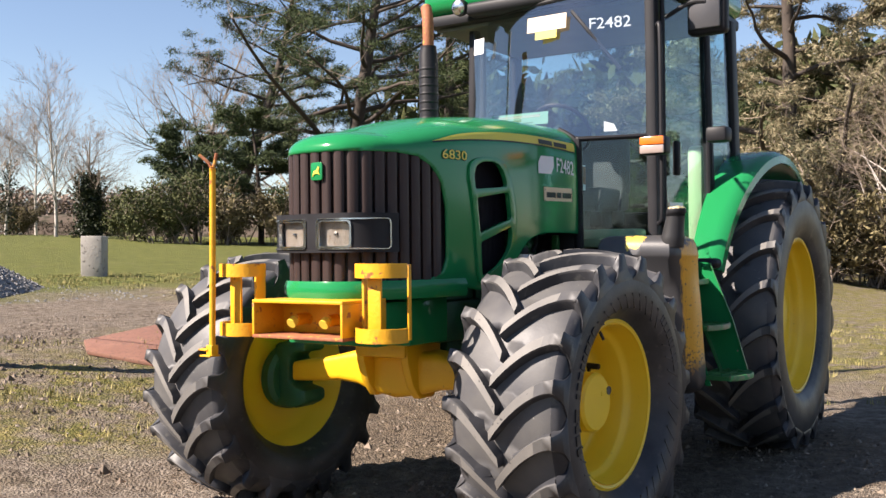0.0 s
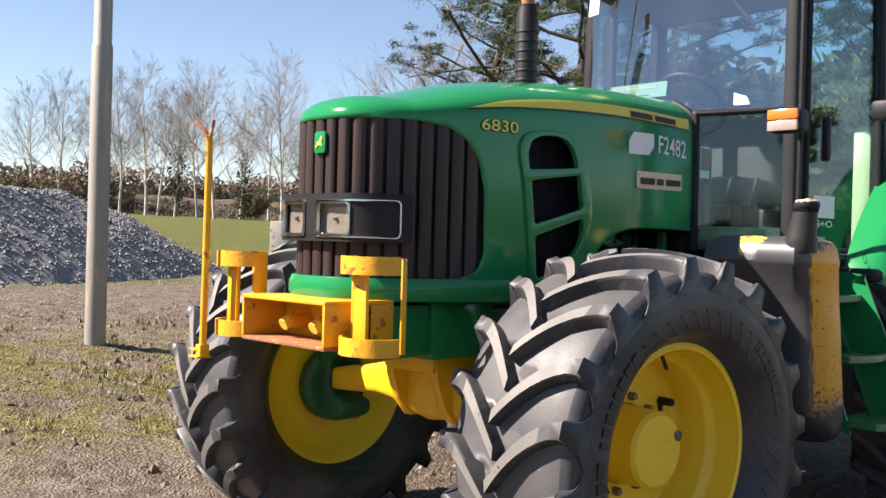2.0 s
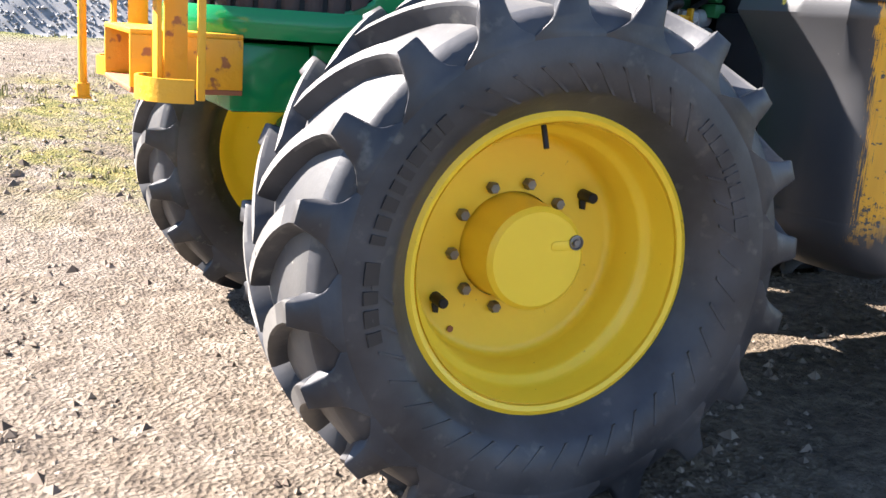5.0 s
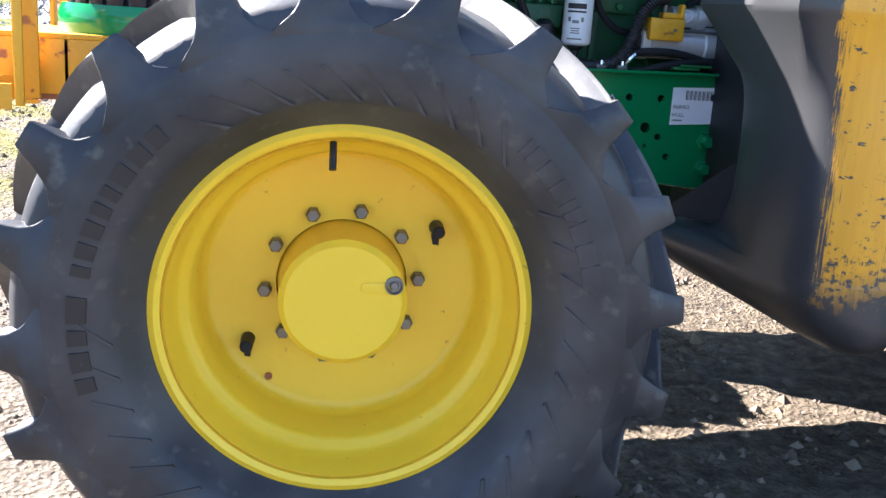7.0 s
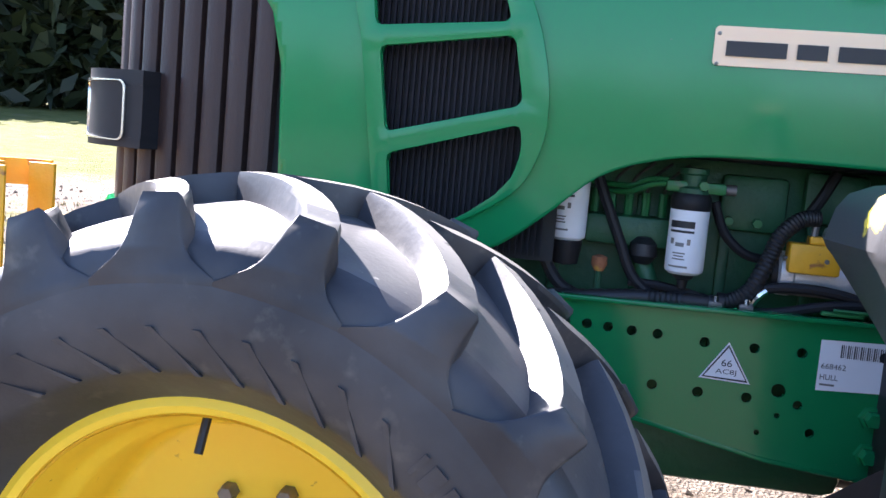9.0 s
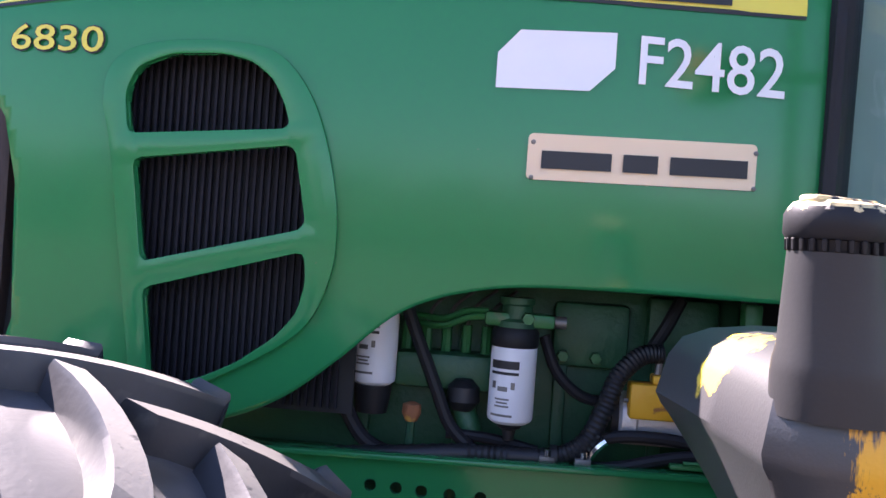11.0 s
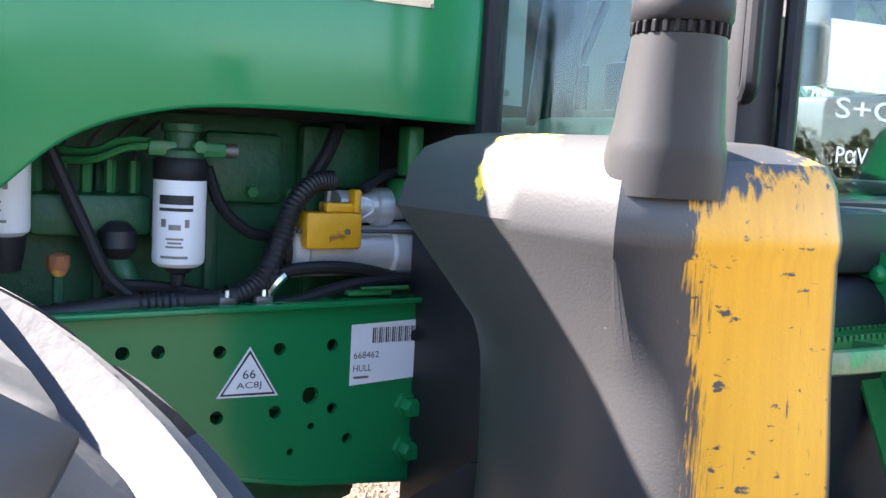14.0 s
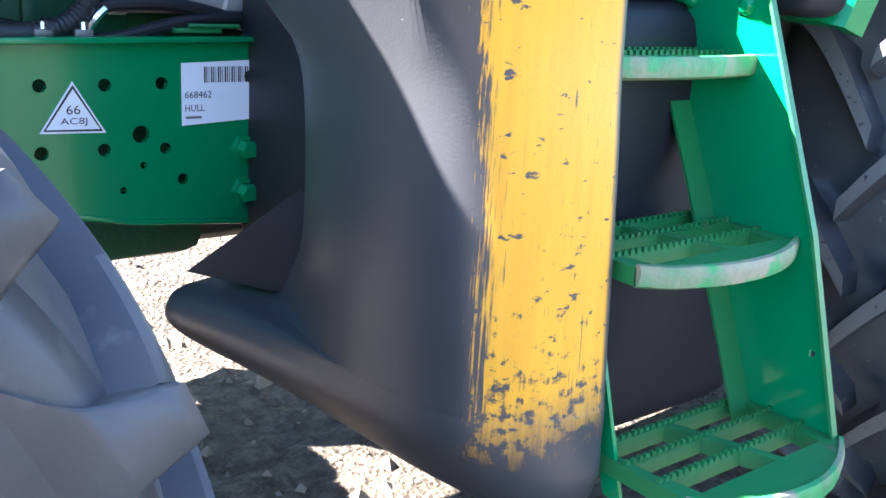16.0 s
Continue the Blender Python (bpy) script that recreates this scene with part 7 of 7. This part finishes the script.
def bare_tree(seed, height, at, label, bark=GREY_BARK, kids=4, depth=4, spread=0.62, lean=(0, 0), name="bare_tree", ivy=0.0, group="", girth=0.02):
    w = Wood(seed)
    d = Vector((lean[0], lean[1], 1)).normalized()
    pts, _ = w.bough(Vector((0, 0, 0)), d, height * 0.95, height * girth, 0.05, 10, 0.01, 8, 0.12)
    n = 22
    for i in range(n):
        t = 0.20 + 0.78 * (i + w.r.random()) / n
        q = t * 10
        k = min(int(q), 9)
        p = pts[k].lerp(pts[k + 1], q - k)
        a = i * 2.4 + w.r.uniform(-0.6, 0.6)
        ln = height * 0.33 * (1.15 - 0.8 * t)
        w.grow(p, Vector((math.cos(a) * 0.75, math.sin(a) * 0.75, 0.85)), ln, height * girth * 0.42 * (1.1 - t), depth - 1, kids, spread, 0.6, 0.16, 0.04)
    if ivy:
        for i in range(int(900 * ivy)):
            t = w.r.uniform(0.02, 0.62)
            q = t * 10
            k = min(int(q), 9)
            c = pts[k].lerp(pts[k + 1], q - k)
            w.clump(c + Vector((w.r.gauss(0, 0.28), w.r.gauss(0, 0.28), 0)) * (1.3 - t), 0.25, 8, 0.05, 0.07, 1)
    return w.finish(name, label, "tree", bark, IVY, at, group, "trunk", "ivy")


def shrub(seed, wide, high, count, leaf, at, label, name="shrub", stems=26, sticks=True, card=(0.035, 0.09)):
    """A tangled bush: many stems fanning from the foot, thin twigs, small leaves in clumps with an uneven outline."""
    w = Wood(seed)
    tops = []
    for i in range(stems):
        a, o = w.r.uniform(0, 6.28), w.r.uniform(0, 0.45) * wide
        p = Vector((math.cos(a) * o, math.sin(a) * o, 0))
        b_ = w.r.uniform(0, 6.28)
        hh = high * w.r.uniform(0.55, 1.05)
        tp, td = w.bough(p, Vector((math.cos(b_) * 0.5, math.sin(b_) * 0.5, 1)), hh, 0.028, 0.16, 5, 0.02, 4, 0.3)
        tops += tp[2:]
        if sticks:
            for q in tp[1:]:
                for s in range(4):
                    w.bough(q, Vector((w.r.uniform(-1, 1), w.r.uniform(-1, 1), w.r.uniform(-0.1, 1))), hh * w.r.uniform(0.15, 0.4), 0.008, 0.25, 3, 0, 3, 0.4)
    for i in range(count):
        c = tops[w.r.randrange(len(tops))]
        w.clump(c + Vector((w.r.gauss(0, 0.14), w.r.gauss(0, 0.14), w.r.gauss(0, 0.10))) * wide * 0.5, wide * 0.11, 14, *card, 0.9)
    return w.finish(name, label, "shrub", TWIG, leaf, at, "", "stem_work", "leaves")


def far_wood(name, points, high, seed, label, leaf, cards, low=0.0):
    """A belt of distant trees or hedge along a line: thin stems and many small twig cards, one piece of stuff."""
    w = Wood(seed)
    for _ in range(cards):
        k = w.r.uniform(0, len(points) - 1)
        i = min(int(k), len(points) - 2)
        p, q = Vector((*points[i], 0)), Vector((*points[i + 1], 0))
        c = p.lerp(q, k - i)
        top = high * (0.72 + 0.28 * noise.noise((c.x * 0.25, c.y * 0.25, seed)) + 0.12 * noise.noise((c.x * 1.1, c.y * 1.1, seed)))
        z = low + (top - low) * w.r.random() ** 0.8
        c = c + Vector((w.r.gauss(0, high * 0.12), w.r.gauss(0, high * 0.12), ground_z(c.x, c.y) + z))
        s = high * 0.05
        w.card(c, s * 0.45 * w.r.uniform(0.5, 1.4), s * w.r.uniform(0.6, 1.6))
    ob = new(name, mesh_of(name, w.lv, w.lf, leaf, False))
    tagged(ob, label, "woodland", kind="stuff")


def eye_line(bearing, dist):
    """A place on the ground by bearing in degrees from +x and distance from the front of the yard."""
    return (3.0 + dist * math.cos(radians(bearing)), 2.9 + dist * math.sin(radians(bearing)))


def woods():
    # a spreading pine behind the yard, with a second beside it and dark lower evergreens
    pine(3, 17.0, 10.5, at_ground(*eye_line(-140.5, 46)), "tall dark spreading pine tree behind the lawn", (0.03, 0.05), low=0.20, density=1.45, fill=0.74)
    pine(8, 16.0, 7.5, at_ground(*eye_line(-146.5, 52)), "tall dark pine tree behind the tractor", (-0.04, 0.0), low=0.2, density=1.2, fill=0.75)
    pine(21, 14.5, 6.0, at_ground(*eye_line(-133.0, 50)), "leaning dark pine tree with open limbs", (-0.32, 0.26), low=0.40, density=0.9, fill=0.6)
    pine(14, 5.6, 3.3, at_ground(*eye_line(-135.3, 43)), "low dense dark evergreen tree", (0.05, 0), low=0.10, density=0.9)
    pine(15, 4.6, 2.8, at_ground(*eye_line(-131.6, 44)), "low dense dark evergreen tree", (-0.05, 0), low=0.10, density=0.8)
    # buff-tipped conifer and scrub beyond the rear wheel
    pine(31, 14.0, 6.0, at_ground(*eye_line(-166.0, 34)), "tall conifer with buff hanging sprays", (0.0, 0.05), BUFF, 0.08, 1.3, 0.92)
    pine(33, 12.0, 5.0, at_ground(*eye_line(-173.0, 36)), "tall conifer with buff hanging sprays", (0.06, 0.0), BUFF, 0.1, 1.1)
    pine(35, 12.5, 5.0, at_ground(*eye_line(-159.0, 40)), "tall dark conifer beyond the yard", (0.0, -0.05), NEEDLE, 0.1, 1.0)
    bare_tree(41, 6.0, at_ground(*eye_line(-171.4, 29.5)), "small pale-stemmed bare tree by the scrub", BIRCH_BARK, 4, 4, 0.7)
    bare_tree(42, 8.5, at_ground(*eye_line(-174.5, 31)), "dark leaning bare tree at the yard's edge", GREY_BARK, 4, 4, 0.75, (-0.25, 0.35), girth=0.03)
    for i, (b_, d, s) in enumerate(((-160, 33, 1.3), (-163.5, 31, 1.2), (-167, 30.5, 1.25), (-170, 31, 1.35), (-173, 30, 1.2), (-176, 30, 1.3))):
        if i < 2:
            sh = shrub(60 + i, 2.2, 2.3, 330, SCRUB, at_ground(*eye_line(b_, d)), "tangled brown winter scrub under the trees", card=(0.03, 0.10))
            keep = sh
        else:
            copy_thing(keep, turn(*eye_line(b_, d), 70 * i, s))
    # bare tree over the shrubs
    bare_tree(45, 11.0, at_ground(*eye_line(-130.2, 49)), "bare grey tree leaning over the shrubs", GREY_BARK, 5, 4, 0.66, (-0.30, 0.22), girth=0.018)
    bare_tree(46, 10.0, at_ground(*eye_line(-137.5, 56)), "bare grey tree behind the pine", GREY_BARK, 4, 4, 0.66)
    # shrubs along the lawn's far side
    a = shrub(70, 2.6, 2.7, 520, SCRUB_GREEN, at_ground(*eye_line(-130.3, 40.5)), "dense olive-brown shrub at the lawn's edge", card=(0.04, 0.08))
    b2 = shrub(71, 2.4, 2.5, 420, SCRUB, at_ground(*eye_line(-133.6, 41)), "dense brown twiggy shrub at the lawn's edge", card=(0.035, 0.10))
    for i, (b_, d, s) in enumerate(((-128.3, 43, 0.8), (-137.0, 41, 1.05), (-140.5, 41, 1.0), (-144, 42, 1.1), (-148, 42, 1.1))):
        copy_thing((a, b2)[i % 2], turn(*eye_line(b_, d), 100 * i + 30, s))
    bare_tree(48, 5.0, at_ground(*eye_line(-126.0, 47)), "small tree wrapped in dark ivy", GREY_BARK, 5, 4, 0.7, ivy=1.0, girth=0.03)
    for i, (b_, d, s) in enumerate(((-110.5, 58, 0.9), (-122.6, 62, 0.8), (-127.5, 58, 0.7))):
        copy_thing(b2, turn(*eye_line(b_, d), 50 * i, s))
    # birches in a row
    t1 = bare_tree(51, 8.0, at_ground(*eye_line(-124.2, 50)), "bare silver birch with fine twigs", BIRCH_BARK, 5, 4, 0.5, name="birch_tree", group="birches by the hedge", girth=0.012)
    t2 = bare_tree(52, 7.4, at_ground(*eye_line(-120.4, 50)), "bare silver birch with fine twigs", BIRCH_BARK, 5, 4, 0.55, (0.04, 0.03), name="birch_tree", group="birches by the hedge", girth=0.012)
    t3 = bare_tree(53, 6.6, at_ground(*eye_line(-118.2, 55)), "bare silver birch with fine twigs and ivy", BIRCH_BARK, 5, 4, 0.5, (-0.03, 0.02), name="birch_tree", group="birches by the hedge", ivy=0.12, girth=0.012)
    for i, (b_, d, s) in enumerate(((-116.6, 56, 1.0), (-115.2, 60, 1.05), (-113.9, 62, 1.05), (-112.0, 60, 0.95), (-119.4, 62, 1.1), (-121.8, 60, 1.05), (-123.4, 66, 1.0), (-117.2, 70, 1.1), (-114.6, 74, 1.05), (-110.6, 72, 1.0))):
        copy_thing((t1, t2, t3)[i % 3], turn(*eye_line(b_, d), 77 * i, s))
    # hedges and far belts
    line = [eye_line(b_, 72) for b_ in range(-88, -132, -3)]
    far_wood("hedge", line, 1.35, 5, "long dark clipped hedge across the field", HEDGE, 16000)
    far_wood("far_trees", [eye_line(b_, 210) for b_ in range(-80, -135, -3)], 12.0, 6, "hazy brown distant tree belt", FAR, 17000)
    far_wood("far_trees", [eye_line(b_, 120) for b_ in range(-122, -150, -3)], 6.0, 9, "brown distant scrub behind the shrubs", FAR, 7000)
    far_wood("dark_belt", [(4, -26), (9, -23), (14, -20), (20, -17), (30, -12)], 6.5, 7, "dense dark evergreen belt beside the road", IVY, 26000)
    # unseen belt added round the open side to shape reflections and fill light
    far_wood("dark_belt", [(-30, 22), (-18, 27), (-4, 29), (10, 28), (22, 24), (30, 14), (34, 2), (32, -10)], 4.5, 13, "added unseen tree belt for reflections and bounced light", SCRUB_GREEN, 18000)
    far_wood("dark_belt", [eye_line(b_, 62) for b_ in range(-146, -190, -4)], 14.0, 12, "shaded woodland behind the scrub", SCRUB_GREEN, 26000)


def bank(name, line, height, label, material):
    """A long uneven rise that closes the view behind a belt of trees."""
    v, f = [], []
    pts = [Vector((x, y, 0)) for x, y in line]
    n = 0
    for p, q in zip(pts, pts[1:]):
        for k in range(12):
            a = p.lerp(q, k / 12)
            z = ground_z(a.x, a.y)
            d = (q - p).normalized().cross(Vector((0, 0, 1)))
            top = height * (0.75 + 0.35 * noise.noise((a.x * 0.05, a.y * 0.05, 1)) + 0.12 * noise.noise((a.x * 0.3, a.y * 0.3, 2)))
            for o, h in ((-4, -0.5), (-1.5, top * 0.8), (0, top), (1.5, top * 0.8), (4, -0.5)):
                v.append((a.x + d.x * o, a.y + d.y * o, z + h))
            n += 1
    for i in range(n - 1):
        for k in range(4):
            f.append((i * 5 + k, i * 5 + k + 1, i * 5 + k + 6, i * 5 + k + 5))
    ob = new(name, mesh_of(name, v, f, material, True))
    tagged(ob, label, "thicket", kind="stuff")


THICKET = mat("brown_thicket", (0.10, 0.078, 0.060), 0.95, second=(0.16, 0.125, 0.10), scale=0.4, third=(0.05, 0.045, 0.03), third_scale=1.5, third_at=(0.5, 0.6), bump=1.0, bump_scale=3, spec=0.1)
bank("far_thicket", [eye_line(b_, 214) for b_ in range(-80, -136, -3)], 9.0, "hazy brown thicket under the distant trees", THICKET)
bank("near_thicket", [eye_line(b_, 76) for b_ in range(-116, -150, -3)], 2.0, "brown winter thicket behind the hedge", THICKET)
FAR = leaf_material("distant_wood", (0.16, 0.12, 0.10), (0.27, 0.21, 0.17))
woods()


def stone_heap():
    """Crushed stone in a long low heap: a lumpy mound with loose stones all over it."""
    cx, cy, hx, hy, top = -0.9, -11.2, 4.4, 2.6, 1.10
    rnd = random.Random(5)

    def mound(x, y):
        u, w = (x - cx) / hx, (y - cy) / hy
        k = math.hypot(u, w) * (1 + 0.10 * noise.noise((x * 0.6, y * 0.6, 2)))
        return max(0.0, min(1.0, (1 - k) * 1.9)) ** 0.9 * top * (1 + 0.06 * noise.noise((x * 1.2, y * 1.2, 4))) + 0.03 * noise.noise((x * 5, y * 5, 1)) * (k < 1)
    v, f, n = [], [], 90
    for j in range(n + 1):
        for i in range(n + 1):
            x, y = cx + hx * 1.1 * (2 * i / n - 1), cy + hy * 1.1 * (2 * j / n - 1)
            v.append((x, y, ground_z(x, y) + mound(x, y) - 0.02))
    f = [(j * (n + 1) + i, j * (n + 1) + i + 1, (j + 1) * (n + 1) + i + 1, (j + 1) * (n + 1) + i) for j in range(n) for i in range(n)]
    heap = new("stone_heap", mesh_of("stone_heap", v, f, CHIP))
    tagged(heap, "long low heap of crushed grey stone", "gravel heap", kind="stuff")
    sv, sf = [], []
    for _ in range(22000):
        x, y = cx + hx * rnd.uniform(-1.12, 1.12), cy + hy * rnd.uniform(-1.12, 1.12)
        m = mound(x, y)
        if m < 0.015 and rnd.random() < 0.7:
            continue
        s = rnd.uniform(0.012, 0.034) * (1.4 if rnd.random() < 0.1 else 1)
        stone_at(sv, sf, x, y, ground_z(x, y) + m - 0.015, s, rnd)
    ob = new("loose_stone", mesh_of("loose_stone", sv, sf, CHIP, False))
    ob.parent = heap
    ob["kind"] = "stuff"


def stone_at(v, f, x, y, z, s, rnd):
    """A small angular stone of eight faces."""
    k = len(v)
    a = rnd.uniform(0, 6.28)
    c, d = math.cos(a), math.sin(a)
    for px, py, pz in ((1, 0, 0), (0, 0.8, 0.1), (-0.9, 0, 0), (0, -0.85, 0), (0.1, 0.1, 0.75), (0, 0, -0.7)):
        j = [1 + rnd.uniform(-0.3, 0.3) for _ in range(3)]
        qx, qy = px * j[0] * s, py * j[1] * s
        v.append((x + c * qx - d * qy, y + d * qx + c * qy, z + pz * j[2] * s))
    for t in ((0, 1, 4), (1, 2, 4), (2, 3, 4), (3, 0, 4), (1, 0, 5), (2, 1, 5), (3, 2, 5), (0, 3, 5)):
        f.append(tuple(k + i for i in t))


def chip_material(name, dark, light):
    return leaf_material(name, dark, light, 0.85)


CHIP = chip_material("crushed_stone", (0.10, 0.10, 0.102), (0.29, 0.285, 0.28))
PEBBLE = chip_material("yard_stones", (0.08, 0.062, 0.046), (0.33, 0.275, 0.215))
CLOD = chip_material("earth_clods", (0.085, 0.064, 0.048), (0.24, 0.19, 0.145))
BLADE = chip_material("grass_blades", (0.07, 0.085, 0.02), (0.42, 0.35, 0.15))
stone_heap()


def yard_litter():
    """Loose stones and clods on the yard, and tufts of grass where it is growing."""
    rnd = random.Random(11)
    v, f, cv, cf = [], [], [], []
    for _ in range(24000):
        x, y = rnd.uniform(-4.5, 5.0), rnd.uniform(-6.8, 3.0)
        keep = noise.noise((x * 0.8, y * 0.8, 9)) + (0.35 if not (-4 < x < -0.3 and abs(y) < 2) else -0.1)
        if rnd.random() > keep + 0.25:
            continue
        s = rnd.uniform(0.004, 0.012) if rnd.random() < 0.93 else rnd.uniform(0.012, 0.022)
        stone_at(v, f, x, y, ground_z(x, y) + s * 0.2, s, rnd)
    for _ in range(11000):
        x, y = rnd.uniform(-4.5, 5.0), rnd.uniform(-6.8, 2.6)
        if noise.noise((x * 1.1, y * 1.1, 29)) < 0.02:
            continue
        s = rnd.uniform(0.005, 0.016) if rnd.random() < 0.9 else rnd.uniform(0.016, 0.024)
        stone_at(cv, cf, x, y, ground_z(x, y), s, rnd)
    for _ in range(5200):
        x, y = rnd.uniform(-4.0, 4.6), rnd.uniform(-6.0, 2.6)
        if noise.noise((x * 0.9, y * 0.9, 41)) + 0.5 * noise.noise((x * 3.1, y * 3.1, 8)) < 0.10:
            continue
        s = rnd.uniform(0.016, 0.034) if rnd.random() < 0.85 else rnd.uniform(0.034, 0.052)
        stone_at(cv, cf, x, y, ground_z(x, y) - s * 0.25, s, rnd)
    ob = new("yard_stones", mesh_of("yard_stones", v, f, PEBBLE, False))
    tagged(ob, "small loose stones on the yard", "stones", kind="stuff")
    ob = new("earth_clods", mesh_of("earth_clods", cv, cf, CLOD, False))
    tagged(ob, "dark trodden lumps of earth", "earth", kind="stuff")
    w = Wood(77)
    for _ in range(44000):
        x, y = rnd.uniform(-14, 4.5), rnd.uniform(-13, 5)
        band = -5.4 < y + 1.6 * noise.noise((x * 0.5, y * 0.5, 0)) < -2.3
        back = x < -5.6 + 1.5 * noise.noise((x * 0.5, y * 0.5, 1))
        lawn = y + x * -0.22 < -8.6
        if not (band or back or lawn) or noise.noise((x * 1.6, y * 1.6, 5)) < -0.08 + 0.2 * (not lawn):
            continue
        if abs(x + 0.9) < 4.5 and abs(y + 11.2) < 2.6:
            continue
        z = ground_z(x, y)
        for k in range(3):
            a, h = rnd.uniform(0, 6.28), rnd.uniform(0.02, 0.065)
            lx, ly = math.cos(a) * 0.006, math.sin(a) * 0.006
            ox, oy = x + rnd.gauss(0, 0.025), y + rnd.gauss(0, 0.025)
            q = len(w.lv)
            w.lv += [(ox - ly, oy + lx, z - 0.005), (ox + ly, oy - lx, z - 0.005), (ox + lx * 5 * rnd.random(), oy + ly * 5 * rnd.random(), z + h)]
            w.lf.append((q, q + 1, q + 2))
    ob = new("grass", mesh_of("grass", w.lv, w.lf, BLADE, False))
    tagged(ob, "thin patchy winter grass", "grass", kind="stuff")


yard_litter()

POLE = mat("galvanised_pole", (0.30, 0.28, 0.25), 0.6, 0.25, second=(0.20, 0.18, 0.16), scale=3, third=(0.42, 0.33, 0.22), third_scale=5, third_at=(0.6, 0.7), stretch=(3, 3, 0.5), bump=0.2)
pole = part("utility_pole", lathe([(0.080, -0.3), (0.080, 2.30), (0.076, 2.32), (0.070, 2.34), (0.064, 7.4), (0, 7.4)], 24, Matrix.Translation((-0.56, -4.53, 0.46))), POLE)
tagged(pole, "weathered grey jointed steel pole standing in grass", "pole")
wire = part("overhead_wire", tube([(-0.56, -4.53, 3.30), (9, -25, 4.4), (22, -60, 8)], 0.012, 6), INK)
tagged(wire, "thin black overhead wire", "wire")
STONE = mat("weathered_stone", (0.40, 0.37, 0.33), 0.9, second=(0.27, 0.25, 0.22), scale=5, third=(0.12, 0.11, 0.10), third_scale=12, third_at=(0.58, 0.68), bump=0.6, bump_scale=25)
b_ = box((-0.25, -0.19, -0.1), (0.25, 0.19, 0.76), 0.02, 2)
for q_ in b_.verts:
    q_.co += Vector((noise.noise(q_.co * 6), noise.noise(q_.co * 6 + Vector((9, 0, 0))), 0.4 * noise.noise(q_.co * 5))) * 0.02
bmesh.ops.transform(b_, matrix=Matrix.Translation((-7.75, -12.6, ground_z(-7.75, -12.6))) @ Matrix.Rotation(radians(38), 4, "Z"), verts=b_.verts)
post_ = part("stone_post", b_, STONE)
tagged(post_, "weathered grey stone post on the lawn", "stone post")
b_ = prism([(-1.55, -4.50), (-1.83, -4.92), (-3.25, -5.40), (-3.40, -4.30), (-1.75, -3.55)], 0.04, Matrix.Identity(4), 0.008)
for q_ in b_.verts:
    q_.co.z += 0.03 + lerp_curve([(3.2, 0.24), (5.6, 0.53)], -q_.co.y)
plate_ = part("steel_sheet", b_, SHEET)
tagged(plate_, "flat rusty red steel sheet lying on grass", "metal sheet")
part("sheet_edge", box((-2.9, -4.62, 0.30), (-2.0, -4.58, 0.45), 0.008), SHEET, plate_)
